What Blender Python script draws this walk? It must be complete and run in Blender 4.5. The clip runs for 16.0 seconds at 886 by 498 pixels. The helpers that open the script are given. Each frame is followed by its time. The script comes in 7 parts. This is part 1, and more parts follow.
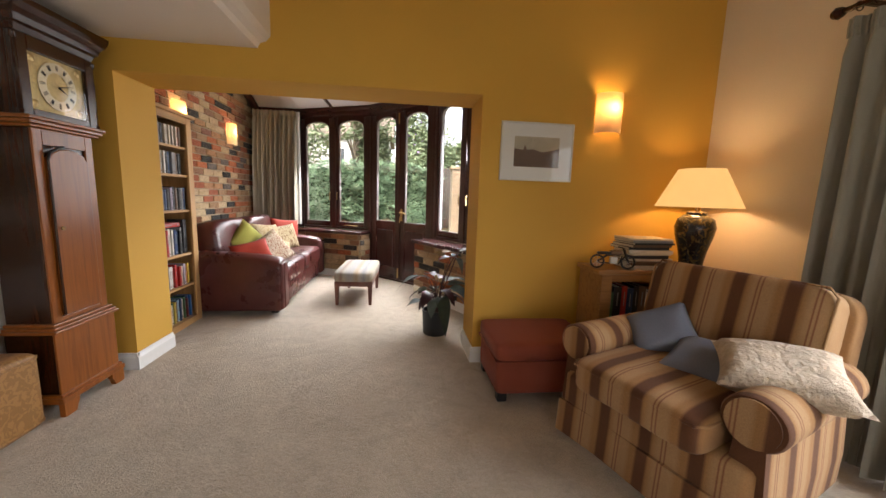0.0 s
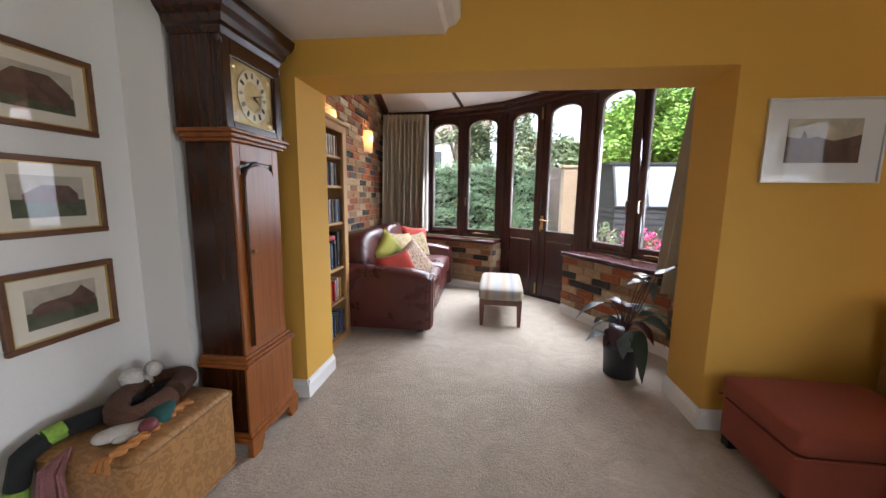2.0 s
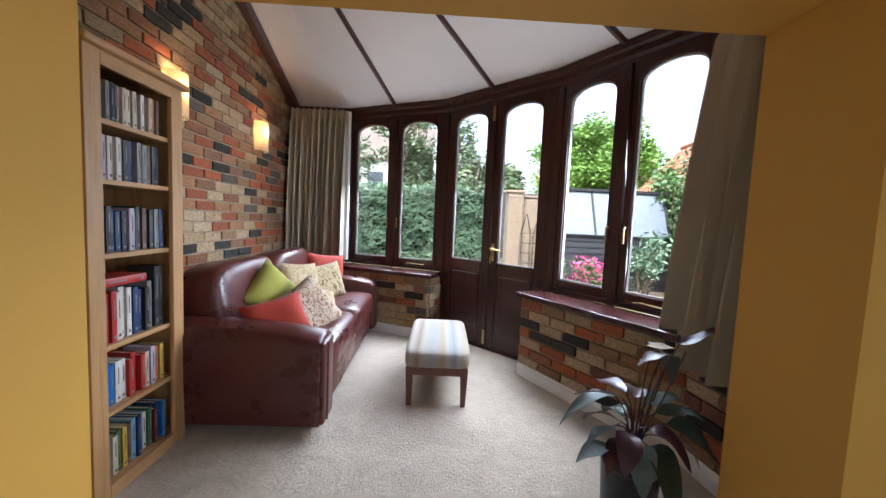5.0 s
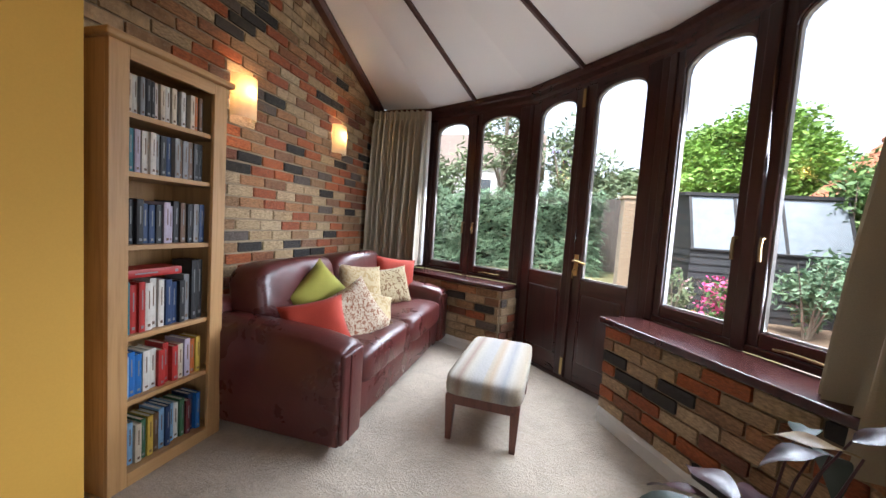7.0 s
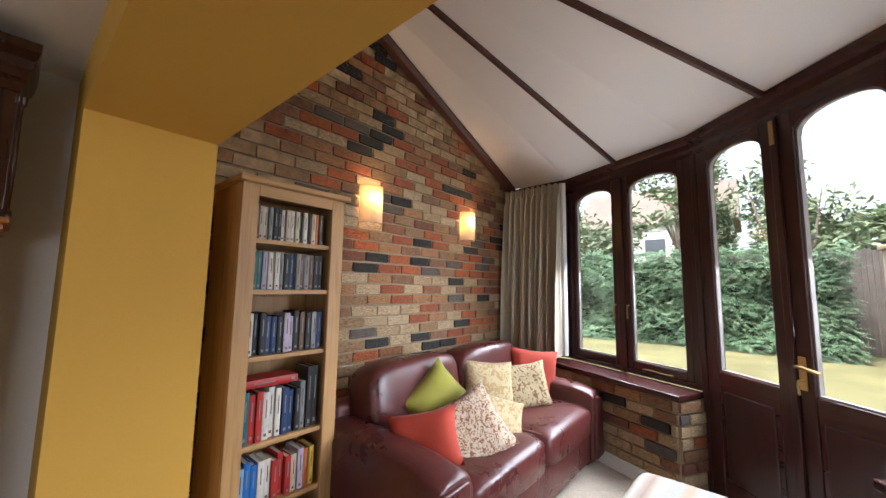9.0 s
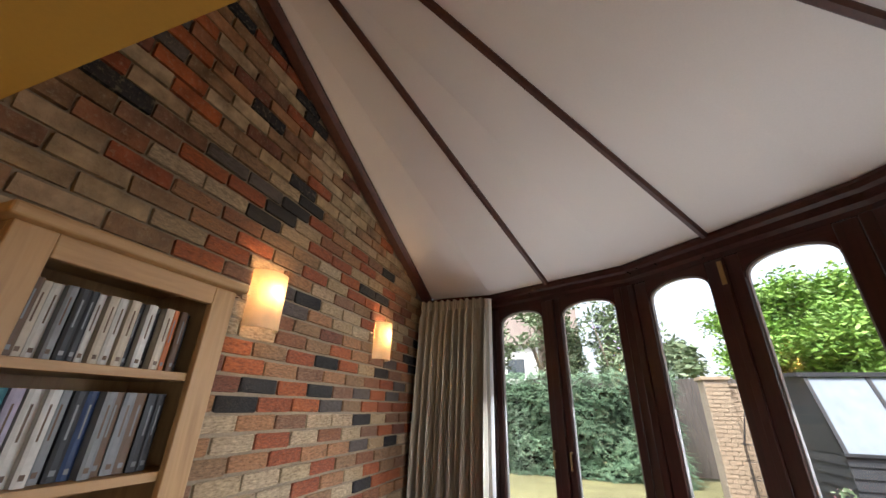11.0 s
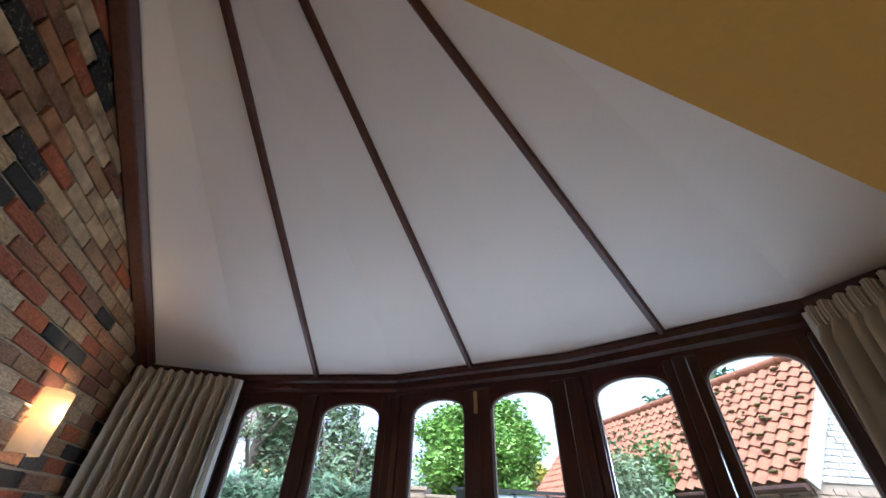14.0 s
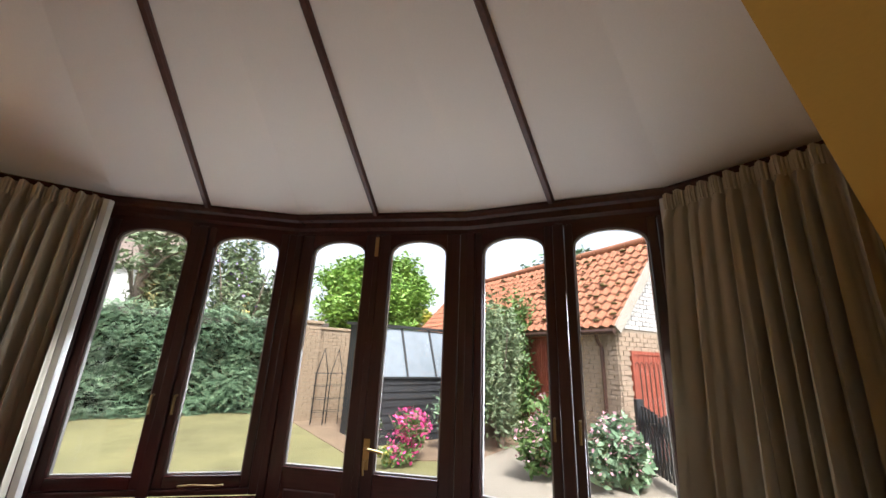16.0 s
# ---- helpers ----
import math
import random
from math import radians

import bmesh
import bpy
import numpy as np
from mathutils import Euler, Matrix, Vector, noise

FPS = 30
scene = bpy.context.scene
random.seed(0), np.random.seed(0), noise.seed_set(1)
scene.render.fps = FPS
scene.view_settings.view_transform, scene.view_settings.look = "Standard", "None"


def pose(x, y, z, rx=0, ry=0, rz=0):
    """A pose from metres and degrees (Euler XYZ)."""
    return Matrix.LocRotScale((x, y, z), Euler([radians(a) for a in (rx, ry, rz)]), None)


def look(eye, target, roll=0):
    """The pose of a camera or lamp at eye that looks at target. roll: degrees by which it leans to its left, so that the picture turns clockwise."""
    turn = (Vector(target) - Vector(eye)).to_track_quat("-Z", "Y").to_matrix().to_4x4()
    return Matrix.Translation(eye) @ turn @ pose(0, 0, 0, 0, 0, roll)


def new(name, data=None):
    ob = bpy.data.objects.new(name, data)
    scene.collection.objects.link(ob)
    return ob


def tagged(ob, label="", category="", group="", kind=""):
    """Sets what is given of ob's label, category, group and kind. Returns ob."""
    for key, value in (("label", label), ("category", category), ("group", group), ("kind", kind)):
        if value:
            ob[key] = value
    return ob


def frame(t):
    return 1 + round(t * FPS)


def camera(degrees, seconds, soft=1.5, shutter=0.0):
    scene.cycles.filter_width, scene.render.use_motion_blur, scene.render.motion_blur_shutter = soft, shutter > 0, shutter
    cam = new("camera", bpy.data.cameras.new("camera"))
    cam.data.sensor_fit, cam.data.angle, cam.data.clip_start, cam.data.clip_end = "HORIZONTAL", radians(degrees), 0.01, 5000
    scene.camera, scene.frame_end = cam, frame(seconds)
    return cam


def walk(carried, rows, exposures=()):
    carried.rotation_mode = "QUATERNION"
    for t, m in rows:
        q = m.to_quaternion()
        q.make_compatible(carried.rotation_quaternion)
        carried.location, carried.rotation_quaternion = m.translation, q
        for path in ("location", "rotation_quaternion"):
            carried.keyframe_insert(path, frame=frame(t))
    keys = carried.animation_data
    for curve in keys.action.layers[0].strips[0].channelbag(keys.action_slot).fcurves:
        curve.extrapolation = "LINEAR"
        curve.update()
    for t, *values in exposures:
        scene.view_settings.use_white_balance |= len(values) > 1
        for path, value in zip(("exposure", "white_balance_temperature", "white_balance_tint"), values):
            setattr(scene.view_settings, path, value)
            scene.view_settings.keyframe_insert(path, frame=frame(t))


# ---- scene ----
cam = camera(101.1, 16.0)
PATH = [
    (0, (-0.384, -0.011, 1.22), (-0.146, 1.956, 0.943), 1.8),
    (0.5, (-0.522, 0.091, 1.243), (-0.606, 2.067, 0.946), 1.6),
    (1, (-0.755, 0.233, 1.202), (-0.974, 2.2, 0.918), 5.0),
    (1.5, (-0.965, 0.334, 1.24), (-1.117, 2.304, 0.934), 1.3),
    (2, (-1.048, 0.514, 1.273), (-1.278, 2.48, 0.987), 0.7),
    (2.5, (-1.22, 0.811, 1.227), (-1.377, 2.784, 0.942), 2.6),
    (3, (-1.326, 1.007, 1.259), (-1.262, 2.981, 0.939), 1.9),
    (3.5, (-1.428, 1.184, 1.21), (-1.298, 3.162, 0.944), 1.7),
    (4, (-1.247, 1.354, 1.252), (-1.138, 3.339, 1.026), 1.7),
    (4.2, (-1.168, 1.424, 1.267), (-1.067, 3.414, 1.091), 2.1),
    (6.3, (-0.842, 1.952, 1.179), (-0.91, 3.947, 1.054), 1.6),
    (6.5, (-0.817, 1.983, 1.194), (-1.003, 3.972, 1.098), 2.6),
    (7, (-0.636, 2.077, 1.22), (-1.156, 4.004, 1.084), 3.8),
    (7.5, (-0.61, 2.219, 1.248), (-1.427, 4.041, 1.138), 2.8),
    (8, (-0.592, 2.368, 1.281), (-1.676, 4.046, 1.182), 2.7),
    (8.5, (-0.552, 2.431, 1.316), (-1.858, 3.947, 1.291), 3.5),
    (9, (-0.532, 2.465, 1.374), (-1.82, 3.98, 1.586), 0.9),
    (9.2, (-0.534, 2.487, 1.379), (-1.805, 4.009, 1.64), 0.2),
    (11.3, (-1.309, 2.8, 1.541), (-1.792, 4.534, 2.412), 2.2),
    (11.5, (-1.319, 2.806, 1.549), (-1.714, 4.541, 2.462), 2.5),
    (12, (-1.417, 2.87, 1.575), (-1.592, 4.591, 2.58), 2.1),
    (12.5, (-1.51, 2.857, 1.583), (-1.494, 4.523, 2.689), 2.1),
    (13, (-1.535, 2.855, 1.597), (-1.389, 4.457, 2.785), 1.4),
    (13.5, (-1.482, 2.839, 1.643), (-1.15, 4.397, 2.852), 1.7),
    (14, (-1.507, 2.859, 1.628), (-0.958, 4.362, 2.828), 1.6),
    (14.5, (-1.43, 2.876, 1.629), (-0.71, 4.399, 2.707), 2.8),
    (15, (-1.465, 2.897, 1.578), (-0.546, 4.394, 2.534), 3.4),
    (15.5, (-1.433, 2.855, 1.563), (-0.416, 4.387, 2.35), 3.2),
    (16, (-1.476, 2.893, 1.557), (-0.35, 4.448, 2.117), 2.4),
]
# seconds, stops, kelvin, tint: the camera's own exposure and white balance
BALANCE = [(0.0, 2.78, 6800, 13), (0.5, 2.85, 6250, 13), (1.0, 2.84, 5750, 12), (2.0, 2.80, 6000, 13), (4.2, 2.70, 5600, 10), (6.5, 2.55, 5750, 10), (7.0, 2.58, 5950, 11), (9.2, 2.70, 6100, 11),
           (11.4, 2.44, 6100, 11), (13.0, 2.47, 5650, 9), (14.5, 2.45, 4900, 6), (15.3, 2.36, 5750, 9), (16.0, 2.24, 6250, 10)]
walk(cam, [(t, look(*row)) for t, *row in PATH], BALANCE)

# ---- world and large lights ----
world = bpy.data.worlds.new("World")
scene.world = world
world.use_nodes = True
wn, wl = world.node_tree.nodes, world.node_tree.links
sky = wn.new("ShaderNodeTexSky")
sky.sky_type, sky.sun_disc = "NISHITA", False
sky.sun_elevation, sky.sun_rotation = radians(56), radians(200)
sky.air_density, sky.dust_density, sky.ozone_density = 1.0, 4.0, 1.0
haze = wn.new("ShaderNodeHueSaturation")
haze.inputs["Saturation"].default_value = 0.35
wl.new(sky.outputs[0], haze.inputs["Color"])
wl.new(haze.outputs[0], wn["Background"].inputs[0])
wn["Background"].inputs[1].default_value = 0.09
sun = new("sun", bpy.data.lights.new("sun", "SUN"))
sun.data.energy, sun.data.angle, sun.data.color = 1.5, radians(14), (1.0, 0.95, 0.88)
sun.matrix_world = pose(0, 0, 20, 34, 0, -20)


def lamp(name, x, y, z, watts, colour, radius):
    d = bpy.data.lights.new(name, "POINT")
    d.energy, d.color, d.shadow_soft_size = watts, colour, radius
    ob = new(name, d)
    ob.location = (x, y, z)
    return ob


def window_light(name, m, w, h, watts):
    d = bpy.data.lights.new(name, "AREA")
    d.shape, d.size, d.size_y, d.energy, d.color = "RECTANGLE", w, h, watts, (0.88, 0.94, 1.0)
    ob = new(name, d)
    ob.matrix_world = m
    return ob


WARM = (1.0, 0.66, 0.34)
lamp("wall_bulb", -2.575, 4.11, 2.0, 1.5, WARM, 0.03)
lamp("wall_bulb", -2.575, 5.28, 2.0, 1.5, WARM, 0.03)
lamp("wall_bulb", 1.09, 2.505, 1.88, 1.0, WARM, 0.03)
lamp("table_bulb", 1.61, 2.25, 1.33, 1.5, WARM, 0.05)
patio = window_light("patio_daylight", pose(1.88, 0.275, 1.15, 0, 62, 0), 0.8, 1.5, 4.5)
patio.data.spread = radians(130)
window_light("back_daylight", pose(0.0, -3.66, 1.42, 66, 0, 0), 1.6, 1.2, 2.8)


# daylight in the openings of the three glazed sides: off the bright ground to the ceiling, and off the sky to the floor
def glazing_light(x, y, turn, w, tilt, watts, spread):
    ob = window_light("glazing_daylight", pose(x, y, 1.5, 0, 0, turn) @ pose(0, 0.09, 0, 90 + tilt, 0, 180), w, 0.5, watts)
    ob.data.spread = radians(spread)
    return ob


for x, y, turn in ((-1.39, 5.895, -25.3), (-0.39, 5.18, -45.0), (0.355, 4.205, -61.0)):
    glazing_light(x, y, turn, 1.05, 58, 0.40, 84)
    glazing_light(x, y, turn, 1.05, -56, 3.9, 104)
# from the side that faces the brick wall
side = window_light("glazing_daylight", look((0.40, 4.25, 1.4), (-2.64, 4.75, 1.2)), 0.9, 1.2, 2.4)
side.data.spread = radians(54)
# from the doors and that side towards the wide opening
for x, y, w in ((0.36, 4.19, 0.36), (-0.42, 5.15, 0.36)):
    window_light("glazing_daylight", look((x, y, 1.5), (-2.1, 2.6, 1.25)), 0.9, 1.2, w).data.spread = radians(66)

# ---- materials ----
def nodes_of(name):
    m = bpy.data.materials.new(name)
    m.use_nodes = True
    nt = m.node_tree
    return m, nt, nt.nodes["Principled BSDF"]


def rgb(c):
    return (c[0], c[1], c[2], 1.0)


def coords(nt, scale=(1, 1, 1), spread=False):
    tc = nt.nodes.new("ShaderNodeTexCoord")
    mp = nt.nodes.new("ShaderNodeMapping")
    mp.inputs["Scale"].default_value = scale
    nt.links.new(tc.outputs["Object"], mp.inputs["Vector"])
    if spread:
        oi = nt.nodes.new("ShaderNodeObjectInfo")
        mul = nt.nodes.new("ShaderNodeMath")
        mul.operation = "MULTIPLY"
        mul.inputs[1].default_value = 37.0
        nt.links.new(oi.outputs["Random"], mul.inputs[0])
        nt.links.new(mul.outputs[0], mp.inputs["Location"])
    return mp.outputs[0]


def noise_tex(nt, vec, scale, detail=4.0, rough=0.55, dist=0.0):
    n = nt.nodes.new("ShaderNodeTexNoise")
    n.inputs["Scale"].default_value, n.inputs["Detail"].default_value = scale, detail
    n.inputs["Roughness"].default_value, n.inputs["Distortion"].default_value = rough, dist
    nt.links.new(vec, n.inputs["Vector"])
    return n.outputs["Fac"]


def ramp(nt, fac, stops, interp="LINEAR"):
    r = nt.nodes.new("ShaderNodeValToRGB")
    r.color_ramp.interpolation = interp
    els = r.color_ramp.elements
    while len(els) < len(stops):
        els.new(0.5)
    for e, (p, c) in zip(els, stops):
        e.position, e.color = p, rgb(c)
    nt.links.new(fac, r.inputs["Fac"])
    return r.outputs["Color"]


def mix(nt, a, b, fac, mode="MIX"):
    n = nt.nodes.new("ShaderNodeMix")
    n.data_type, n.blend_type = "RGBA", mode
    for sock, v in ((n.inputs[0], fac), (n.inputs[6], a), (n.inputs[7], b)):
        if isinstance(v, (int, float)):
            sock.default_value = v
        elif isinstance(v, (tuple, list)):
            sock.default_value = rgb(v)
        else:
            nt.links.new(v, sock)
    return n.outputs[2]


def bump(nt, bsdf, height, strength, distance=0.01, normal=None):
    b = nt.nodes.new("ShaderNodeBump")
    b.inputs["Strength"].default_value, b.inputs["Distance"].default_value = strength, distance
    nt.links.new(height, b.inputs["Height"])
    if normal is not None:
        nt.links.new(normal, b.inputs["Normal"])
    nt.links.new(b.outputs[0], bsdf.inputs["Normal"])
    return b.outputs[0]


def shade(c, k):
    return tuple(min(1.0, v * k) for v in c)


def surface(name, colour, rough=0.6, large=1.5, fine=60.0, vary=0.15, relief=0.15, metal=0.0, spread=False, stretch=(1, 1, 1), sheen=0.0, depth=0.004):
    """Plain material with broad and fine variation and a fine relief."""
    m, nt, p = nodes_of(name)
    v = coords(nt, stretch, spread)
    a = noise_tex(nt, v, large, 3.0)
    b = noise_tex(nt, v, fine, 4.0)
    c1 = ramp(nt, a, [(0.3, shade(colour, 1 - vary)), (0.7, shade(colour, 1 + vary))])
    c2 = ramp(nt, b, [(0.25, shade(colour, 1 - vary)), (0.75, shade(colour, 1 + vary))])
    nt.links.new(mix(nt, c1, c2, 0.5), p.inputs["Base Color"])
    p.inputs["Roughness"].default_value, p.inputs["Metallic"].default_value = rough, metal
    if sheen:
        p.inputs["Sheen Weight"].default_value = sheen
    bump(nt, p, b, relief, depth)
    return m


def wood(name, dark, light, rough=0.4, axis=2, scale=1.0, spread=True):
    """Long-grained wood, grain along one axis."""
    m, nt, p = nodes_of(name)
    st = [14.0 * scale] * 3
    st[axis] = 0.9 * scale
    v = coords(nt, tuple(st), spread)
    g = noise_tex(nt, v, 2.2, 6.0, 0.6, 0.6)
    v2 = coords(nt, (1, 1, 1), spread)
    b = noise_tex(nt, v2, 3.0, 2.0)
    c = ramp(nt, g, [(0.3, dark), (0.55, light), (0.8, shade(dark, 1.25))])
    c2 = mix(nt, c, shade(dark, 0.8), ramp(nt, b, [(0.5, (0, 0, 0)), (0.9, (0.5, 0.5, 0.5))]))
    nt.links.new(c2, p.inputs["Base Color"])
    p.inputs["Roughness"].default_value = rough
    bump(nt, p, g, 0.12, 0.003)
    return m


def emitter(name, colour, strength, body=(0.9, 0.8, 0.6)):
    m, nt, p = nodes_of(name)
    p.inputs["Base Color"].default_value = rgb(body)
    p.inputs["Roughness"].default_value = 0.5
    v = coords(nt)
    n = noise_tex(nt, v, 9.0, 3.0)
    nt.links.new(ramp(nt, n, [(0.2, shade(colour, 0.85)), (0.8, colour)]), p.inputs["Emission Color"])
    p.inputs["Emission Strength"].default_value = strength
    return m


def lit_shade(name, colour):
    """Thin parchment that lets the lamp behind it through."""
    m = bpy.data.materials.new(name)
    m.use_nodes = True
    nt = m.node_tree
    nt.nodes.remove(nt.nodes["Principled BSDF"])
    v = coords(nt)
    c = ramp(nt, noise_tex(nt, v, 14.0, 3.0), [(0.2, shade(colour, 0.88)), (0.8, shade(colour, 1.08))])
    a, b, sh = nt.nodes.new("ShaderNodeBsdfTranslucent"), nt.nodes.new("ShaderNodeBsdfDiffuse"), nt.nodes.new("ShaderNodeMixShader")
    nt.links.new(c, a.inputs[0]), nt.links.new(c, b.inputs[0])
    sh.inputs[0].default_value = 0.45
    nt.links.new(a.outputs[0], sh.inputs[1]), nt.links.new(b.outputs[0], sh.inputs[2])
    nt.links.new(sh.outputs[0], nt.nodes["Material Output"].inputs[0])
    return m


def glass_pane(name, tint=(1, 1, 1), gloss=1.0):
    m = bpy.data.materials.new(name)
    m.use_nodes = True
    nt = m.node_tree
    nt.nodes.remove(nt.nodes["Principled BSDF"])
    t = nt.nodes.new("ShaderNodeBsdfTransparent")
    t.inputs[0].default_value = rgb(tint)
    g = nt.nodes.new("ShaderNodeBsdfGlossy")
    g.inputs["Roughness"].default_value = 0.01
    lw = nt.nodes.new("ShaderNodeLayerWeight")
    lw.inputs[0].default_value = 0.5
    pw = nt.nodes.new("ShaderNodeMath")
    pw.operation = "POWER"
    pw.inputs[1].default_value = 4.0
    nt.links.new(lw.outputs["Facing"], pw.inputs[0])
    fr = nt.nodes.new("ShaderNodeMath")
    fr.operation = "MULTIPLY_ADD"
    fr.inputs[1].default_value, fr.inputs[2].default_value = 0.35, 0.03
    nt.links.new(pw.outputs[0], fr.inputs[0])
    sh = nt.nodes.new("ShaderNodeMixShader")
    nt.links.new(fr.outputs[0], sh.inputs[0])
    nt.links.new(t.outputs[0], sh.inputs[1])
    nt.links.new(g.outputs[0], sh.inputs[2])
    nt.links.new(sh.outputs[0], nt.nodes["Material Output"].inputs[0])
    return m


def brick_material():
    m, nt, p = nodes_of("reclaimed_brick")
    oi = nt.nodes.new("ShaderNodeObjectInfo")
    base = ramp(nt, oi.outputs["Random"], [
        (0.0, (0.40, 0.29, 0.17)), (0.10, (0.27, 0.16, 0.085)), (0.20, (0.46, 0.36, 0.24)), (0.30, (0.36, 0.18, 0.085)),
        (0.37, (0.30, 0.08, 0.03)), (0.46, (0.18, 0.065, 0.04)), (0.53, (0.42, 0.32, 0.20)), (0.62, (0.38, 0.105, 0.032)),
        (0.69, (0.23, 0.12, 0.07)), (0.76, (0.45, 0.33, 0.21)), (0.83, (0.25, 0.105, 0.05)), (0.87, (0.018, 0.017, 0.019)),
        (0.965, (0.10, 0.085, 0.08))], "CONSTANT")
    v = coords(nt, (1, 1, 1), True)
    a = noise_tex(nt, v, 9.0, 5.0, 0.6)
    b = noise_tex(nt, v, 55.0, 5.0, 0.7)
    c = mix(nt, base, ramp(nt, a, [(0.30, (0.38, 0.32, 0.25)), (0.70, (1.38, 1.28, 1.14))]), 0.9, "MULTIPLY")
    lime = ramp(nt, b, [(0.54, (0, 0, 0)), (0.74, (0.5, 0.5, 0.5))])
    c = mix(nt, c, (0.44, 0.35, 0.22), lime)
    nt.links.new(c, p.inputs["Base Color"])
    p.inputs["Roughness"].default_value = 0.85
    n1 = bump(nt, p, a, 0.6, 0.012)
    bump(nt, p, b, 0.7, 0.007, n1)
    return m


def carpet_material():
    m, nt, p = nodes_of("beige_carpet")
    v = coords(nt)
    a = noise_tex(nt, v, 5.0, 6.0, 0.68, 1.2)
    b = noise_tex(nt, v, 190.0, 3.0, 0.7)
    d = noise_tex(nt, v, 45.0, 4.0, 0.7)
    c = ramp(nt, a, [(0.3, (0.42, 0.345, 0.262)), (0.7, (0.58, 0.49, 0.385))])
    c = mix(nt, c, ramp(nt, b, [(0.25, (0.6, 0.58, 0.56)), (0.75, (1.3, 1.28, 1.26))]), 0.75, "MULTIPLY")
    c = mix(nt, c, ramp(nt, d, [(0.3, (0.86, 0.85, 0.84)), (0.7, (1.1, 1.1, 1.1))]), 0.8, "MULTIPLY")
    nt.links.new(c, p.inputs["Base Color"])
    p.inputs["Roughness"].default_value = 1.0
    p.inputs["Sheen Weight"].default_value = 0.25
    n1 = bump(nt, p, d, 0.7, 0.018)
    bump(nt, p, b, 0.8, 0.008, n1)
    return m


def paint(name, colour, rough=0.75):
    return surface(name, colour, rough, 0.7, 140.0, 0.05, 0.08, depth=0.002)


def leather_material():
    m, nt, p = nodes_of("burgundy_leather")
    v = coords(nt, (1, 1, 1), True)
    a = noise_tex(nt, v, 4.0, 4.0, 0.6, 0.4)
    vo = nt.nodes.new("ShaderNodeTexVoronoi")
    vo.inputs["Scale"].default_value = 130.0
    nt.links.new(v, vo.inputs["Vector"])
    c = ramp(nt, a, [(0.3, (0.055, 0.012, 0.011)), (0.7, (0.105, 0.024, 0.021))])
    nt.links.new(c, p.inputs["Base Color"])
    nt.links.new(ramp(nt, a, [(0.3, (0.22, 0.22, 0.22)), (0.75, (0.42, 0.42, 0.42))]), p.inputs["Roughness"])
    cr = noise_tex(nt, v, 11.0, 5.0, 0.62, 2.2)
    n0 = bump(nt, p, a, 0.22, 0.02)
    n1 = bump(nt, p, cr, 0.2, 0.008, n0)
    bump(nt, p, vo.outputs["Distance"], 0.10, 0.003, n1)
    return m


def stripes(name, axis, period, stops, rough=0.9, wob=0.0, fine=120.0, relief=0.25):
    """Woven cloth striped along one axis, colours from a ramp over one period."""
    m, nt, p = nodes_of(name)
    tc = nt.nodes.new("ShaderNodeTexCoord")
    sp = nt.nodes.new("ShaderNodeSeparateXYZ")
    nt.links.new(tc.outputs["Object"], sp.inputs[0])
    d = nt.nodes.new("ShaderNodeMath")
    d.operation = "MULTIPLY_ADD"
    d.inputs[1].default_value, d.inputs[2].default_value = 1.0 / period, 100.0
    nt.links.new(sp.outputs[axis], d.inputs[0])
    fr = nt.nodes.new("ShaderNodeMath")
    fr.operation = "FRACT"
    nt.links.new(d.outputs[0], fr.inputs[0])
    c = ramp(nt, fr.outputs[0], stops, "CONSTANT" if wob == 0 else "LINEAR")
    v = coords(nt)
    b = noise_tex(nt, v, fine, 3.0, 0.6)
    c = mix(nt, c, ramp(nt, b, [(0.3, (0.8, 0.8, 0.8)), (0.7, (1.15, 1.15, 1.15))]), 0.8, "MULTIPLY")
    nt.links.new(c, p.inputs["Base Color"])
    p.inputs["Roughness"].default_value = rough
    p.inputs["Sheen Weight"].default_value = 0.05
    bump(nt, p, b, relief, 0.004)
    return m


def blotched(name, ground, spots, scale=14.0, edge=0.5, rough=0.9):
    """Cloth printed with leafy blotches."""
    m, nt, p = nodes_of(name)
    v = coords(nt, (1, 1, 1), True)
    a = noise_tex(nt, v, scale, 2.0, 0.5, 1.6)
    f = ramp(nt, a, [(edge - 0.02, (0, 0, 0)), (edge + 0.02, (1, 1, 1))])
    b = noise_tex(nt, v, 160.0, 2.0)
    c = mix(nt, ground, spots, f)
    nt.links.new(c, p.inputs["Base Color"])
    p.inputs["Roughness"].default_value = rough
    p.inputs["Sheen Weight"].default_value = 0.05
    bump(nt, p, b, 0.3, 0.003)
    return m


def foliage(name, a, b, rough=0.55):
    m, nt, p = nodes_of(name)
    g = nt.nodes.new("ShaderNodeNewGeometry")
    c = ramp(nt, g.outputs["Random Per Island"], [(0.0, a), (0.5, tuple((x + y) / 2 for x, y in zip(a, b))), (1.0, b)])
    v = coords(nt)
    n = noise_tex(nt, v, 1.2, 3.0)
    c = mix(nt, c, ramp(nt, n, [(0.3, (0.7, 0.7, 0.7)), (0.7, (1.25, 1.25, 1.2))]), 1.0, "MULTIPLY")
    nt.links.new(c, p.inputs["Base Color"])
    p.inputs["Roughness"].default_value = rough
    p.inputs["Subsurface Weight"].default_value = 0.0
    return m


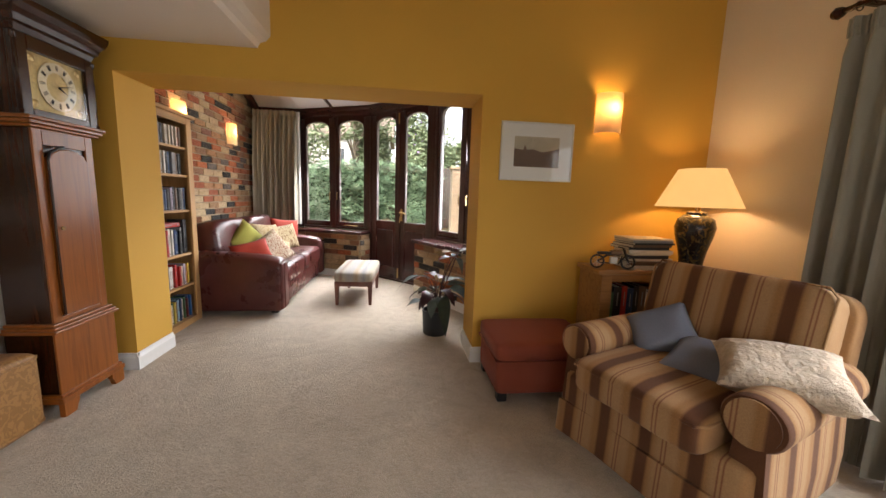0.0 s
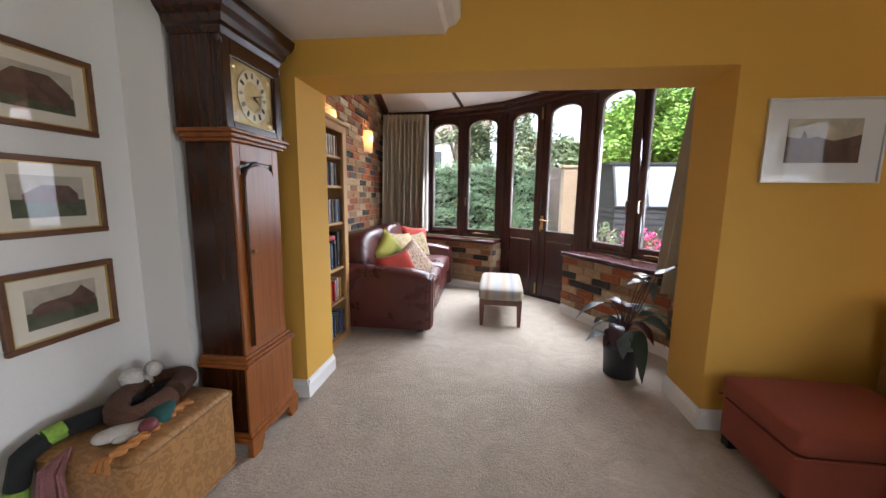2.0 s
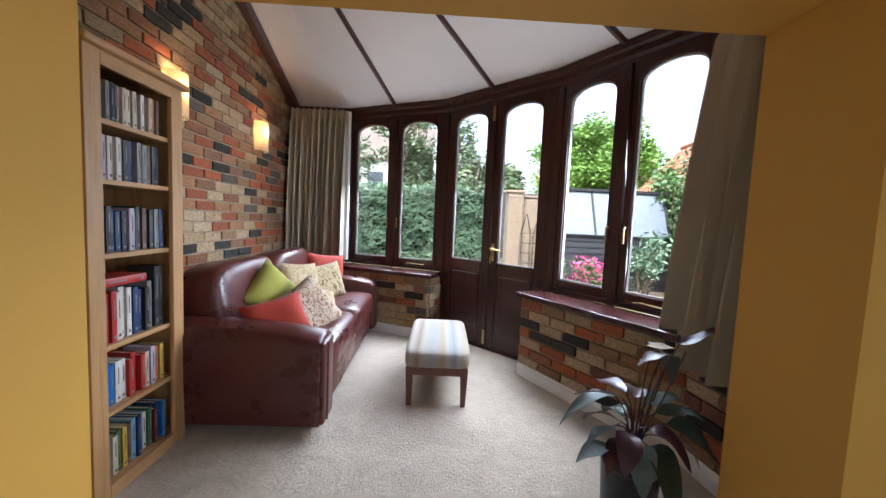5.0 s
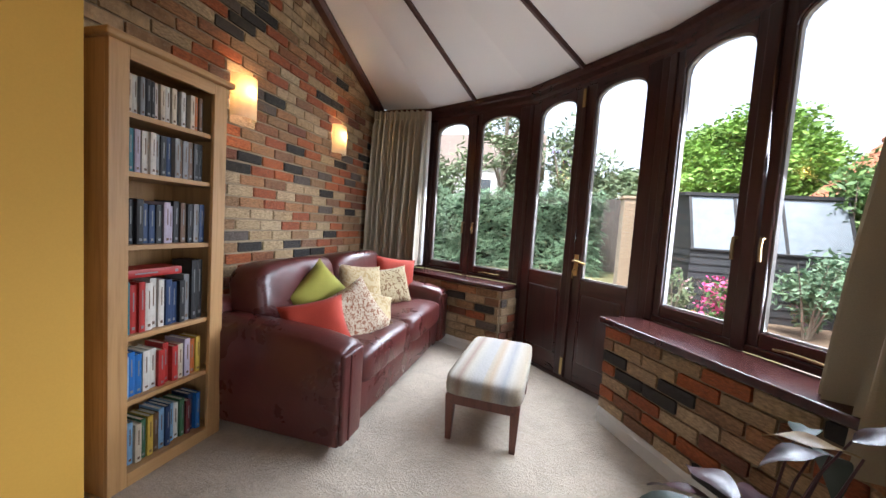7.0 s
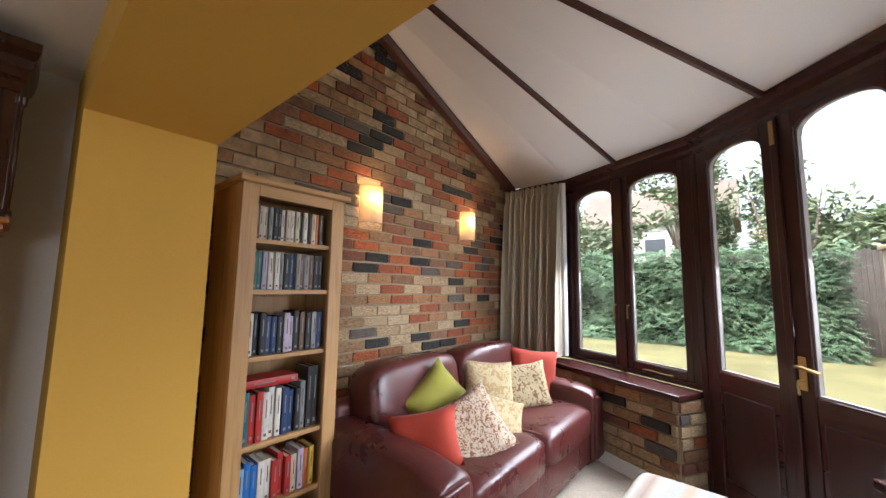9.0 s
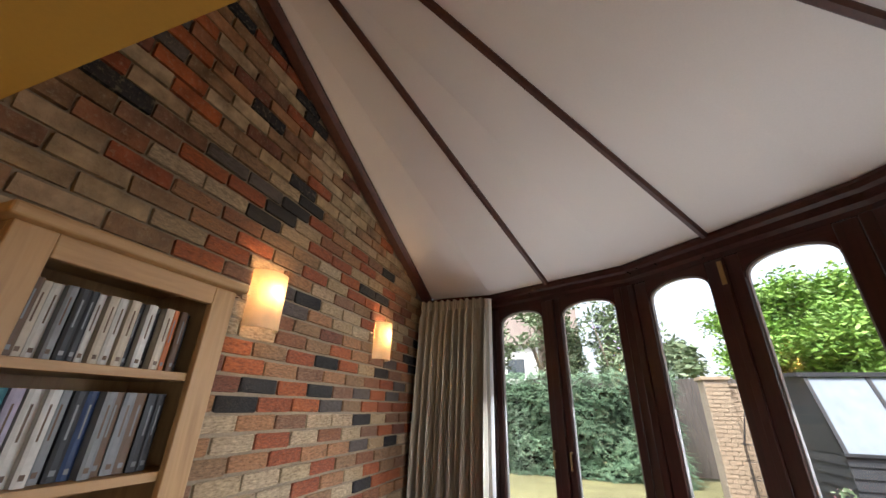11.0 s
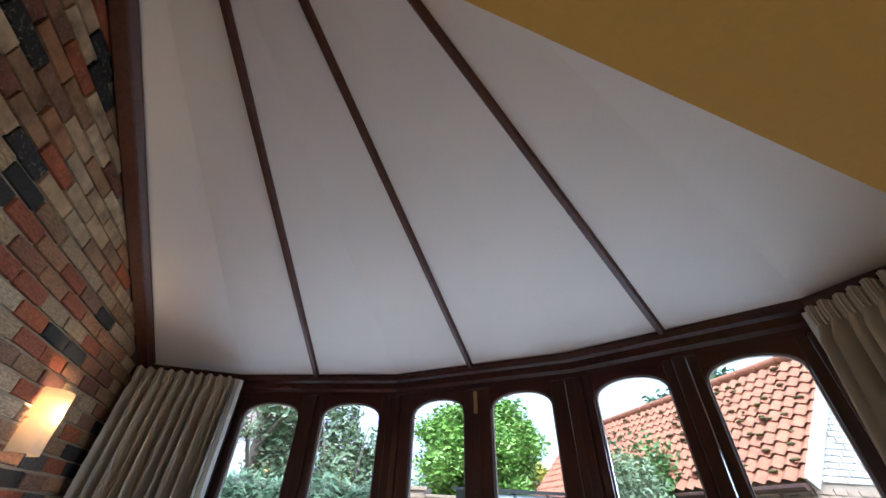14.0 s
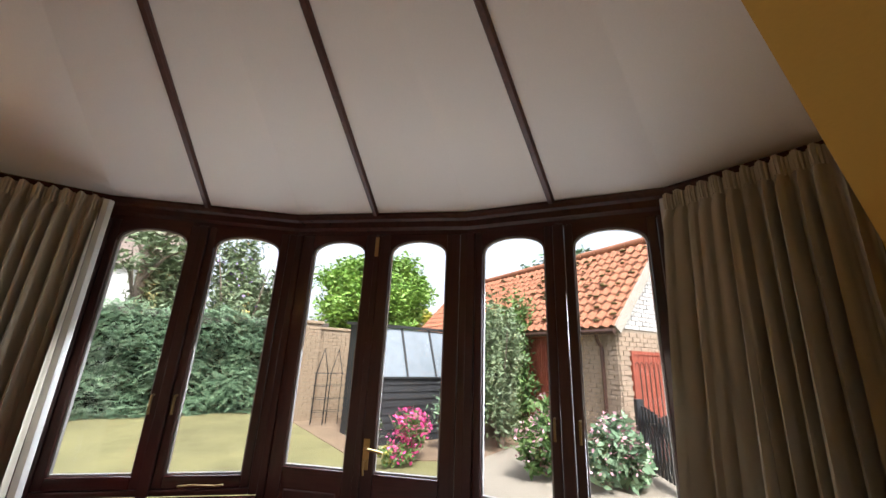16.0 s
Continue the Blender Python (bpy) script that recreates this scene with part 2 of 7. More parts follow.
M = {}
M["mustard"] = paint("mustard_wall_paint", (0.60, 0.335, 0.05))
M["white_wall"] = paint("white_wall_paint", (0.74, 0.72, 0.68))
# white paint of the right wall with the lamps' warm light in its colour
M["lamp_warmed"] = paint("lamp_warmed_wall_paint", (0.72, 0.62, 0.48))
M["ceiling"] = paint("white_ceiling_paint", (0.76, 0.69, 0.64))
M["skirting"] = surface("white_gloss_paint", (0.78, 0.78, 0.76), 0.35, 2.0, 40, 0.04, 0.05)
M["carpet"] = carpet_material()
M["brick"] = brick_material()
M["mortar"] = surface("lime_mortar", (0.28, 0.21, 0.135), 0.95, 3.0, 70, 0.35, 0.7)
M["mahogany"] = wood("dark_mahogany", (0.024, 0.008, 0.007), (0.048, 0.015, 0.013), 0.28)
M["mahogany_x"] = wood("dark_mahogany_rail", (0.028, 0.008, 0.007), (0.056, 0.016, 0.014), 0.25, 0)
M["rib"] = wood("stained_rib_wood", (0.05, 0.016, 0.009), (0.085, 0.027, 0.015), 0.45)
M["glass"] = glass_pane("window_glass")
M["spacer"] = surface("pale_glazing_bead", (0.30, 0.28, 0.27), 0.4, 5, 60, 0.06, 0.05)
M["leather"] = leather_material()
M["oak"] = wood("light_oak", (0.36, 0.19, 0.07), (0.50, 0.29, 0.12), 0.45)
M["oak_y"] = wood("light_oak_shelf", (0.36, 0.19, 0.07), (0.50, 0.29, 0.12), 0.45, 1)
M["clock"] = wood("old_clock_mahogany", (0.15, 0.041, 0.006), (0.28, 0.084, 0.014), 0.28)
# clock wood darkened for the shade on its sides; hood and pole share it
M["clock_dark"] = wood("old_dark_mahogany_with_shade", (0.020, 0.0055, 0.0018), (0.042, 0.0115, 0.003), 0.25)
M["brass"] = surface("aged_brass", (0.30, 0.21, 0.10), 0.4, 6, 80, 0.15, 0.1, 1.0)
M["bright_brass"] = surface("polished_brass", (0.50, 0.36, 0.16), 0.32, 6, 80, 0.1, 0.05, 1.0)
M["curtain"] = surface("beige_curtain_cloth", (0.45, 0.395, 0.295), 0.9, 3, 220, 0.1, 0.3, sheen=0.2)
M["curtain_lining"] = surface("pale_curtain_lining", (0.60, 0.59, 0.56), 0.9, 3, 200, 0.06, 0.2)
M["grey_curtain"] = surface("grey_green_curtain_cloth", (0.30, 0.285, 0.235), 0.9, 3, 220, 0.1, 0.3, sheen=0.2)
M["red_cloth"] = surface("coral_red_cloth", (0.36, 0.036, 0.016), 0.85, 4, 150, 0.15, 0.25, sheen=0.05)
M["green_cloth"] = surface("lime_green_cloth", (0.27, 0.25, 0.035), 0.85, 4, 150, 0.15, 0.25, sheen=0.05)
M["leaf_cloth"] = blotched("leaf_print_cloth", (0.46, 0.38, 0.28), (0.20, 0.07, 0.03), 60, 0.53)
M["cream_cloth"] = blotched("cream_print_cloth", (0.42, 0.33, 0.19), (0.32, 0.22, 0.10), 24, 0.52)
M["palm_cloth"] = blotched("palm_print_cloth", (0.42, 0.33, 0.19), (0.17, 0.09, 0.04), 28, 0.55)
M["blue_cloth"] = surface("slate_blue_cloth", (0.14, 0.15, 0.19), 0.8, 4, 150, 0.15, 0.25, sheen=0.05)
M["ruched"] = surface("ruched_cream_cloth", (0.50, 0.40, 0.30), 0.85, 20, 42, 0.25, 1.0, sheen=0.05, depth=0.02)
M["terracotta"] = surface("terracotta_upholstery", (0.24, 0.046, 0.020), 0.85, 2.5, 170, 0.18, 0.3, sheen=0.05)
TAN, PLUM, GOLD = (0.37, 0.215, 0.10), (0.105, 0.036, 0.011), (0.30, 0.15, 0.055)
ROSE = (0.19, 0.065, 0.03)
CHAIR = [(0.0, GOLD), (0.10, GOLD), (0.16, PLUM), (0.37, PLUM), (0.43, GOLD), (0.55, TAN), (0.60, TAN), (0.625, ROSE), (0.65, TAN), (0.675, TAN), (0.70, ROSE), (0.725, TAN), (0.90, TAN), (1.0, GOLD)]
M["chair_x"] = stripes("striped_chair_cloth", 0, 0.205, CHAIR, wob=1, fine=220)
M["chair_arm"] = stripes("striped_chair_arm_cloth", 1, 0.205, CHAIR, wob=1, fine=220)
M["stool_cloth"] = stripes("faded_striped_stool_cloth", 0, 0.42, [(0.0, (0.289, 0.250, 0.203)), (0.09, (0.304, 0.218, 0.148)), (0.16, (0.335, 0.296, 0.257)), (0.27, (0.205, 0.205, 0.215)), (0.36, (0.320, 0.281, 0.234)),
                                                                            (0.48, (0.273, 0.218, 0.156)), (0.57, (0.351, 0.320, 0.265)), (0.68, (0.218, 0.148, 0.117)), (0.76, (0.328, 0.289, 0.234)), (0.88, (0.273, 0.257, 0.242))], wob=1)
M["stool_wood"] = wood("stool_mahogany", (0.07, 0.02, 0.013), (0.14, 0.045, 0.026), 0.35)
M["pouf"] = blotched("embossed_tan_leather", (0.36, 0.18, 0.055), (0.27, 0.128, 0.037), 26, 0.5, 0.55)
M["black"] = surface("black_metal", (0.015, 0.015, 0.016), 0.4, 8, 60, 0.2, 0.1)
M["pot"] = surface("dark_grey_planter", (0.022, 0.024, 0.027), 0.5, 5, 60, 0.2, 0.15)
M["soil"] = surface("potting_soil", (0.035, 0.022, 0.014), 1.0, 10, 60, 0.3, 0.8)
M["leaf"] = surface("dark_houseplant_leaf", (0.024, 0.042, 0.027), 0.5, 14, 60, 0.4, 0.2, spread=True)
M["leaf_pale"] = surface("silvery_houseplant_leaf", (0.075, 0.10, 0.085), 0.5, 14, 60, 0.35, 0.2, spread=True)
M["leaf_plum"] = surface("plum_houseplant_leaf", (0.055, 0.018, 0.022), 0.35, 14, 60, 0.4, 0.2, spread=True)
M["leaf_gold"] = surface("withered_houseplant_leaf", (0.33, 0.20, 0.05), 0.5, 14, 60, 0.35, 0.2, spread=True)
M["shade_glow"] = lit_shade("lit_parchment_shade", (0.72, 0.60, 0.42))
M["bulb_glow"] = emitter("lit_bulb", (1.0, 0.72, 0.42), 3.0)
M["table_shade"] = emitter("lit_table_lamp_shade", (1.0, 0.58, 0.20), 0.14, (0.50, 0.33, 0.13))
M["ceramic"] = blotched("black_gold_ceramic", (0.012, 0.012, 0.012), (0.10, 0.065, 0.02), 22, 0.56, 0.2)
M["paper"] = surface("book_pages", (0.66, 0.60, 0.48), 0.9, 6, 90, 0.1, 0.2)
M["mount"] = surface("cream_picture_mount", (0.68, 0.62, 0.50), 0.8, 3, 90, 0.04, 0.1)
M["white_mount"] = surface("white_picture_mount", (0.72, 0.72, 0.72), 0.8, 3, 90, 0.04, 0.1)
M["frame_wood"] = wood("picture_frame_oak", (0.08, 0.032, 0.012), (0.14, 0.06, 0.022), 0.4, 1)
M["gilt"] = surface("gilt_slip", (0.55, 0.38, 0.14), 0.35, 8, 60, 0.15, 0.1, 0.7)
M["silver_frame"] = surface("pale_metal_frame", (0.62, 0.60, 0.55), 0.35, 8, 60, 0.08, 0.1, 0.5)
M["pic_glass"] = glass_pane("picture_glass")
M["cab_wood"] = wood("cabinet_oak", (0.22, 0.10, 0.032), (0.34, 0.17, 0.06), 0.4, 0)
M["dial"] = surface("silvered_brass_dial", (0.62, 0.54, 0.36), 0.4, 8, 60, 0.2, 0.15, 0.15)
M["dial_brass"] = surface("matt_engraved_brass", (0.50, 0.37, 0.15), 0.45, 14, 70, 0.35, 0.4, 0.25)
BOOKS = {}
for nm, c in (("white", (0.62, 0.58, 0.52)), ("cream", (0.55, 0.46, 0.34)), ("black", (0.018, 0.017, 0.018)), ("navy", (0.02, 0.045, 0.12)), ("teal", (0.015, 0.13, 0.15)), ("red", (0.40, 0.025, 0.02)),
              ("maroon", (0.14, 0.025, 0.03)), ("blue", (0.02, 0.13, 0.38)), ("green", (0.05, 0.13, 0.06)), ("yellow", (0.55, 0.38, 0.06)), ("grey", (0.22, 0.22, 0.22)), ("brown", (0.13, 0.07, 0.035)),
              ("lilac", (0.42, 0.36, 0.44)), ("orange", (0.48, 0.13, 0.03)), ("sky", (0.20, 0.35, 0.50))):
    BOOKS[nm] = surface(nm + "_book_cover", c, 0.45, 10, 60, 0.18, 0.1, spread=True)
M["print_sky"] = surface("faded_print_sky", (0.42, 0.37, 0.29), 0.7, 12, 60, 0.25, 0.05)
M["print_ground"] = surface("dull_print_ground", (0.075, 0.085, 0.045), 0.7, 30, 90, 0.55, 0.05)
M["print_house"] = surface("dark_print_house", (0.12, 0.065, 0.045), 0.7, 26, 90, 0.6, 0.05)


# ---- shape helpers ----
def box(bm, x0, x1, y0, y1, z0, z1, m=None):
    vs = [bm.verts.new(Vector(p) if m is None else m @ Vector(p)) for p in (
        (x0, y0, z0), (x1, y0, z0), (x1, y1, z0), (x0, y1, z0), (x0, y0, z1), (x1, y0, z1), (x1, y1, z1), (x0, y1, z1))]
    for f in ((0, 3, 2, 1), (4, 5, 6, 7), (0, 1, 5, 4), (1, 2, 6, 5), (2, 3, 7, 6), (3, 0, 4, 7)):
        bm.faces.new([vs[i] for i in f])
    return vs


def prism(bm, pts, z0, z1):
    """An upright prism over a plan outline."""
    a = [bm.verts.new((x, y, z0)) for x, y in pts]
    b = [bm.verts.new((x, y, z1)) for x, y in pts]
    n = len(pts)
    bm.faces.new(a[::-1]), bm.faces.new(b)
    for i in range(n):
        bm.faces.new((a[i], a[(i + 1) % n], b[(i + 1) % n], b[i]))


def loft(bm, rings, closed=True, caps=True):
    """Skin over rings of points with equal counts."""
    vr = [[bm.verts.new(p) for p in r] for r in rings]
    n = len(vr[0])
    for a, b in zip(vr, vr[1:]):
        for i in range(n if closed else n - 1):
            bm.faces.new((a[i], a[(i + 1) % n], b[(i + 1) % n], b[i]))
    if caps and closed:
        bm.faces.new(vr[0][::-1]), bm.faces.new(vr[-1])
    return vr


def lathe(bm, profile, steps=24, m=None, part_turn=1.0, caps=True):
    """Turns (radius, height) pairs round z."""
    rings = []
    for r, z in profile:
        ring = [Vector((max(r, 1e-4) * math.cos(2 * math.pi * i / steps), max(r, 1e-4) * math.sin(2 * math.pi * i / steps), z)) for i in range(steps)]
        rings.append([m @ p for p in ring] if m is not None else ring)
    loft(bm, rings, True, caps)


def tube(bm, path, radius, sides=8, taper=None):
    """A round bar along a path of points."""
    pts = [Vector(p) for p in path]
    rings = []
    for i, p in enumerate(pts):
        d = (pts[min(i + 1, len(pts) - 1)] - pts[max(i - 1, 0)]).normalized()
        u = d.orthogonal().normalized() if i == 0 else (u - d * u.dot(d)).normalized()
        w = d.cross(u)
        r = radius if taper is None else radius + (taper - radius) * i / (len(pts) - 1)
        rings.append([p + r * (math.cos(2 * math.pi * k / sides) * u + math.sin(2 * math.pi * k / sides) * w) for k in range(sides)])
    loft(bm, rings)


def bevelled(bm, width, segs=2):
    bm.normal_update()
    es = [e for e in bm.edges if len(e.link_faces) == 2 and e.calc_face_angle(0) > 0.5]
    bmesh.ops.bevel(bm, geom=es, offset=width, segments=segs, affect="EDGES", profile=0.5, clamp_overlap=True)
    return bm


def to_mesh(name, bm, material, smooth=False):
    bmesh.ops.recalc_face_normals(bm, faces=bm.faces)
    me = bpy.data.meshes.new(name)
    bm.to_mesh(me)
    bm.free()
    for mt in (material if isinstance(material, (list, tuple)) else [material]):
        me.materials.append(mt)
    if smooth:
        me.shade_smooth()
        me.set_sharp_from_angle(angle=radians(smooth if smooth is not True else 40))
    return me


def thing(name, m, label, category, group="", kind=""):
    ob = new(name)
    ob.empty_display_size = 0.1
    ob.matrix_world = m
    return tagged(ob, label, category, group, kind)


def part(name, bm, material, parent, label="", smooth=False, m=None):
    ob = new(name, to_mesh(name, bm, material, smooth))
    ob.parent = parent
    if m is not None:
        ob.matrix_basis = m
    return tagged(ob, label)


def solid(name, bm, material, label="", category="", kind="", smooth=False, group=""):
    return tagged(new(name, to_mesh(name, bm, material, smooth)), label, category, group, kind)


def boxes(*dims, bevel=0.0, segs=2, m=None):
    bm = bmesh.new()
    for d in dims:
        box(bm, *d, m=m)
    if bevel:
        bevelled(bm, bevel, segs)
    return bm


# ---- plan ----
WF, WB = 2.565, 2.952                  # faces of the wall with the wide opening
JL, JR, HEAD = -2.14, 0.17, 1.93     # its jambs and head
BX = -2.64                            # face of the brick wall
RX = 1.92                             # right wall of the sitting room
EAVE = 2.52
APEX = Vector((-2.635, 2.957, 3.76))
V = [(-2.64, 6.19), (-1.965, 6.165), (-0.83, 5.63), (0.062, 4.728), (0.66, 3.70), (0.69, WB)]   # window line
D = [(-2.64, 5.88), (-2.02, 5.90), (-0.96, 5.40), (-0.185, 4.615), (0.43, 3.50), (0.47, WB)]  # inside of the dwarf walls

# ---- large structure ----
bm = bmesh.new()
prism(bm, [(-2.84, -3.5), (2.1, -3.5), (2.1, WB - 0.1), (0.7, WB), (0.72, 3.7), (0.1, 4.78), (-0.82, 5.7), (-1.92, 6.2), (-2.84, 6.2)], -0.15, 0.0)
floor = solid("floor", bm, M["carpet"], "beige cut-pile carpet fitted wall to wall", "carpet", "structure")

bm = boxes((-2.84, JL, WF, WB, 0, HEAD), (JR, 2.1, WF, WB, 0, HEAD), (-2.84, 2.1, WF, WB, HEAD, 3.9))
solid("wall_opening", bm, M["mustard"], "mustard yellow painted wall with a wide opening", "wall", "structure")
bm = boxes((-2.84, BX, -3.5, 2.007, 0, 3.7), (-2.84, -2.425, 2.007, WF, 0, 2.2))
solid("wall_left", bm, M["white_wall"], "white painted wall with a shallow step", "wall", "structure")
bm = boxes((RX, 2.1, 1.35, WF, 0, 3.7), (RX, 2.1, -0.8, 1.35, 2.08, 3.7), (RX, 2.1, -3.5, -0.8, 0, 3.7))
solid("wall_right", bm, M["lamp_warmed"], "white wall tinted cream for lamp light, with a glazed opening", "wall", "structure")
bm = boxes((-2.84, -0.9, -3.7, -3.5, 0, 3.7), (0.9, 2.1, -3.7, -3.5, 0, 3.7), (-0.9, 0.9, -3.7, -3.5, 0, 0.8), (-0.9, 0.9, -3.7, -3.5, 2.05, 3.7))
solid("wall_back", bm, M["white_wall"], "white painted wall with a window", "wall", "structure")
bm = bmesh.new()
prof = [(-2.84, 2.12), (-1.29, 2.12), (-1.275, 2.15), (-1.235, 2.165), (-1.21, 2.195), (-1.21, 3.7), (-2.84, 3.7)]
loft(bm, [[(x, y, z) for x, z in prof] for y in (-3.5, WF)])
solid("ceiling_low", bm, M["ceiling"], "low white ceiling with a notched edge", "ceiling", "structure")
solid("ceiling_high", boxes((-1.21, 2.1, -3.5, WF, 3.6, 3.75)), M["ceiling"], "high white ceiling", "ceiling", "structure")


def skirting(name, runs, h=0.115, t=0.018):
    """Moulded white board along plan runs; each run goes with the room on its left-hand side."""
    bm = bmesh.new()
    for (x0, y0), (x1, y1) in runs:
        d = Vector((x1 - x0, y1 - y0, 0)).normalized()
        n = Vector((-d.y, d.x, 0))
        pr = [(0, 0), (t, 0), (t, h * 0.72), (t * 0.75, h * 0.80), (t * 0.45, h * 0.9), (t * 0.35, h), (0, h)]
        loft(bm, [[Vector((x, y, 0)) + n * a + Vector((0, 0, z)) for a, z in pr] for x, y in ((x0, y0), (x1, y1))])
    return solid(name, bm, M["skirting"], "white painted skirting board", "skirting", "structure")


T = 0.018
skirting("baseboard_1", [((JL, WB), (JL, WF - T)), ((JL + T, WF), (-2.425, WF))])
skirting("baseboard_2", [((JR, WF - T), (JR, WB)), ((RX, WF), (JR - T, WF))])
skirting("baseboard_3", [((BX, 2.007), (BX, -3.5)), ((-2.425, WF), (-2.425, 2.007))])
skirting("baseboard_4", [(D[5], D[4]), (D[4], D[3])], 0.10)
skirting("baseboard_5", [(D[2], D[1]), (D[1], D[0])], 0.10)

# ---- conservatory: brick wall, dwarf walls, windows, ceiling ----
roof_z = lambda y: APEX.z - (y - APEX.y) * (APEX.z - EAVE) / (6.10 - APEX.y)
bm = bmesh.new()
loft(bm, [[(x, WB, 0), (x, 6.35, 0), (x, 6.35, 2.50), (x, WB, 3.88)] for x in (-2.84, BX - 0.014)])
wall_brick = solid("wall_brick", bm, M["mortar"], "reclaimed multicoloured brick wall with pale mortar", "brick wall", "structure")

OUT = 0.11


def offset_line(pts, k):
    """Moves each point of a plan line outwards from the room's corner."""
    c = Vector((BX, WB))
    return [tuple(Vector(p) + (Vector(p) - c).normalized() * k) for p in pts]


VO = offset_line(V, OUT)
bm = bmesh.new()
prism(bm, [D[0], D[1], D[2], V[2], VO[2], VO[1], (-2.64, 6.29)], 0, 0.645)
dwarf_left = solid("wall_dwarf_left", bm, M["mortar"], "low reclaimed brick wall under the windows", "brick wall", "structure")
bm = bmesh.new()
prism(bm, [D[3], D[4], D[5], (0.80, WB), VO[4], VO[3], V[3]], 0, 0.645)
dwarf_right = solid("wall_dwarf_right", bm, M["mortar"], "low reclaimed brick wall under the windows", "brick wall", "structure")


def sill(name, inner, outer):
    bm = bmesh.new()
    prism(bm, inner + outer[::-1], 0.648, 0.69)
    bevelled(bm, 0.008)
    return solid(name, bm, M["mahogany_x"], "polished dark mahogany window sill board", "window sill", "structure")


sill("sill_1", [(-2.635, 5.85), (-2.03, 5.865), (-0.945, 5.355)], [(-2.635, 6.16), (-1.93, 6.14), (-0.83, 5.62)])
sill("sill_2", [(-0.235, 4.625), (0.395, 3.485), (0.44, WB + 0.004)], [(0.065, 4.76), (0.64, 3.69), (0.67, WB + 0.004)])

# ceiling fan from the corner apex to the eaves
E0 = [(-2.64, 6.13), (-1.955, 6.11), (-0.85, 5.59), (0.035, 4.70), (0.62, 3.67), (0.655, WB)]
bm = bmesh.new()
for a, b in zip(E0, E0[1:]):
    lo = [bm.verts.new(p) for p in (APEX, (*a, EAVE), (*b, EAVE))]
    up = [bm.verts.new(Vector(p) + Vector((0, 0, 0.12))) for p in (APEX, (*a, EAVE), (*b, EAVE))]
    bm.faces.new(lo), bm.faces.new(up)
    for i in range(3):
        bm.faces.new((lo[i], lo[(i + 1) % 3], up[(i + 1) % 3], up[i]))
bmesh.ops.remove_doubles(bm, verts=bm.verts, dist=0.0005)
solid("ceiling_fan", bm, M["ceiling"], "white boarded conservatory ceiling rising to a corner", "ceiling", "structure", smooth=60)
# roof deck over the ceiling
bm = bmesh.new()
R0 = offset_line(E0, 0.30)
ap = bm.verts.new(APEX + Vector((0, 0, 0.22)))
rv = [bm.verts.new((x, y, EAVE + 0.06)) for x, y in R0]
for a, b in zip(rv, rv[1:]):
    bm.faces.new((ap, a, b))
ret = bmesh.ops.extrude_face_region(bm, geom=list(bm.faces))
bmesh.ops.translate(bm, verts=[v for v in ret["geom"] if isinstance(v, bmesh.types.BMVert)], vec=(0, 0, 0.05))
solid("roof", bm, M["mortar"], "conservatory roof deck", "roof", "structure")


def beam(name, a, b, w, h, label, drop=0.0):
    """A moulded bar from a to b, its upper face h above its lower one."""
    a, b = Vector(a), Vector(b)
    d = (b - a).normalized()
    s = d.cross(Vector((0, 0, 1))).normalized()
    u = s.cross(d)
    pr = [(-w, 0), (-w, -h * 0.45), (-w * 0.65, -h * 0.8), (-w * 0.55, -h), (w * 0.55, -h), (w * 0.65, -h * 0.8), (w, -h * 0.45), (w, 0)]
    bm = bmesh.new()
    loft(bm, [[p + s * x + u * z for x, z in pr] for p in (a, b)])
    return solid(name, bm, M["rib"], label, "roof rib", "structure")


def mid(a, b, k=0.5):
    return (a[0] + (b[0] - a[0]) * k, a[1] + (b[1] - a[1]) * k)


top = Vector((-2.492, 2.97, 3.722))
for k, e in enumerate((mid(E0[1], E0[2], 0.485), mid(E0[2], E0[3], 0.47), mid(E0[3], E0[4], 0.47))):
    beam("trim_rib_%d" % (k + 1), top, (*e, EAVE + 0.002), 0.021, 0.03, "dark stained wooden ceiling rib")
beam("trim_rib_4", (-2.58, 2.957, 3.742), (-2.605, 6.10, EAVE + 0.002), 0.055, 0.05, "dark stained wooden trim along the brick wall")


def strip(name, line, prof, material, label, cat, z=0.0):
    """A moulding that runs along a plan line; prof: (inwards, height) pairs."""
    c = Vector((BX - 0.3, WB - 0.3))
    pts = [Vector(p) for p in line]
    rings = []
    for i, p in enumerate(pts):
        a = (p - pts[i - 1]).normalized() if i else (pts[1] - p).normalized()
        b = (pts[i + 1] - p).normalized() if i < len(pts) - 1 else a
        t = (a + b).normalized()
        n = Vector((t.y, -t.x))
        if n.dot(c - p) < 0:
            n = -n
        n /= max(0.5, n.dot(Vector((a.y, -a.x)) if Vector((a.y, -a.x)).dot(c - p) > 0 else -Vector((a.y, -a.x))))
        rings.append([(p.x + n.x * q, p.y + n.y * q, z + h) for q, h in prof])
    bm = bmesh.new()
    loft(bm, rings)
    return solid(name, bm, material, label, cat, "structure")


VE = [(V[0][0], V[0][1]), *V[1:5], (V[5][0], V[5][1] + 0.004)]
strip("trim_eaves", VE, [(-0.08, 2.37), (0.0, 2.37), (0.0, 2.40), (0.018, 2.42), (0.022, 2.46), (0.04, 2.475), (0.05, 2.50), (0.05, 2.518), (-0.08, 2.56)], M["mahogany_x"], "dark mahogany eaves beam above the windows", "beam")
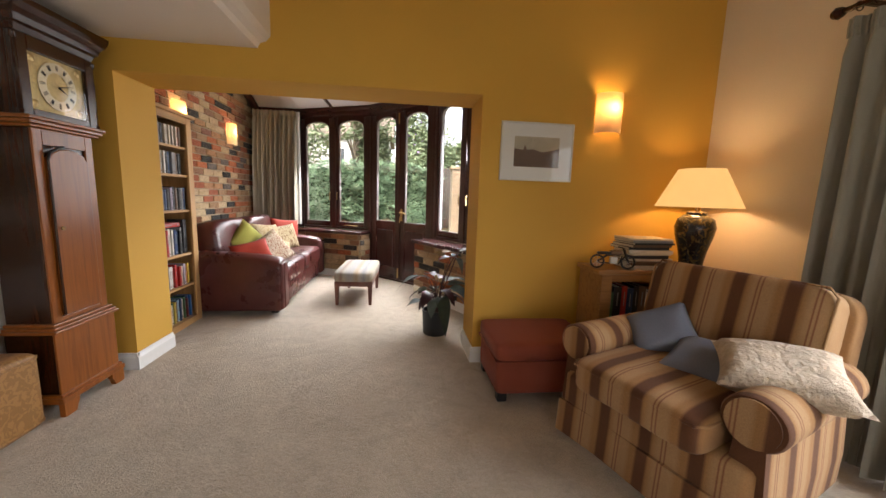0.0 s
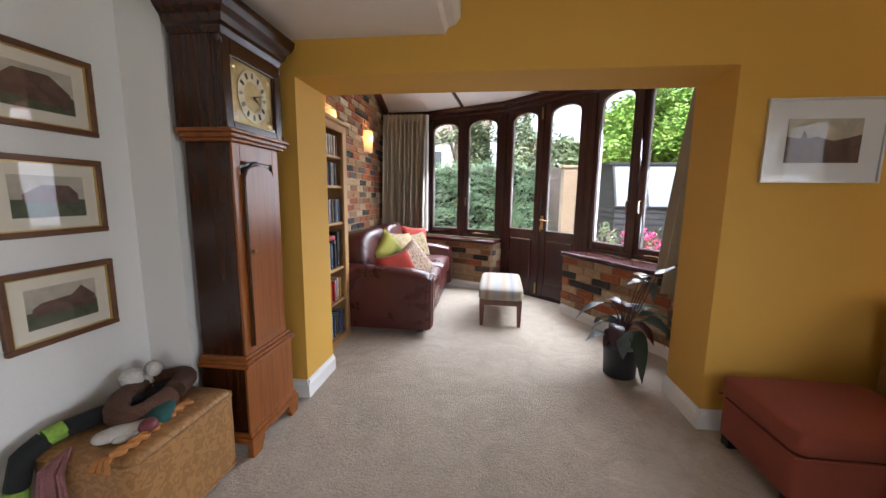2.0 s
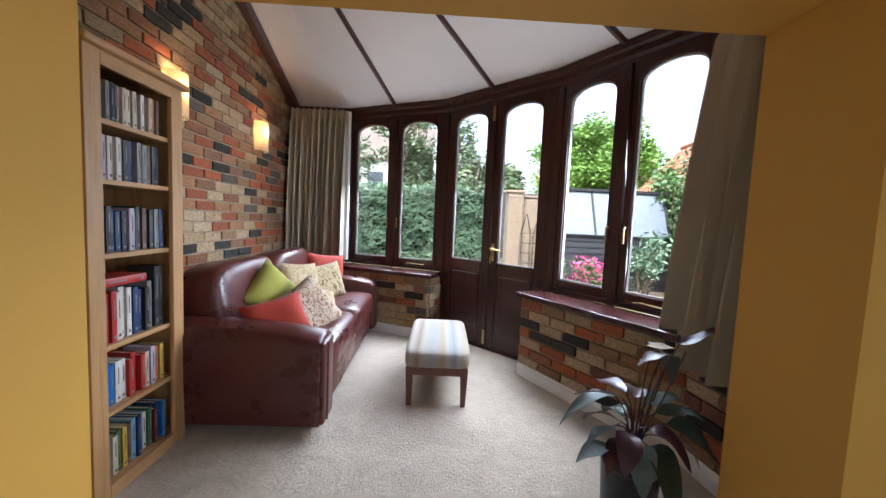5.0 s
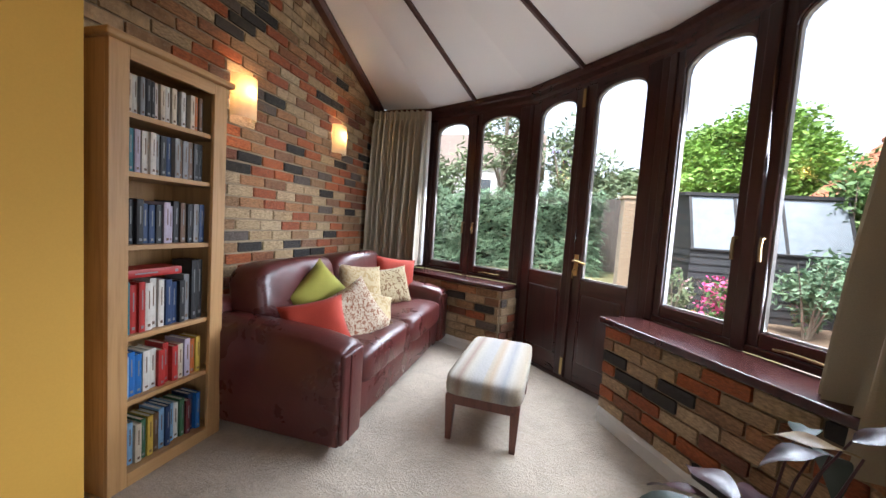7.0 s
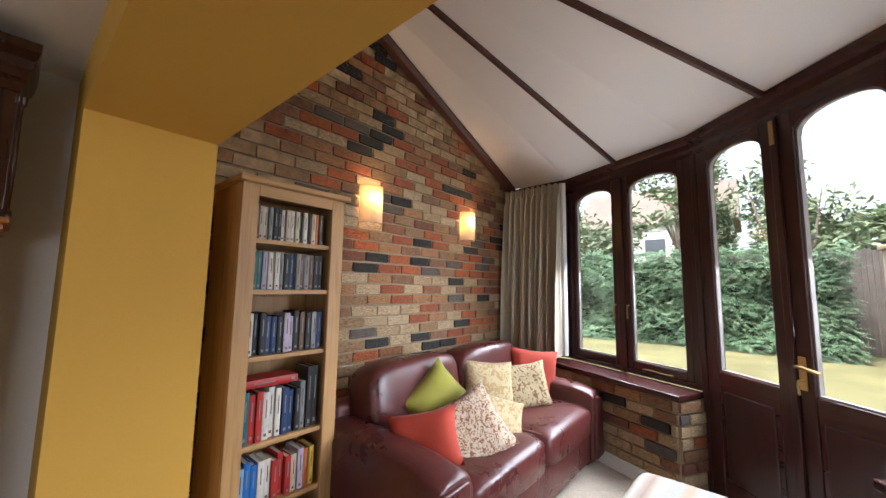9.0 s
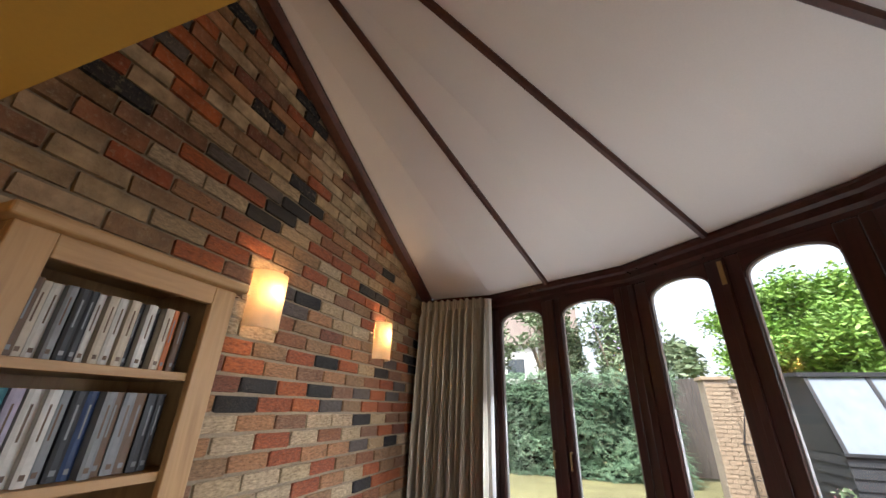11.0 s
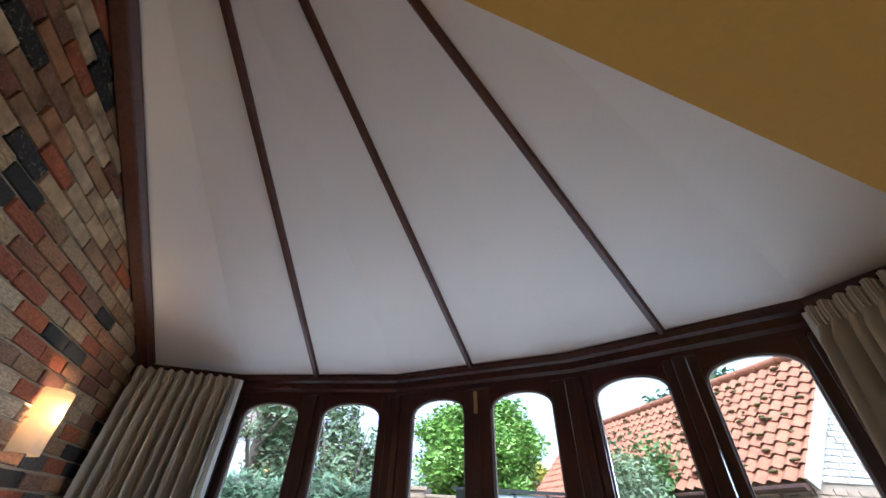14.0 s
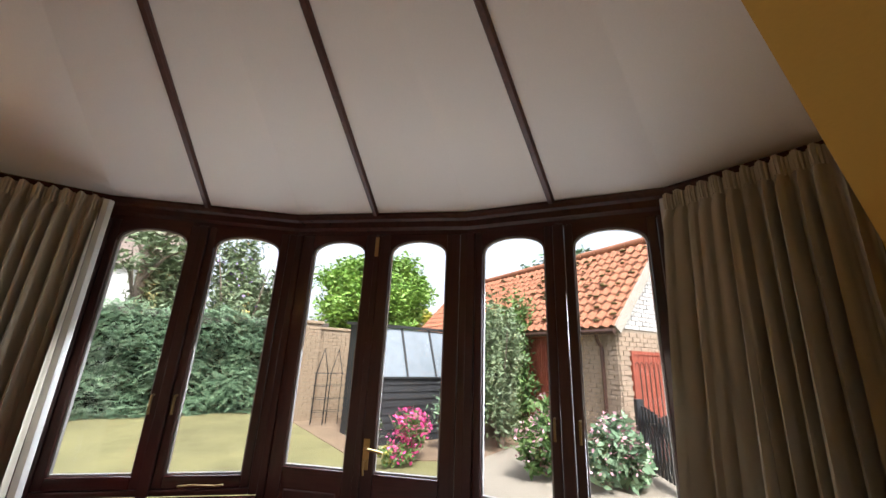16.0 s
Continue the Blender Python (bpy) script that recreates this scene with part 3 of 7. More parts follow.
# blind side panels behind the curtains
for k, (a, b) in enumerate(((V[0], V[1]), (V[4], V[5]))):
    strip("wall_side_%d" % (k + 1), [a, (b[0], b[1] + (0.004 if k else 0))], [(-0.06, 0.692), (0.0, 0.692), (0.0, 2.37), (-0.06, 2.37)], M["mahogany"], "dark mahogany side panel", "panel")


def arch_pts(x0, x1, zs, rise, n=14):
    c, a = (x0 + x1) / 2, (x1 - x0) / 2
    return [(c - a * math.cos(math.pi * i / n), zs + rise * math.sin(math.pi * i / n) ** 0.8) for i in range(n + 1)]


def arched_leaf(parent, name, x0, x1, z0, z1, gx0, gx1, gz0, gtop, y0, y1, label=""):
    """A sash or door leaf with an arched light: stiles, rails and a shaped head."""
    rise = 0.105
    zs = gtop - rise
    leaf = boxes((x0, gx0, y0, y1, z0, z1), (gx1, x1, y0, y1, z0, z1), bevel=0.006)
    ob = part(name, leaf, M["mahogany"], parent, label)
    part("bottom_rail", boxes((gx0, gx1, y0 + 0.002, y1 - 0.002, z0, gz0), bevel=0.005), M["mahogany_x"], ob)
    bm = bmesh.new()
    arc = arch_pts(gx0, gx1, zs, rise)
    lo = [[bm.verts.new((x, y, z)) for x, z in arc] for y in (y0, y1)]
    hi = [[bm.verts.new((x, y, z1)) for x, z in arc] for y in (y0, y1)]
    for i in range(len(arc) - 1):
        bm.faces.new((lo[0][i], lo[0][i + 1], hi[0][i + 1], hi[0][i]))
        bm.faces.new((lo[1][i], hi[1][i], hi[1][i + 1], lo[1][i + 1]))
        bm.faces.new((lo[0][i], lo[1][i], lo[1][i + 1], lo[0][i + 1]))
        bm.faces.new((hi[0][i], hi[0][i + 1], hi[1][i + 1], hi[1][i]))
    part("arched_head", bm, M["mahogany_x"], ob)
    # pale bead round the light
    c = Vector(((gx0 + gx1) / 2, 0, (gz0 + gtop) / 2))
    line = [(gx0, gz0), (gx1, gz0)] + arch_pts(gx0, gx1, zs, rise)[::-1]
    ym = (y0 + y1) / 2
    rings = []
    for k, yy in ((0.0, ym - 0.012), (0.0, ym + 0.012), (1.0, ym + 0.012), (1.0, ym - 0.012)):
        ring = []
        for x, z in line:
            sx = (x - c.x) * (1 - 0.045 * k)
            sz = (z - c.z) * (1 - 0.013 * k)
            ring.append((c.x + sx, yy, c.z + sz))
        rings.append(ring)
    bm = bmesh.new()
    vr = [[bm.verts.new(p) for p in r] for r in rings]
    n = len(line)
    for a in range(4):
        A, B = vr[a], vr[(a + 1) % 4]
        for i in range(n):
            bm.faces.new((A[i], A[(i + 1) % n], B[(i + 1) % n], B[i]))
    part("glazing_bead", bm, M["spacer"], ob, "pale grey glazing bead")
    bm = bmesh.new()
    ring = [(c.x + (x - c.x) * 0.97, c.z + (z - c.z) * 0.99) for x, z in line]
    loft(bm, [[(x, ym + s, z) for x, z in ring] for s in (-0.003, 0.003)])
    g = part("pane", bm, M["glass"], ob, "clear window pane")
    g.visible_shadow = False
    return ob


def facet(i):
    """Matrix of window side i: x along it, y outwards, origin at its middle on the floor; and its length."""
    a, b = Vector(V[i]), Vector(V[i + 1])
    d = b - a
    return pose((a.x + b.x) / 2, (a.y + b.y) / 2, 0, 0, 0, math.degrees(math.atan2(d.y, d.x))), d.length


WLAB = "pair of arched mahogany casement windows over a brick dwarf wall"


def window_pair(name, i):
    m, L = facet(i)
    w = thing(name, m, WLAB, "window", kind="structure")
    h = L / 2
    part("window_frame", boxes((-h, -h + 0.055, -0.02, 0.07, 0.692, 2.37), (h - 0.055, h, -0.02, 0.07, 0.692, 2.37), (-0.032, 0.032, -0.03, 0.07, 0.692, 2.37),
                               (-h + 0.055, h - 0.055, -0.015, 0.07, 0.692, 0.727), bevel=0.007), M["mahogany"], w)
    for k, (a, b) in enumerate(((-h + 0.058, -0.035), (0.035, h - 0.058))):
        s = arched_leaf(w, "casement", a, b, 0.73, 2.368, a + 0.05, b - 0.05, 0.80, 2.325, -0.012, 0.05)
        c = (a + b) / 2
        bm = bmesh.new()
        x = b - 0.03 if k == 0 else a + 0.03
        tube(bm, [(x, -0.014, 1.25), (x, -0.035, 1.25), (x, -0.04, 1.21), (x, -0.035, 1.14)], 0.008, 6)
        part("window_fastener", bm, M["brass"], s, "small brass window fastener", True)
        if k == 1:
            bm = bmesh.new()
            tube(bm, [(c - 0.12, -0.03, 0.748), (c - 0.05, -0.034, 0.756), (c + 0.08, -0.034, 0.75), (c + 0.13, -0.03, 0.753)], 0.007, 6)
            part("window_stay", bm, M["brass"], s, "dark metal window stay", True)
    return w


window_pair("window_1", 1)
window_pair("window_2", 3)

m, L = facet(2)
h = L / 2
doors = thing("door_1", m, "closed pair of arched half-glazed mahogany garden doors", "door", kind="structure")
part("door_frame", boxes((-h, -h + 0.05, -0.02, 0.08, 0, 2.37), (h - 0.05, h, -0.02, 0.08, 0, 2.37), (-h + 0.05, h - 0.05, -0.01, 0.08, 0.0, 0.03), bevel=0.007), M["mahogany"], doors)
for k, (a, b) in enumerate(((-h + 0.053, -0.003), (0.003, h - 0.053))):
    gx0, gx1 = (a + 0.09, b - 0.09)
    s = arched_leaf(doors, "door_leaf", a, b, 0.034, 2.365, gx0, gx1, 0.86, 2.325, -0.012, 0.045)
    part("door_panel", boxes((gx0 + 0.03, gx1 - 0.03, -0.018, 0.0, 0.20, 0.74), bevel=0.012, segs=3), M["mahogany"], s)
    if k == 0:
        part("cover_strip", boxes((b - 0.02, b + 0.022, -0.028, -0.0125, 0.034, 2.36), bevel=0.006), M["mahogany"], s)
        part("door_bolt", boxes((b - 0.012, b + 0.014, -0.036, -0.028, 2.20, 2.34), bevel=0.003), M["bright_brass"], s, "brass top bolt")
        part("door_bolt", boxes((b - 0.012, b + 0.014, -0.036, -0.028, 0.06, 0.2), bevel=0.003), M["bright_brass"], s, "brass bottom bolt")
    else:
        x = a + 0.042
        part("handle_plate", boxes((x - 0.02, x + 0.02, -0.018, -0.0125, 0.88, 1.05), bevel=0.003), M["bright_brass"], s, "brass handle plate")
        bm = bmesh.new()
        tube(bm, [(x, -0.018, 1.0), (x, -0.055, 1.0), (x + 0.03, -0.06, 1.002), (x + 0.1, -0.058, 0.99), (x + 0.115, -0.056, 0.985)], 0.009, 8)
        part("door_handle", bm, M["bright_brass"], s, "brass lever handle", True)
        bm = bmesh.new()
        tube(bm, [(x, -0.018, 0.93), (x, -0.045, 0.93), (x, -0.05, 0.90), (x + 0.004, -0.05, 0.86)], 0.006, 6)
        part("key", bm, M["bright_brass"], s, "brass key in the lock", True)


# ---- soft shapes ----
def sgn_pow(v, e):
    return math.copysign(abs(v) ** e, v)


def puff(bm, c, r, e1=0.35, e2=0.35, nu=20, nv=12, m=None, bend=None):
    """A stuffed block: superellipsoid with half sizes r round c."""
    rings = []
    for j in range(1, nv):
        ph = -math.pi / 2 + math.pi * j / nv
        ring = []
        for i in range(nu):
            th = 2 * math.pi * i / nu
            p = Vector((r[0] * sgn_pow(math.cos(ph), e1) * sgn_pow(math.cos(th), e2), r[1] * sgn_pow(math.cos(ph), e1) * sgn_pow(math.sin(th), e2), r[2] * sgn_pow(math.sin(ph), e1)))
            if bend:
                p = bend(p)
            p = p + Vector(c)
            ring.append(m @ p if m is not None else p)
        rings.append(ring)
    loft(bm, rings)
    return bm


def pillow_mesh(w, h, t, seed=0, n=12):
    """A throw cushion standing in its y-z plane, thick along x."""
    rnd = random.Random(seed)
    bm = bmesh.new()
    k = [rnd.uniform(-1, 1) for _ in range(6)]
    for side in (1, -1):
        grid = []
        for i in range(n + 1):
            row = []
            for j in range(n + 1):
                u, v = -1 + 2 * i / n, -1 + 2 * j / n
                pinch = 1 - 0.10 * (1 - u * u) * abs(v) ** 3
                pinch2 = 1 - 0.10 * (1 - v * v) * abs(u) ** 3
                th = t / 2 * max(0.0, (1 - u ** 4) * (1 - v ** 4)) ** 0.55
                wav = 0.012 * math.sin(3 * u + k[0] * 3) * math.cos(2.5 * v + k[1] * 3) * (1 - u * u) * (1 - v * v)
                row.append(bm.verts.new((side * th + wav + 0.02 * k[2] * u * v, u * w / 2 * pinch2, v * h / 2 * pinch)))
            grid.append(row)
        for i in range(n):
            for j in range(n):
                bm.faces.new((grid[i][j], grid[i + 1][j], grid[i + 1][j + 1], grid[i][j + 1]))
    bmesh.ops.remove_doubles(bm, verts=bm.verts, dist=0.0008)
    return bm


def cushion(x, y, z, w, h, t, material, label, spin=0, lean=-18, yaw=0, seed=0):
    ob = solid("throw_cushion", pillow_mesh(w, h, t, seed), material, label, "cushion", smooth=60)
    ob.matrix_world = pose(x, y, z, spin, lean, yaw)
    return ob


# ---- conservatory things ----
M["stitch"] = surface("pale_stitching", (0.26, 0.15, 0.13), 0.8, 20, 90, 0.2, 0.2)
sofa = thing("sofa", pose(-2.04, 4.685, 0, 0, 0, 90), "two-seat burgundy leather sofa against the brick wall", "sofa")
part("base", boxes((-0.98, 0.98, -0.43, 0.50, 0.05, 0.30), bevel=0.02), M["leather"], sofa)
for s in (-1, 1):
    bm = bmesh.new()
    rings = []
    for y, top in ((-0.50, 0.555), (-0.47, 0.575), (-0.30, 0.605), (0.0, 0.625), (0.30, 0.63), (0.50, 0.60)):
        rings.append([(s * (0.93 + dx), y, z) for dx, z in ((-0.125, 0.06), (-0.135, 0.30), (-0.135, top - 0.07), (-0.115, top - 0.02), (-0.06, top), (0.04, top), (0.095, top - 0.02), (0.12, top - 0.07), (0.12, 0.30), (0.11, 0.06))])
    loft(bm, rings)
    bevelled(bm, 0.012)
    arm = part("arm", bm, M["leather"], sofa, smooth=50)
    part("arm_front", boxes((s * 0.93 - 0.105, s * 0.93 + 0.09, -0.522, -0.49, 0.07, 0.54), bevel=0.014, segs=3), M["leather"], arm, smooth=50)
    bm = bmesh.new()
    tube(bm, [(s * 0.93 + s * 0.045, -0.524, 0.08), (s * 0.93 + s * 0.045, -0.524, 0.53)], 0.007, 6)
    part("piping", bm, M["leather"], arm)
    for yy in (-0.40, 0.42):
        part("foot", boxes((s * 0.88 - 0.035, s * 0.88 + 0.035, yy - 0.035, yy + 0.035, 0, 0.055), bevel=0.006), M["black"], sofa)
for k, cx in enumerate((-0.40, 0.40)):
    bm = bmesh.new()
    puff(bm, (cx, -0.14, 0.365), (0.398, 0.375, 0.105), 0.28, 0.22, 28, 14, bend=lambda p: p + Vector((0, 0, 0.022 * math.cos(p.x * 3) * math.cos(p.y * 3))))
    sc = part("seat_cushion", bm, M["leather"], sofa, smooth=70)
    bm = bmesh.new()
    tube(bm, [(cx - 0.375, 0.1, 0.468), (cx - 0.375, -0.40, 0.468), (cx - 0.34, -0.478, 0.452), (cx, -0.484, 0.458), (cx + 0.34, -0.478, 0.452), (cx + 0.375, -0.40, 0.468), (cx + 0.375, 0.1, 0.468)], 0.0035, 5)
    part("stitching", bm, M["stitch"], sc, "pale twin stitching")
    bm = bmesh.new()
    puff(bm, (0, 0, 0), (0.405, 0.14, 0.265), 0.36, 0.30, 28, 16, m=pose(cx * (1.0 if k else 1.12), 0.265, 0.64, -9, 0, 0), bend=lambda p: p + Vector((0, -0.03 * max(0, 1 - (p.x / 0.4) ** 2) * (1 if p.y < 0 else 0), 0.012 * math.cos(p.x * 4))))
    part("back_cushion", bm, M["leather"], sofa, smooth=70)
part("back", boxes((-0.96, 0.96, 0.36, 0.50, 0.06, 0.70), bevel=0.05, segs=4), M["leather"], sofa, smooth=50)
part("front_rail", boxes((-0.80, 0.80, -0.475, -0.42, 0.06, 0.285), bevel=0.015), M["leather"], sofa, smooth=50)

cushion(-2.06, 4.25, 0.665, 0.39, 0.39, 0.15, M["green_cloth"], "plump lime green square throw cushion on the sofa", 42, -20, -30, 1)
cushion(-1.90, 3.95, 0.575, 0.38, 0.30, 0.15, M["red_cloth"], "coral red throw cushion against the sofa arm", 14, -26, -58, 2)
cushion(-1.80, 4.22, 0.58, 0.42, 0.40, 0.14, M["leaf_cloth"], "cream throw cushion with brown leaf print", 28, -26, -42, 3)
cushion(-2.08, 4.84, 0.65, 0.42, 0.38, 0.15, M["cream_cloth"], "cream patterned throw cushion on the sofa", -6, -20, -30, 4)
cushion(-1.86, 4.60, 0.54, 0.38, 0.28, 0.14, M["cream_cloth"], "small cream throw cushion lying forward", -22, -40, -28, 5)
cushion(-1.94, 5.14, 0.62, 0.42, 0.36, 0.13, M["palm_cloth"], "cream throw cushion with palm leaf print", 4, -20, -34, 6)
cushion(-2.03, 5.46, 0.66, 0.46, 0.40, 0.15, M["red_cloth"], "coral red throw cushion in the sofa corner", -8, -16, -38, 7)

# footstool
stool = thing("footstool", pose(-0.87, 4.43, 0, 0, 0, -2), "low footstool with faded striped fabric top", "footstool")
bm = bmesh.new()
puff(bm, (0, 0, 0.322), (0.222, 0.435, 0.066), 0.36, 0.2, 32, 12)
part("padded_top", bm, M["stool_cloth"], stool, smooth=70)
part("frame", boxes((-0.20, 0.20, -0.41, -0.385, 0.215, 0.275), (-0.20, 0.20, 0.385, 0.41, 0.215, 0.275), (-0.205, -0.18, -0.40, 0.40, 0.215, 0.275), (0.18, 0.205, -0.40, 0.40, 0.215, 0.275), bevel=0.004), M["stool_wood"], stool)
for sx in (-1, 1):
    for sy in (-1, 1):
        bm = bmesh.new()
        loft(bm, [[(sx * 0.182 + dx * w, sy * 0.385 + dy * w, z) for dx, dy in ((-1, -1), (1, -1), (1, 1), (-1, 1))] for z, w in ((0.0, 0.016), (0.2, 0.024), (0.27, 0.026))])
        bevelled(bm, 0.003)
        part("leg", bm, M["stool_wood"], stool)

# tall bookcase
CX, CY0, CY1, CH = -2.27, 3.105, 3.645, 1.875
case = thing("bookcase", pose(-2.45, (CY0 + CY1) / 2, 0), "tall narrow oak bookcase full of paperbacks", "bookcase")
hw, fx, bx = (CY1 - CY0) / 2, 0.18, -0.165
part("side", boxes((bx, fx - 0.022, -hw, -hw + 0.02, 0, CH - 0.03), bevel=0.003), M["oak"], case)
part("side", boxes((bx, fx - 0.022, hw - 0.02, hw, 0, CH - 0.03), bevel=0.003), M["oak"], case)
part("back_panel", boxes((bx, bx + 0.008, -hw + 0.02, hw - 0.02, 0.03, CH - 0.03)), M["oak"], case)
part("stile", boxes((fx - 0.022, fx, -hw, -hw + 0.075, 0, CH - 0.03), bevel=0.003), M["oak"], case)
part("stile", boxes((fx - 0.022, fx, hw - 0.075, hw, 0, CH - 0.03), bevel=0.003), M["oak"], case)
part("top_rail", boxes((fx - 0.022, fx, -hw + 0.075, hw - 0.075, 1.79, CH - 0.03), bevel=0.003), M["oak_y"], case)
part("plinth_rail", boxes((fx - 0.022, fx, -hw + 0.075, hw - 0.075, 0, 0.06), bevel=0.003), M["oak_y"], case)
part("cornice", boxes((bx, fx + 0.03, -hw - 0.022, hw + 0.022, CH - 0.03, CH), bevel=0.008, segs=3), M["oak_y"], case)
SHELVES = [0.06, 0.37, 0.655, 1.045, 1.352, 1.592]
for z in SHELVES:
    part("shelf", boxes((bx + 0.008, fx - 0.022, -hw + 0.02, hw - 0.02, z - 0.022, z), bevel=0.002), M["oak_y"], case)

random.seed(11)


def book(x, y, z, w, h, d, colour, lean=0.0, flat=False, label=""):
    """A book standing with its spine to +x at x; w thick, h tall, d deep."""
    bm = bmesh.new()
    t = 0.0025
    box(bm, -d, 0.0, 0, t, 0, h), box(bm, -d, 0.0, w - t, w, 0, h)
    loft(bm, [[(-0.003, 0, zz), (0.0015, 0.0, zz), (0.004, w * 0.3, zz), (0.004, w * 0.7, zz), (0.0015, w, zz), (-0.003, w, zz)] for zz in (0, h)])
    ob = solid("book", bm, BOOKS[colour], label or "%s covered book standing on the shelf" % colour, "book", group="books in the bookcase")
    m = pose(x, y, z, lean, 0, 0) if not flat else pose(x, y, z, 90, 0, 0)
    ob.matrix_world = m
    part("page_block", boxes((-d + 0.004, -0.004, t, w - t, 0.004, h - 0.004)), M["paper"], ob)
    if w > 0.016:
        ink = "brown" if colour in ("white", "cream", "yellow", "lilac", "grey", "sky") else "grey"
        bar = boxes((0.0036, 0.0046, w * 0.42, w * 0.58, h * 0.45, h * 0.84))
        part("spine_lettering", bar, BOOKS[ink], ob)
        part("spine_mark", boxes((0.0036, 0.0046, w * 0.3, w * 0.7, h * 0.07, h * 0.13)), BOOKS[ink], ob)
    return ob


ROWS = [
    (5, "brown cream white grey black black white cream white cream black white black cream orange brown black"),
    (4, "green teal lilac white white grey black navy grey brown grey brown black black"),
    (3, "white black black navy navy black lilac lilac black brown black grey navy"),
    (2, "teal red red white white white navy navy black grey black black"),
    (1, "sky blue blue white white red red red cream lilac orange yellow"),
    (0, "red sky cream green yellow brown sky navy sky white green maroon navy blue"),
]
for s, cols in ROWS:
    y, z = CY0 + 0.082, SHELVES[s] + 0.001
    room = CY1 - 0.082
    cl = cols.split()
    gap = (room - y) / len(cl)
    for i, c in enumerate(cl):
        w = gap * random.uniform(0.82, 1.0)
        hh = (SHELVES[s + 1] - 0.022 if s < 5 else 1.79) - z
        h = min(hh - 0.035, random.uniform(0.172, 0.20)) if s != 2 else random.uniform(0.20, 0.235)
        if s == 2 and i >= 10:
            h = 0.30
        book(-2.325 + random.uniform(-0.012, 0.014), y, z, w, h, random.uniform(0.11, 0.13), c)
        y += gap
book(-2.315, CY0 + 0.09, SHELVES[2] + 0.285, 0.035, 0.25, 0.13, "red", flat=True, label="thick red book lying flat on other books").matrix_world = pose(-2.31, CY0 + 0.335, SHELVES[2] + 0.245, 90, 0, 0)


def wall_light(x, y, z, turn, label):
    """A curved parchment half-shade on a brass bracket; local -y faces the room."""
    w = thing("wall_light", pose(x, y, z, 0, 0, turn), label, "wall light", "wall lights")
    bm = bmesh.new()
    rings = []
    for zz, k in ((-0.135, 1.0), (0.135, 1.0)):
        arc = [(0.098 * math.sin(a), 0.0 - 0.085 * k * math.cos(a), zz) for a in [radians(-88 + 176 * i / 16) for i in range(17)]]
        inn = [(0.094 * math.sin(a), 0.0 - 0.081 * k * math.cos(a), zz) for a in [radians(88 - 176 * i / 16) for i in range(17)]]
        rings.append(arc + inn)
    loft(bm, rings)
    part("shade", bm, M["shade_glow"], w, "glowing cream parchment half-shade", True)
    part("back_plate", boxes((-0.035, 0.035, -0.012, 0.0, -0.06, 0.06), bevel=0.003), M["bright_brass"], w)
    for s in (-1, 1):
        bm = bmesh.new()
        tube(bm, [(s * 0.03, -0.006, 0.0), (s * 0.098, -0.006, 0.0), (s * 0.104, -0.016, 0.0)], 0.004, 6)
        part("bracket", bm, M["bright_brass"], w)
    bm = bmesh.new()
    lathe(bm, [(0.004, 0.0), (0.016, 0.01), (0.019, 0.04), (0.014, 0.065), (0.003, 0.075)], 12, pose(0, -0.04, -0.035))
    part("bulb", bm, M["bulb_glow"], w, "lit bulb", True)
    return w


wall_light(BX + 0.002, 4.11, 1.965, 90, "lit parchment wall light on the brick wall")
wall_light(BX + 0.002, 5.28, 1.965, 90, "lit parchment wall light on the brick wall")
wall_light(1.09, WF - 0.001, 1.85, 0, "lit parchment wall light on the mustard wall")


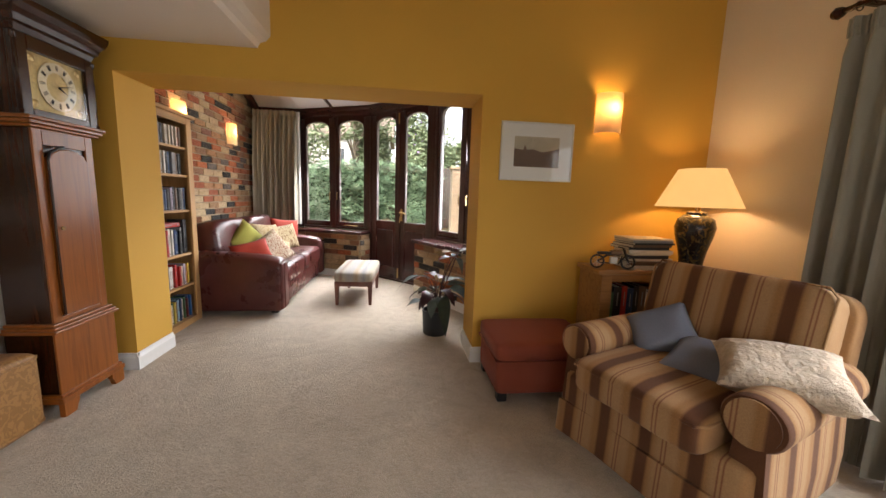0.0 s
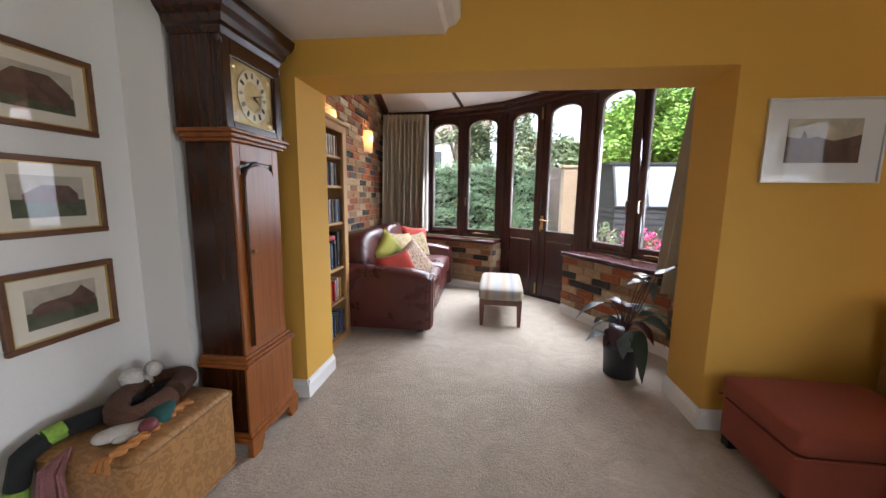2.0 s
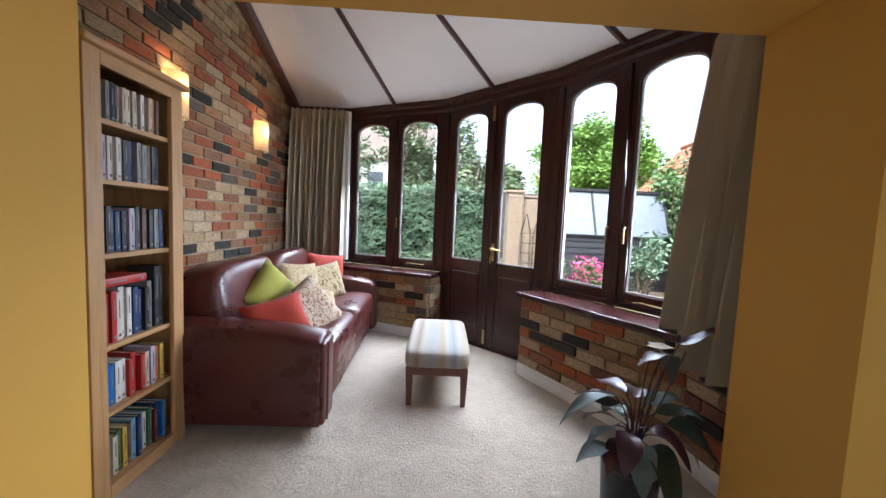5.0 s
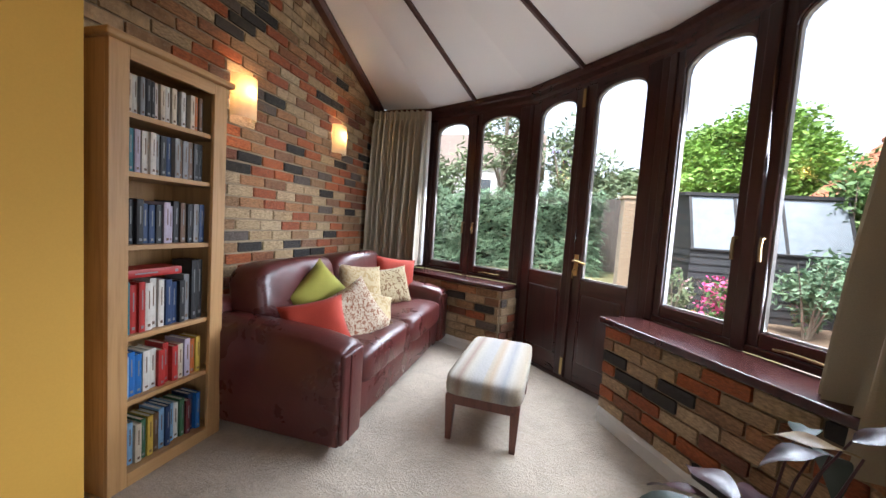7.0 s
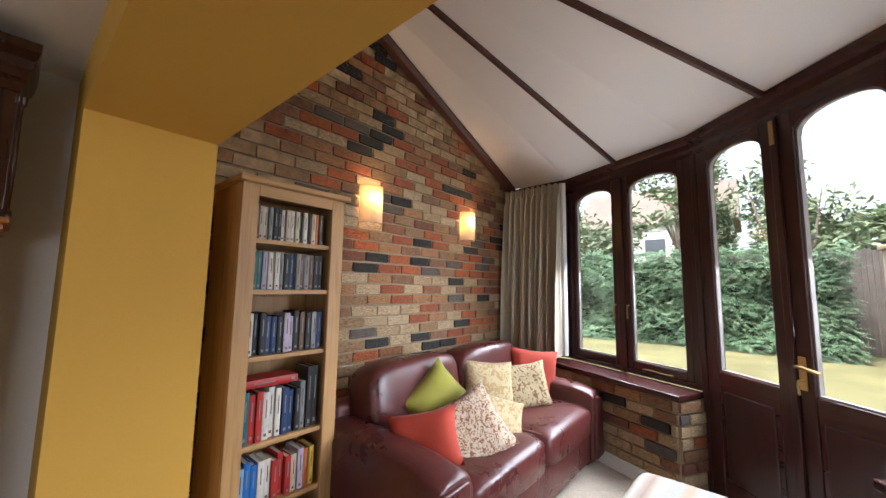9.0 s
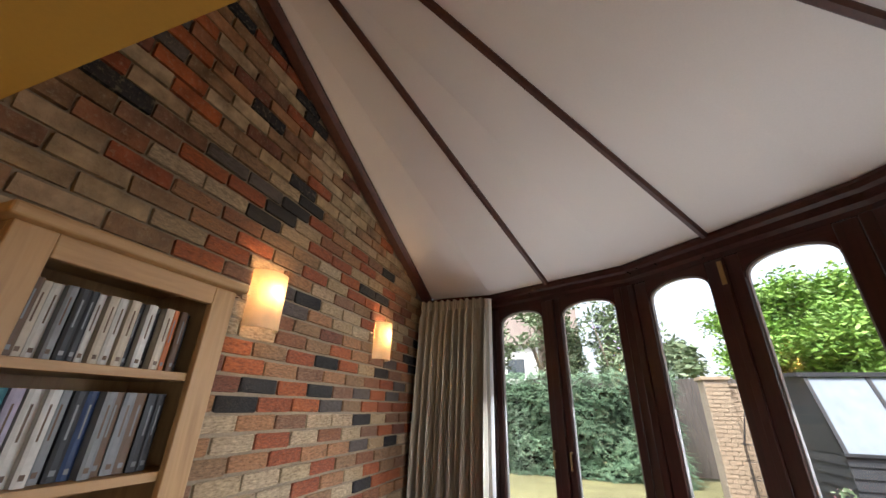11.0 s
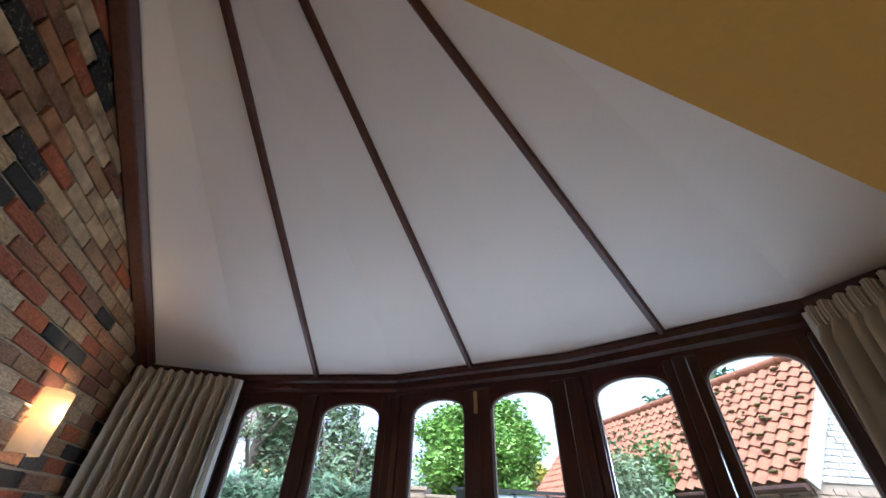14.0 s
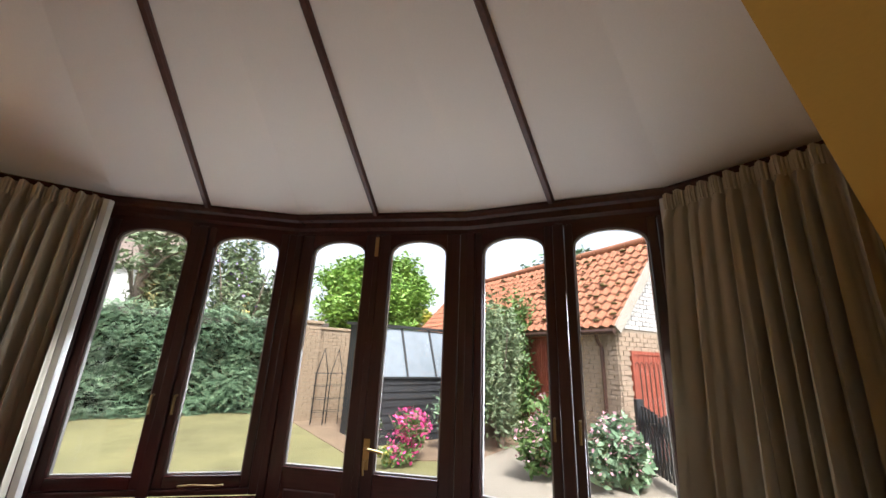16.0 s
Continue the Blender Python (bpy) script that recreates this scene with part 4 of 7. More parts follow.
def curtain(name, line, z0, z1, material, label, folds, depth=0.035, head=0.09, lining=None, seed=3, lean=0.0):
    """A pleated curtain hung along a plan line of points."""
    rnd = random.Random(seed)
    c = thing(name, pose(*line[0], 0), label, "curtain")
    o = Vector((*line[0], 0))
    pts = [Vector((*p, 0)) for p in line]
    seg = [(b - a).length for a, b in zip(pts, pts[1:])]
    total = sum(seg)

    def at(s):
        for a, b, l in zip(pts, pts[1:], seg):
            if s <= l or b is pts[-1]:
                d = (b - a).normalized()
                return a + d * s, Vector((d.y, -d.x, 0))
            s -= l
    n = folds * 12
    ph = [rnd.uniform(-1.3, 1.3) for _ in range(folds + 2)]
    am = [rnd.uniform(0.45, 1.35) for _ in range(folds + 2)]

    def wave(u, k):
        f = u * folds
        i = int(f)
        e = (f - i) * (f - i) * (3 - 2 * (f - i))
        a = am[i] + (am[i + 1] - am[i]) * e
        p = ph[i] + (ph[i + 1] - ph[i]) * e
        w = math.sin(2 * math.pi * f + p * k)
        return a * (math.copysign(abs(w) ** 0.75, w) + 0.3 * k * math.sin(4 * math.pi * f + 2 * p) + 0.12 * k * math.sin(9.4 * math.pi * f + p))
    levels = [(z1, 0.30, 0.3), (z1 - head * 0.5, 0.34, 0.3), (z1 - head, 0.26, 0.4), (z1 - head - 0.08, 0.62, 0.6)]
    steps = 9
    for j in range(1, steps + 1):
        t = j / steps
        levels.append((z1 - head - 0.08 + (z0 - z1 + head + 0.08) * t, 0.62 + 0.38 * min(1, t * 1.6), 0.6 + 0.6 * t))
    bm = bmesh.new()
    for off in (0.0, 0.004):
        rows = []
        for z, k, q in levels:
            row = []
            for i in range(n + 1):
                u = i / n * 0.9999
                p, nn = at(u * total)
                p = p + nn * (wave(u, q) * depth * k + off + lean * max(0.0, (z1 - head - z) / (z1 - head - z0)) ** 0.8) - o
                row.append(bm.verts.new((p.x, p.y, z + (0.006 * math.sin(u * folds * 6.28) if z == z1 else 0))))
            rows.append(row)
        for a, b in zip(rows, rows[1:]):
            for i in range(n):
                bm.faces.new((a[i], a[i + 1], b[i + 1], b[i]))
    part("cloth", bm, material, c, smooth=80)
    # pencil-pleat heading tape
    bm = bmesh.new()
    m = folds * 5
    for i in range(m):
        u = (i + 0.5) / m
        p, nn = at(u * total)
        d = Vector((-nn.y, nn.x, 0))
        p = p + nn * (wave(u * 0.999, 0.35) * depth * 0.3) - o
        for sgn in (1, -1):
            q = p + nn * (0.007 * sgn)
            tube(bm, [(q.x, q.y, z1 - 0.002), (q.x + nn.x * 0.004 * sgn, q.y + nn.y * 0.004 * sgn, z1 - head * 0.5), (q.x, q.y, z1 - head)], 0.006, 4)
    tagged(part("heading", bm, material, c, smooth=80), kind="stuff")
    if lining is not None:
        e, nn = at(lining * total)
        d = (pts[-1] - pts[-2]).normalized() if lining > 0.5 else -(pts[1] - pts[0]).normalized()
        e = e - o
        bm = bmesh.new()
        rr = []
        for z in (z1 - 0.01, (z0 + z1) / 2, z0 + 0.01):
            rr.append([e + d * x + nn * y + Vector((0, 0, z)) for x, y in ((0.0, 0.012), (0.03, 0.018), (0.05, -0.01), (0.05, -0.014), (0.03, 0.012), (0.0, 0.006))])
        loft(bm, rr)
        part("lining", bm, M["curtain_lining"], c, "pale lining turned out at the edge", 60)
    return c


curtain("curtain", [(-2.60, 5.99), (-2.30, 5.985), (-1.97, 5.97)], 0.735, 2.45, M["curtain"], "beige pleated curtain gathered beside the window", 10, 0.085, lining=1.0, lean=0.04)
curtain("curtain", [(0.60, 3.67), (0.545, 3.42), (0.53, 2.965)], 0.56, 2.455, M["curtain"], "beige pleated curtain gathered beside the window", 12, 0.095, lining=0.0, seed=5, lean=0.11)

# potted plant
plant = thing("potted_plant", pose(-0.052, 3.16, 0), "dark-leaved calathea in a black planter on carpet", "houseplant")
bm = bmesh.new()
lathe(bm, [(0.098, 0.0), (0.108, 0.01), (0.118, 0.21), (0.12, 0.225), (0.110, 0.225), (0.106, 0.19), (0.002, 0.19)], 32)
pot = part("planter", bm, M["pot"], plant, "dark grey plastic planter", 50)
bm = bmesh.new()
lathe(bm, [(0.104, 0.185), (0.10, 0.195), (0.05, 0.2), (0.003, 0.197)], 20)
part("soil", bm, M["soil"], plant, "dark potting soil", True)


def plant_leaf(ang, rise, reach, length, width, droop, mat, twist=0):
    """One leaf: a thin stalk and a bent blade."""
    a = radians(ang)
    d = Vector((math.cos(a), math.sin(a), 0))
    s = Vector((-d.y, d.x, 0))
    start = Vector((0, 0, 0.19)) + d * 0.025
    tip = Vector((0, 0, 0.19 + rise)) + d * reach
    path = [start.lerp(tip, t) + Vector((0, 0, 0.06 * math.sin(math.pi * t))) - d * 0.03 * math.sin(math.pi * t) for t in (0, 0.25, 0.5, 0.75, 1)]
    bm = bmesh.new()
    tube(bm, path, 0.0045, 5, 0.003)
    stem = part("stalk", bm, M["leaf_plum"], plant)
    bm = bmesh.new()
    n = 10
    tw = radians(twist)
    s2 = s * math.cos(tw) + Vector((0, 0, 1)) * math.sin(tw)
    for off in (0.0, -0.0015):
        rows = []
        for i in range(n + 1):
            t = i / n
            p = tip + d * (length * (t - 0.25 * droop * t * t)) + Vector((0, 0, length * (0.25 * t - droop * t * t) + off))
            w = width * 0.62 * math.sin(math.pi * min(0.999, t ** 0.8)) ** 0.8 + 0.001
            rows.append([bm.verts.new(p + s2 * w * q + Vector((0, 0, 0.18 * w * abs(q) + 0.006 * math.sin(9 * t) * q))) for q in (-1, -0.5, 0, 0.5, 1)])
        for r0, r1 in zip(rows, rows[1:]):
            for k in range(4):
                bm.faces.new((r0[k], r0[k + 1], r1[k + 1], r1[k]))
    part("leaf", bm, mat, stem, smooth=70)


LEAVES = [(188, 0.34, 0.10, 0.30, 0.05, 0.65, "leaf_pale", 0), (200, 0.22, 0.09, 0.19, 0.085, 0.55, "leaf_pale", 30), (150, 0.31, 0.05, 0.22, 0.075, 0.4, "leaf_plum", 20), (110, 0.33, 0.05, 0.20, 0.08, 0.35, "leaf_plum", 0),
          (60, 0.31, 0.05, 0.22, 0.08, 0.45, "leaf_plum", 10), (22, 0.29, 0.07, 0.25, 0.065, 0.3, "leaf_pale", 10), (235, 0.20, 0.07, 0.20, 0.085, 0.75, "leaf_plum", -20), (192, 0.12, 0.09, 0.21, 0.07, 0.5, "leaf_pale", 0),
          (255, 0.15, 0.07, 0.18, 0.09, 1.0, "leaf_pale", 20), (288, 0.16, 0.08, 0.24, 0.10, 1.5, "leaf", 10), (338, 0.24, 0.12, 0.40, 0.105, 1.35, "leaf", 15), (352, 0.17, 0.10, 0.23, 0.08, 0.8, "leaf_plum", 0),
          (5, 0.26, 0.10, 0.26, 0.065, 0.4, "leaf_pale", 10), (90, 0.20, 0.08, 0.22, 0.08, 0.6, "leaf", 0), (130, 0.20, 0.06, 0.20, 0.08, 0.6, "leaf_plum", 20), (312, 0.22, 0.06, 0.20, 0.08, 0.8, "leaf_plum", 0), (215, 0.16, 0.06, 0.17, 0.07, 0.9, "leaf_plum", 0),
          (45, 0.50, 0.22, 0.17, 0.055, 0.45, "leaf", 0), (170, 0.55, -0.18, 0.20, 0.04, 0.25, "leaf_gold", 0), (30, 0.49, 0.19, 0.16, 0.075, 1.3, "leaf", 0), (10, 0.56, 0.20, 0.20, 0.05, -0.1, "leaf_plum", 0), (200, 0.50, -0.19, 0.22, 0.045, 0.4, "leaf_plum", 0)]
for a, r, q, l, w, dr, mt, tw in LEAVES:
    plant_leaf(a, r, q, l, w, dr, M[mt], tw)

# ---- sitting room things ----
# longcase clock: front towards +x
clk = thing("longcase_clock", pose(-2.27, 2.205, 0) @ Matrix.Diagonal((0.93, 0.92, 1, 1)), "tall antique mahogany longcase clock with brass dial", "longcase clock")
# plinth and trunk sides: clock_dark has their shade in its colour
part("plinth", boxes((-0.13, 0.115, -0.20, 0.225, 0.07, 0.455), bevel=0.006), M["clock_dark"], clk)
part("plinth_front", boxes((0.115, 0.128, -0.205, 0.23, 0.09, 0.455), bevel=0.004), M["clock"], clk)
part("base_moulding", boxes((-0.13, 0.15, -0.225, 0.25, 0.075, 0.105), (-0.13, 0.142, -0.217, 0.242, 0.105, 0.122), bevel=0.005), M["clock"], clk)
for yy in (-0.215, 0.14):
    bm = bmesh.new()
    pr = [(yy, 0.0), (yy + 0.075, 0.0), (yy + 0.085, 0.03), (yy + 0.10, 0.05), (yy + 0.10, 0.076), (yy, 0.076)] if yy < 0 else [(yy, 0.05), (yy + 0.015, 0.03), (yy + 0.025, 0.0), (yy + 0.10, 0.0), (yy + 0.10, 0.076), (yy, 0.076)]
    loft(bm, [[(x, y, z) for y, z in pr] for x in (0.115, 0.145)])
    part("bracket_foot", bm, M["clock"], clk)
    part("bracket_foot", boxes((-0.13, -0.06, yy, yy + 0.10, 0, 0.076)), M["clock_dark"], clk)
part("waist_moulding", boxes((-0.13, 0.148, -0.222, 0.247, 0.455, 0.472), (-0.13, 0.138, -0.212, 0.237, 0.472, 0.488), (-0.13, 0.126, -0.20, 0.225, 0.488, 0.505), bevel=0.005), M["clock"], clk)
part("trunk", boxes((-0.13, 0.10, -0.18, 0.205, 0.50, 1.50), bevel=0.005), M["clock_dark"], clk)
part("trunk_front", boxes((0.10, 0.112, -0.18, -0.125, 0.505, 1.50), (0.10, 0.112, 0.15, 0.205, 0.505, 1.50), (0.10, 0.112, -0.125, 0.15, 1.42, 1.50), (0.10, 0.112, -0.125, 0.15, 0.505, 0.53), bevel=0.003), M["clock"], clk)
bm = bmesh.new()
pr = [(-0.118, 0.535), (0.143, 0.535), (0.143, 1.36), (0.128, 1.365), (0.12, 1.385), (0.07, 1.405), (0.0125, 1.412), (-0.045, 1.405), (-0.095, 1.385), (-0.103, 1.365), (-0.118, 1.36)]
loft(bm, [[(x, y, z) for y, z in pr] for x in (0.101, 0.126)])
bevelled(bm, 0.005)
door = part("trunk_door", bm, M["clock"], clk, "polished mahogany trunk door")
bm = bmesh.new()
tube(bm, [(0.127, -0.121, 0.54), (0.127, -0.121, 1.355)], 0.006, 6)
part("door_bead", bm, M["clock_dark"], door)
bm = bmesh.new()
lathe(bm, [(0.005, 0), (0.012, 0.006), (0.012, 0.012), (0.004, 0.018)], 12, pose(0.126, -0.085, 1.0, 0, 90, 0))
part("escutcheon", bm, M["brass"], door, "small brass escutcheon", True)
bm = bmesh.new()
tube(bm, [(0.128, -0.121, 1.35), (0.132, -0.115, 1.385), (0.134, -0.085, 1.40), (0.132, -0.06, 1.415), (0.128, -0.02, 1.42)], 0.008, 6)
part("door_hook", bm, M["black"], clk, "black iron door hook", True)
part("throat_moulding", boxes((-0.13, 0.135, -0.21, 0.235, 1.50, 1.515), (-0.13, 0.148, -0.225, 0.25, 1.515, 1.535), (-0.13, 0.16, -0.238, 0.262, 1.535, 1.553), bevel=0.005), M["clock"], clk)
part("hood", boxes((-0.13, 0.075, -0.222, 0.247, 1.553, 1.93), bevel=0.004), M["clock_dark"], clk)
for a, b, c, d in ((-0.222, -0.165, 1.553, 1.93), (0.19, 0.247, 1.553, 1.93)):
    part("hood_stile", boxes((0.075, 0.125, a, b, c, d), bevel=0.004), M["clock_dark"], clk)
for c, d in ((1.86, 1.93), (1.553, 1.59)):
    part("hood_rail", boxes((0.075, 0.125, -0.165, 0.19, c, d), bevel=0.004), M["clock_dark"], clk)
part("dial_plate", boxes((0.076, 0.104, -0.163, 0.188, 1.59, 1.86)), M["dial_brass"], clk, "engraved brass dial plate")
bm = bmesh.new()
lathe(bm, [(0.07, 0), (0.118, 0.0), (0.118, 0.006), (0.07, 0.006)], 40, pose(0.1045, 0.0125, 1.728, 0, 90, 0), caps=False)
ring = part("chapter_ring", bm, M["dial"], clk, "silvered chapter ring")
bm = bmesh.new()
for k in range(12):
    a = k * math.pi / 6
    for q in (-0.12, 0.0, 0.12) if k % 3 else (-0.08, 0.08):
        r0, r1 = 0.082, 0.108
        p0 = Vector((0.111, 0.0125 + r0 * math.sin(a + q * 0.5), 1.728 + r0 * math.cos(a + q * 0.5)))
        p1 = Vector((0.111, 0.0125 + r1 * math.sin(a + q * 0.5), 1.728 + r1 * math.cos(a + q * 0.5)))
        tube(bm, [p0, p1], 0.0022, 4)
part("numerals", bm, M["black"], ring, "black roman numerals")
for ln, an, w in ((0.095, 75, 0.003), (0.062, 118, 0.005)):
    a = radians(an)
    bm = bmesh.new()
    tube(bm, [(0.114, 0.0125, 1.728), (0.114, 0.0125 + ln * math.sin(a), 1.728 + ln * math.cos(a))], w, 5, 0.001)
    part("clock_hand", bm, M["black"], clk)
for yy in (-0.125, 0.15):
    for zz in (1.62, 1.835):
        bm = bmesh.new()
        lathe(bm, [(0.002, 0.0), (0.022, 0.001), (0.016, 0.005), (0.004, 0.008)], 7, pose(0.1045, yy, zz, 0, 90, 0))
        part("spandrel", bm, M["bright_brass"], clk, "cast brass spandrel")
g = part("dial_glass", boxes((0.1185, 0.1205, -0.165, 0.19, 1.59, 1.86)), M["pic_glass"], clk, "clear dial glass")
g.visible_shadow = False
for yy in (-0.232, 0.257):
    bm = bmesh.new()
    lathe(bm, [(0.016, 1.556), (0.016, 1.575), (0.010, 1.58), (0.011, 1.70), (0.009, 1.89), (0.015, 1.895), (0.016, 1.92)], 14, pose(0.115, yy * 0.97, 0))
    part("hood_column", bm, M["clock_dark"], clk, "", 50)
bm = bmesh.new()
rings = []
for z, o in ((1.93, 0.0), (1.955, 0.012), (1.965, 0.03), (1.99, 0.04), (2.01, 0.065), (2.035, 0.08), (2.06, 0.085)):
    rings.append([(-0.13, -0.222 - o, z), (0.125 + o, -0.222 - o, z), (0.125 + o, 0.247 + o * 0.4, z), (-0.13, 0.247 + o * 0.4, z)])
loft(bm, rings)
part("cornice", bm, M["clock_dark"], clk)


def picture_on_left(y0, y1, z0, z1, label, house):
    """A framed country-house photograph on the white wall; faces +x."""
    p = thing("framed_picture", pose(BX + 0.001, (y0 + y1) / 2, (z0 + z1) / 2), label, "picture", "framed house pictures")
    a, b, w = (y1 - y0) / 2, (z1 - z0) / 2, 0.022
    part("frame", boxes((0, 0.022, -a, a, b - w, b), (0, 0.022, -a, a, -b, -b + w), (0, 0.021, -a, -a + w, -b + w, b - w), (0, 0.021, a - w, a, -b + w, b - w), bevel=0.004), M["frame_wood"], p, "brown wooden frame")
    part("gilt_slip", boxes((0.004, 0.015, -a + w, a - w, b - w - 0.005, b - w), (0.004, 0.015, -a + w, a - w, -b + w, -b + w + 0.005), (0.004, 0.0145, -a + w, -a + w + 0.005, -b + w, b - w), (0.004, 0.0145, a - w - 0.005, a - w, -b + w, b - w)), M["gilt"], p)
    part("mount", boxes((0.002, 0.008, -a + w, a - w, -b + w, b - w)), M["mount"], p, "cream mount")
    iw, ih = a * 0.62, b * 0.52
    part("print_sky", boxes((0.008, 0.0088, -iw, iw, -ih, ih)), M["print_sky"], p)
    bm = boxes((0.0088, 0.0094, -iw, iw, -ih, -ih * 0.15))
    part("print_ground", bm, M["print_ground"], p)
    bm = bmesh.new()
    loft(bm, [[(x, y * iw, z * ih) for y, z in house] for x in (0.0094, 0.0102)])
    part("print_house", bm, M["print_house"], p)
    g = part("glass", boxes((0.0125, 0.0135, -a + w, a - w, -b + w, b - w)), M["pic_glass"], p)
    g.visible_shadow = False
    return p


picture_on_left(1.497, 1.872, 1.49, 1.775, "brown framed photograph of an old brick house", [(-0.9, -0.5), (0.9, -0.75), (0.9, 0.0), (0.35, 0.72), (-0.55, 0.72), (-0.9, 0.25)])
picture_on_left(1.492, 1.866, 1.112, 1.398, "brown framed photograph of a distant farmhouse", [(-0.7, -0.3), (0.8, -0.3), (0.8, 0.15), (0.55, 0.55), (-0.2, 0.55), (-0.7, 0.1)])
picture_on_left(1.488, 1.865, 0.716, 0.996, "brown framed photograph of a barn and drive", [(-0.85, -0.3), (0.95, -0.45), (0.95, 0.1), (0.55, 0.75), (0.25, 0.35), (-0.6, 0.25), (-0.85, 0.0)])

# framed landscape on the mustard wall
p = thing("framed_landscape", pose(0.575, WF - 0.001, 1.563), "pale framed misty landscape photograph on mustard wall", "picture")
a, b, w = 0.265, 0.202, 0.010
part("frame", boxes((-a, a, -0.02, 0, b - w, b), (-a, a, -0.02, 0, -b, -b + w), (-a, -a + w, -0.0195, 0, -b + w, b - w), (a - w, a, -0.0195, 0, -b + w, b - w), bevel=0.002), M["silver_frame"], p, "narrow pale frame")
part("mount", boxes((-a + w, a - w, -0.008, -0.002, -b + w, b - w)), M["white_mount"], p, "white mount")
part("print_sky", boxes((-0.165, 0.165, -0.0088, -0.008, -0.105, 0.105)), M["print_sky"], p)
bm = bmesh.new()
hill = [(-0.165, -0.105), (0.165, -0.105), (0.165, 0.03), (0.10, 0.012), (0.04, 0.0), (-0.03, 0.02), (-0.07, 0.012), (-0.09, 0.05), (-0.10, 0.012), (-0.165, 0.02)]
loft(bm, [[(x, y, z) for x, z in hill] for y in (-0.0096, -0.0088)])
part("print_hills", bm, M["print_house"], p)
g = part("glass", boxes((-a + w, a - w, -0.0145, -0.0135, -b + w, b - w)), M["pic_glass"], p)
g.visible_shadow = False

# embossed leather pouf and the things on it
pouf = thing("pouf", pose(-2.385, 1.72, 0), "square embossed tan leather pouf beside the clock", "pouf")
bm = bmesh.new()
puff(bm, (0, 0, 0.196), (0.205, 0.25, 0.198), 0.16, 0.16, 32, 14)
part("body", bm, M["pouf"], pouf, smooth=60)
for zz in (0.03, 0.365):
    bm = bmesh.new()
    tube(bm, [(x * 0.203, y * 0.247, zz) for x, y in ((-0.9, -1), (0, -1.005), (0.9, -1), (1, -0.9), (1.005, 0), (1, 0.9), (0.9, 1), (0, 1.005), (-0.9, 1), (-1, 0.9), (-1.005, 0), (-1, -0.9), (-0.9, -1))], 0.006, 6)
    part("seam", bm, M["pouf"], pouf)
M["knit_black"] = surface("black_knit", (0.012, 0.013, 0.012), 0.95, 8, 90, 0.3, 0.9)
M["knit_lime"] = surface("lime_knit", (0.22, 0.36, 0.05), 0.95, 8, 90, 0.3, 0.9)
M["knit_brown"] = surface("brown_fur", (0.10, 0.045, 0.025), 0.95, 8, 110, 0.4, 1.0, depth=0.012)
M["wool_white"] = surface("white_wool", (0.55, 0.52, 0.47), 0.95, 8, 90, 0.2, 0.9, depth=0.01)
M["wool_pink"] = surface("dusty_pink_wool", (0.26, 0.11, 0.11), 0.95, 12, 90, 0.4, 0.9)
M["rope_gold"] = surface("golden_braid", (0.42, 0.17, 0.04), 0.7, 12, 70, 0.3, 0.6)
M["teal_cloth"] = surface("dark_teal_cloth", (0.01, 0.07, 0.06), 0.8, 12, 90, 0.3, 0.5)
scarf = thing("knitted_scarf", pose(-2.47, 1.55, 0.395), "black and lime knitted scarf draped over the pouf", "scarf")
for k, (pth, mt) in enumerate((([(0.05, 0.20, 0.03), (-0.02, 0.10, 0.035), (-0.06, 0.0, 0.035)], "knit_black"), ([(-0.06, 0.0, 0.036), (-0.075, -0.05, 0.03)], "knit_lime"),
                               ([(-0.075, -0.05, 0.028), (-0.09, -0.105, 0.0), (-0.10, -0.125, -0.10)], "knit_black"), ([(-0.10, -0.125, -0.10), (-0.105, -0.13, -0.16)], "knit_lime"), ([(-0.105, -0.13, -0.16), (-0.11, -0.13, -0.24)], "knit_black"))):
    bm = bmesh.new()
    q = []
    for a, b in zip(pth, pth[1:]):
        q += [Vector(a).lerp(Vector(b), i / 4) for i in range(4)]
    tube(bm, q + [Vector(pth[-1])], 0.032, 10)
    part("knitted_band", bm, M[mt], scarf, "", True)
fur = thing("fur_wrap", pose(-2.42, 1.80, 0.392, 0, 0, 12), "brown fur wrap coiled in an oval ring", "fur wrap")
bm = bmesh.new()
rr = random.Random(41)
tube(bm, [((0.085 + 0.006 * rr.uniform(-1, 1)) * math.cos(a), 0.165 * math.sin(a), 0.045 + 0.012 * math.sin(2 * a + 1)) for a in [2 * math.pi * i / 28 for i in range(28)]], 0.042, 12)
part("roll", bm, M["knit_brown"], fur, smooth=True)
bm = bmesh.new()
puff(bm, (0.01, 0.02, 0.03), (0.05, 0.09, 0.03), 0.8, 0.8, 18, 8)
part("lining", bm, M["knit_black"], fur, "dark inner lining", True)
bear = thing("wool_pompom", pose(-2.52, 1.80, 0.392), "pair of white woollen pompoms behind the fur", "pompom")
for x, y, z, r in ((0.0, 0.0, 0.10, 0.045), (0.015, 0.085, 0.105, 0.036), (0.0, 0.04, 0.05, 0.05)):
    bm = bmesh.new()
    puff(bm, (x, y, z), (r, r, r), 1, 1, 16, 10)
    part("ball", bm, M["wool_white"], bear, smooth=True)
glove = thing("white_mitten", pose(-2.34, 1.60, 0.392, 0, 0, -35), "white woollen mitten lying on the pouf", "mitten")
bm = bmesh.new()
puff(bm, (0, 0, 0.018), (0.045, 0.095, 0.018), 0.8, 0.7, 20, 8)
part("palm", bm, M["wool_white"], glove, smooth=True)
bm = bmesh.new()
puff(bm, (0.05, 0.0, 0.014), (0.018, 0.045, 0.013), 0.9, 0.8, 14, 8)
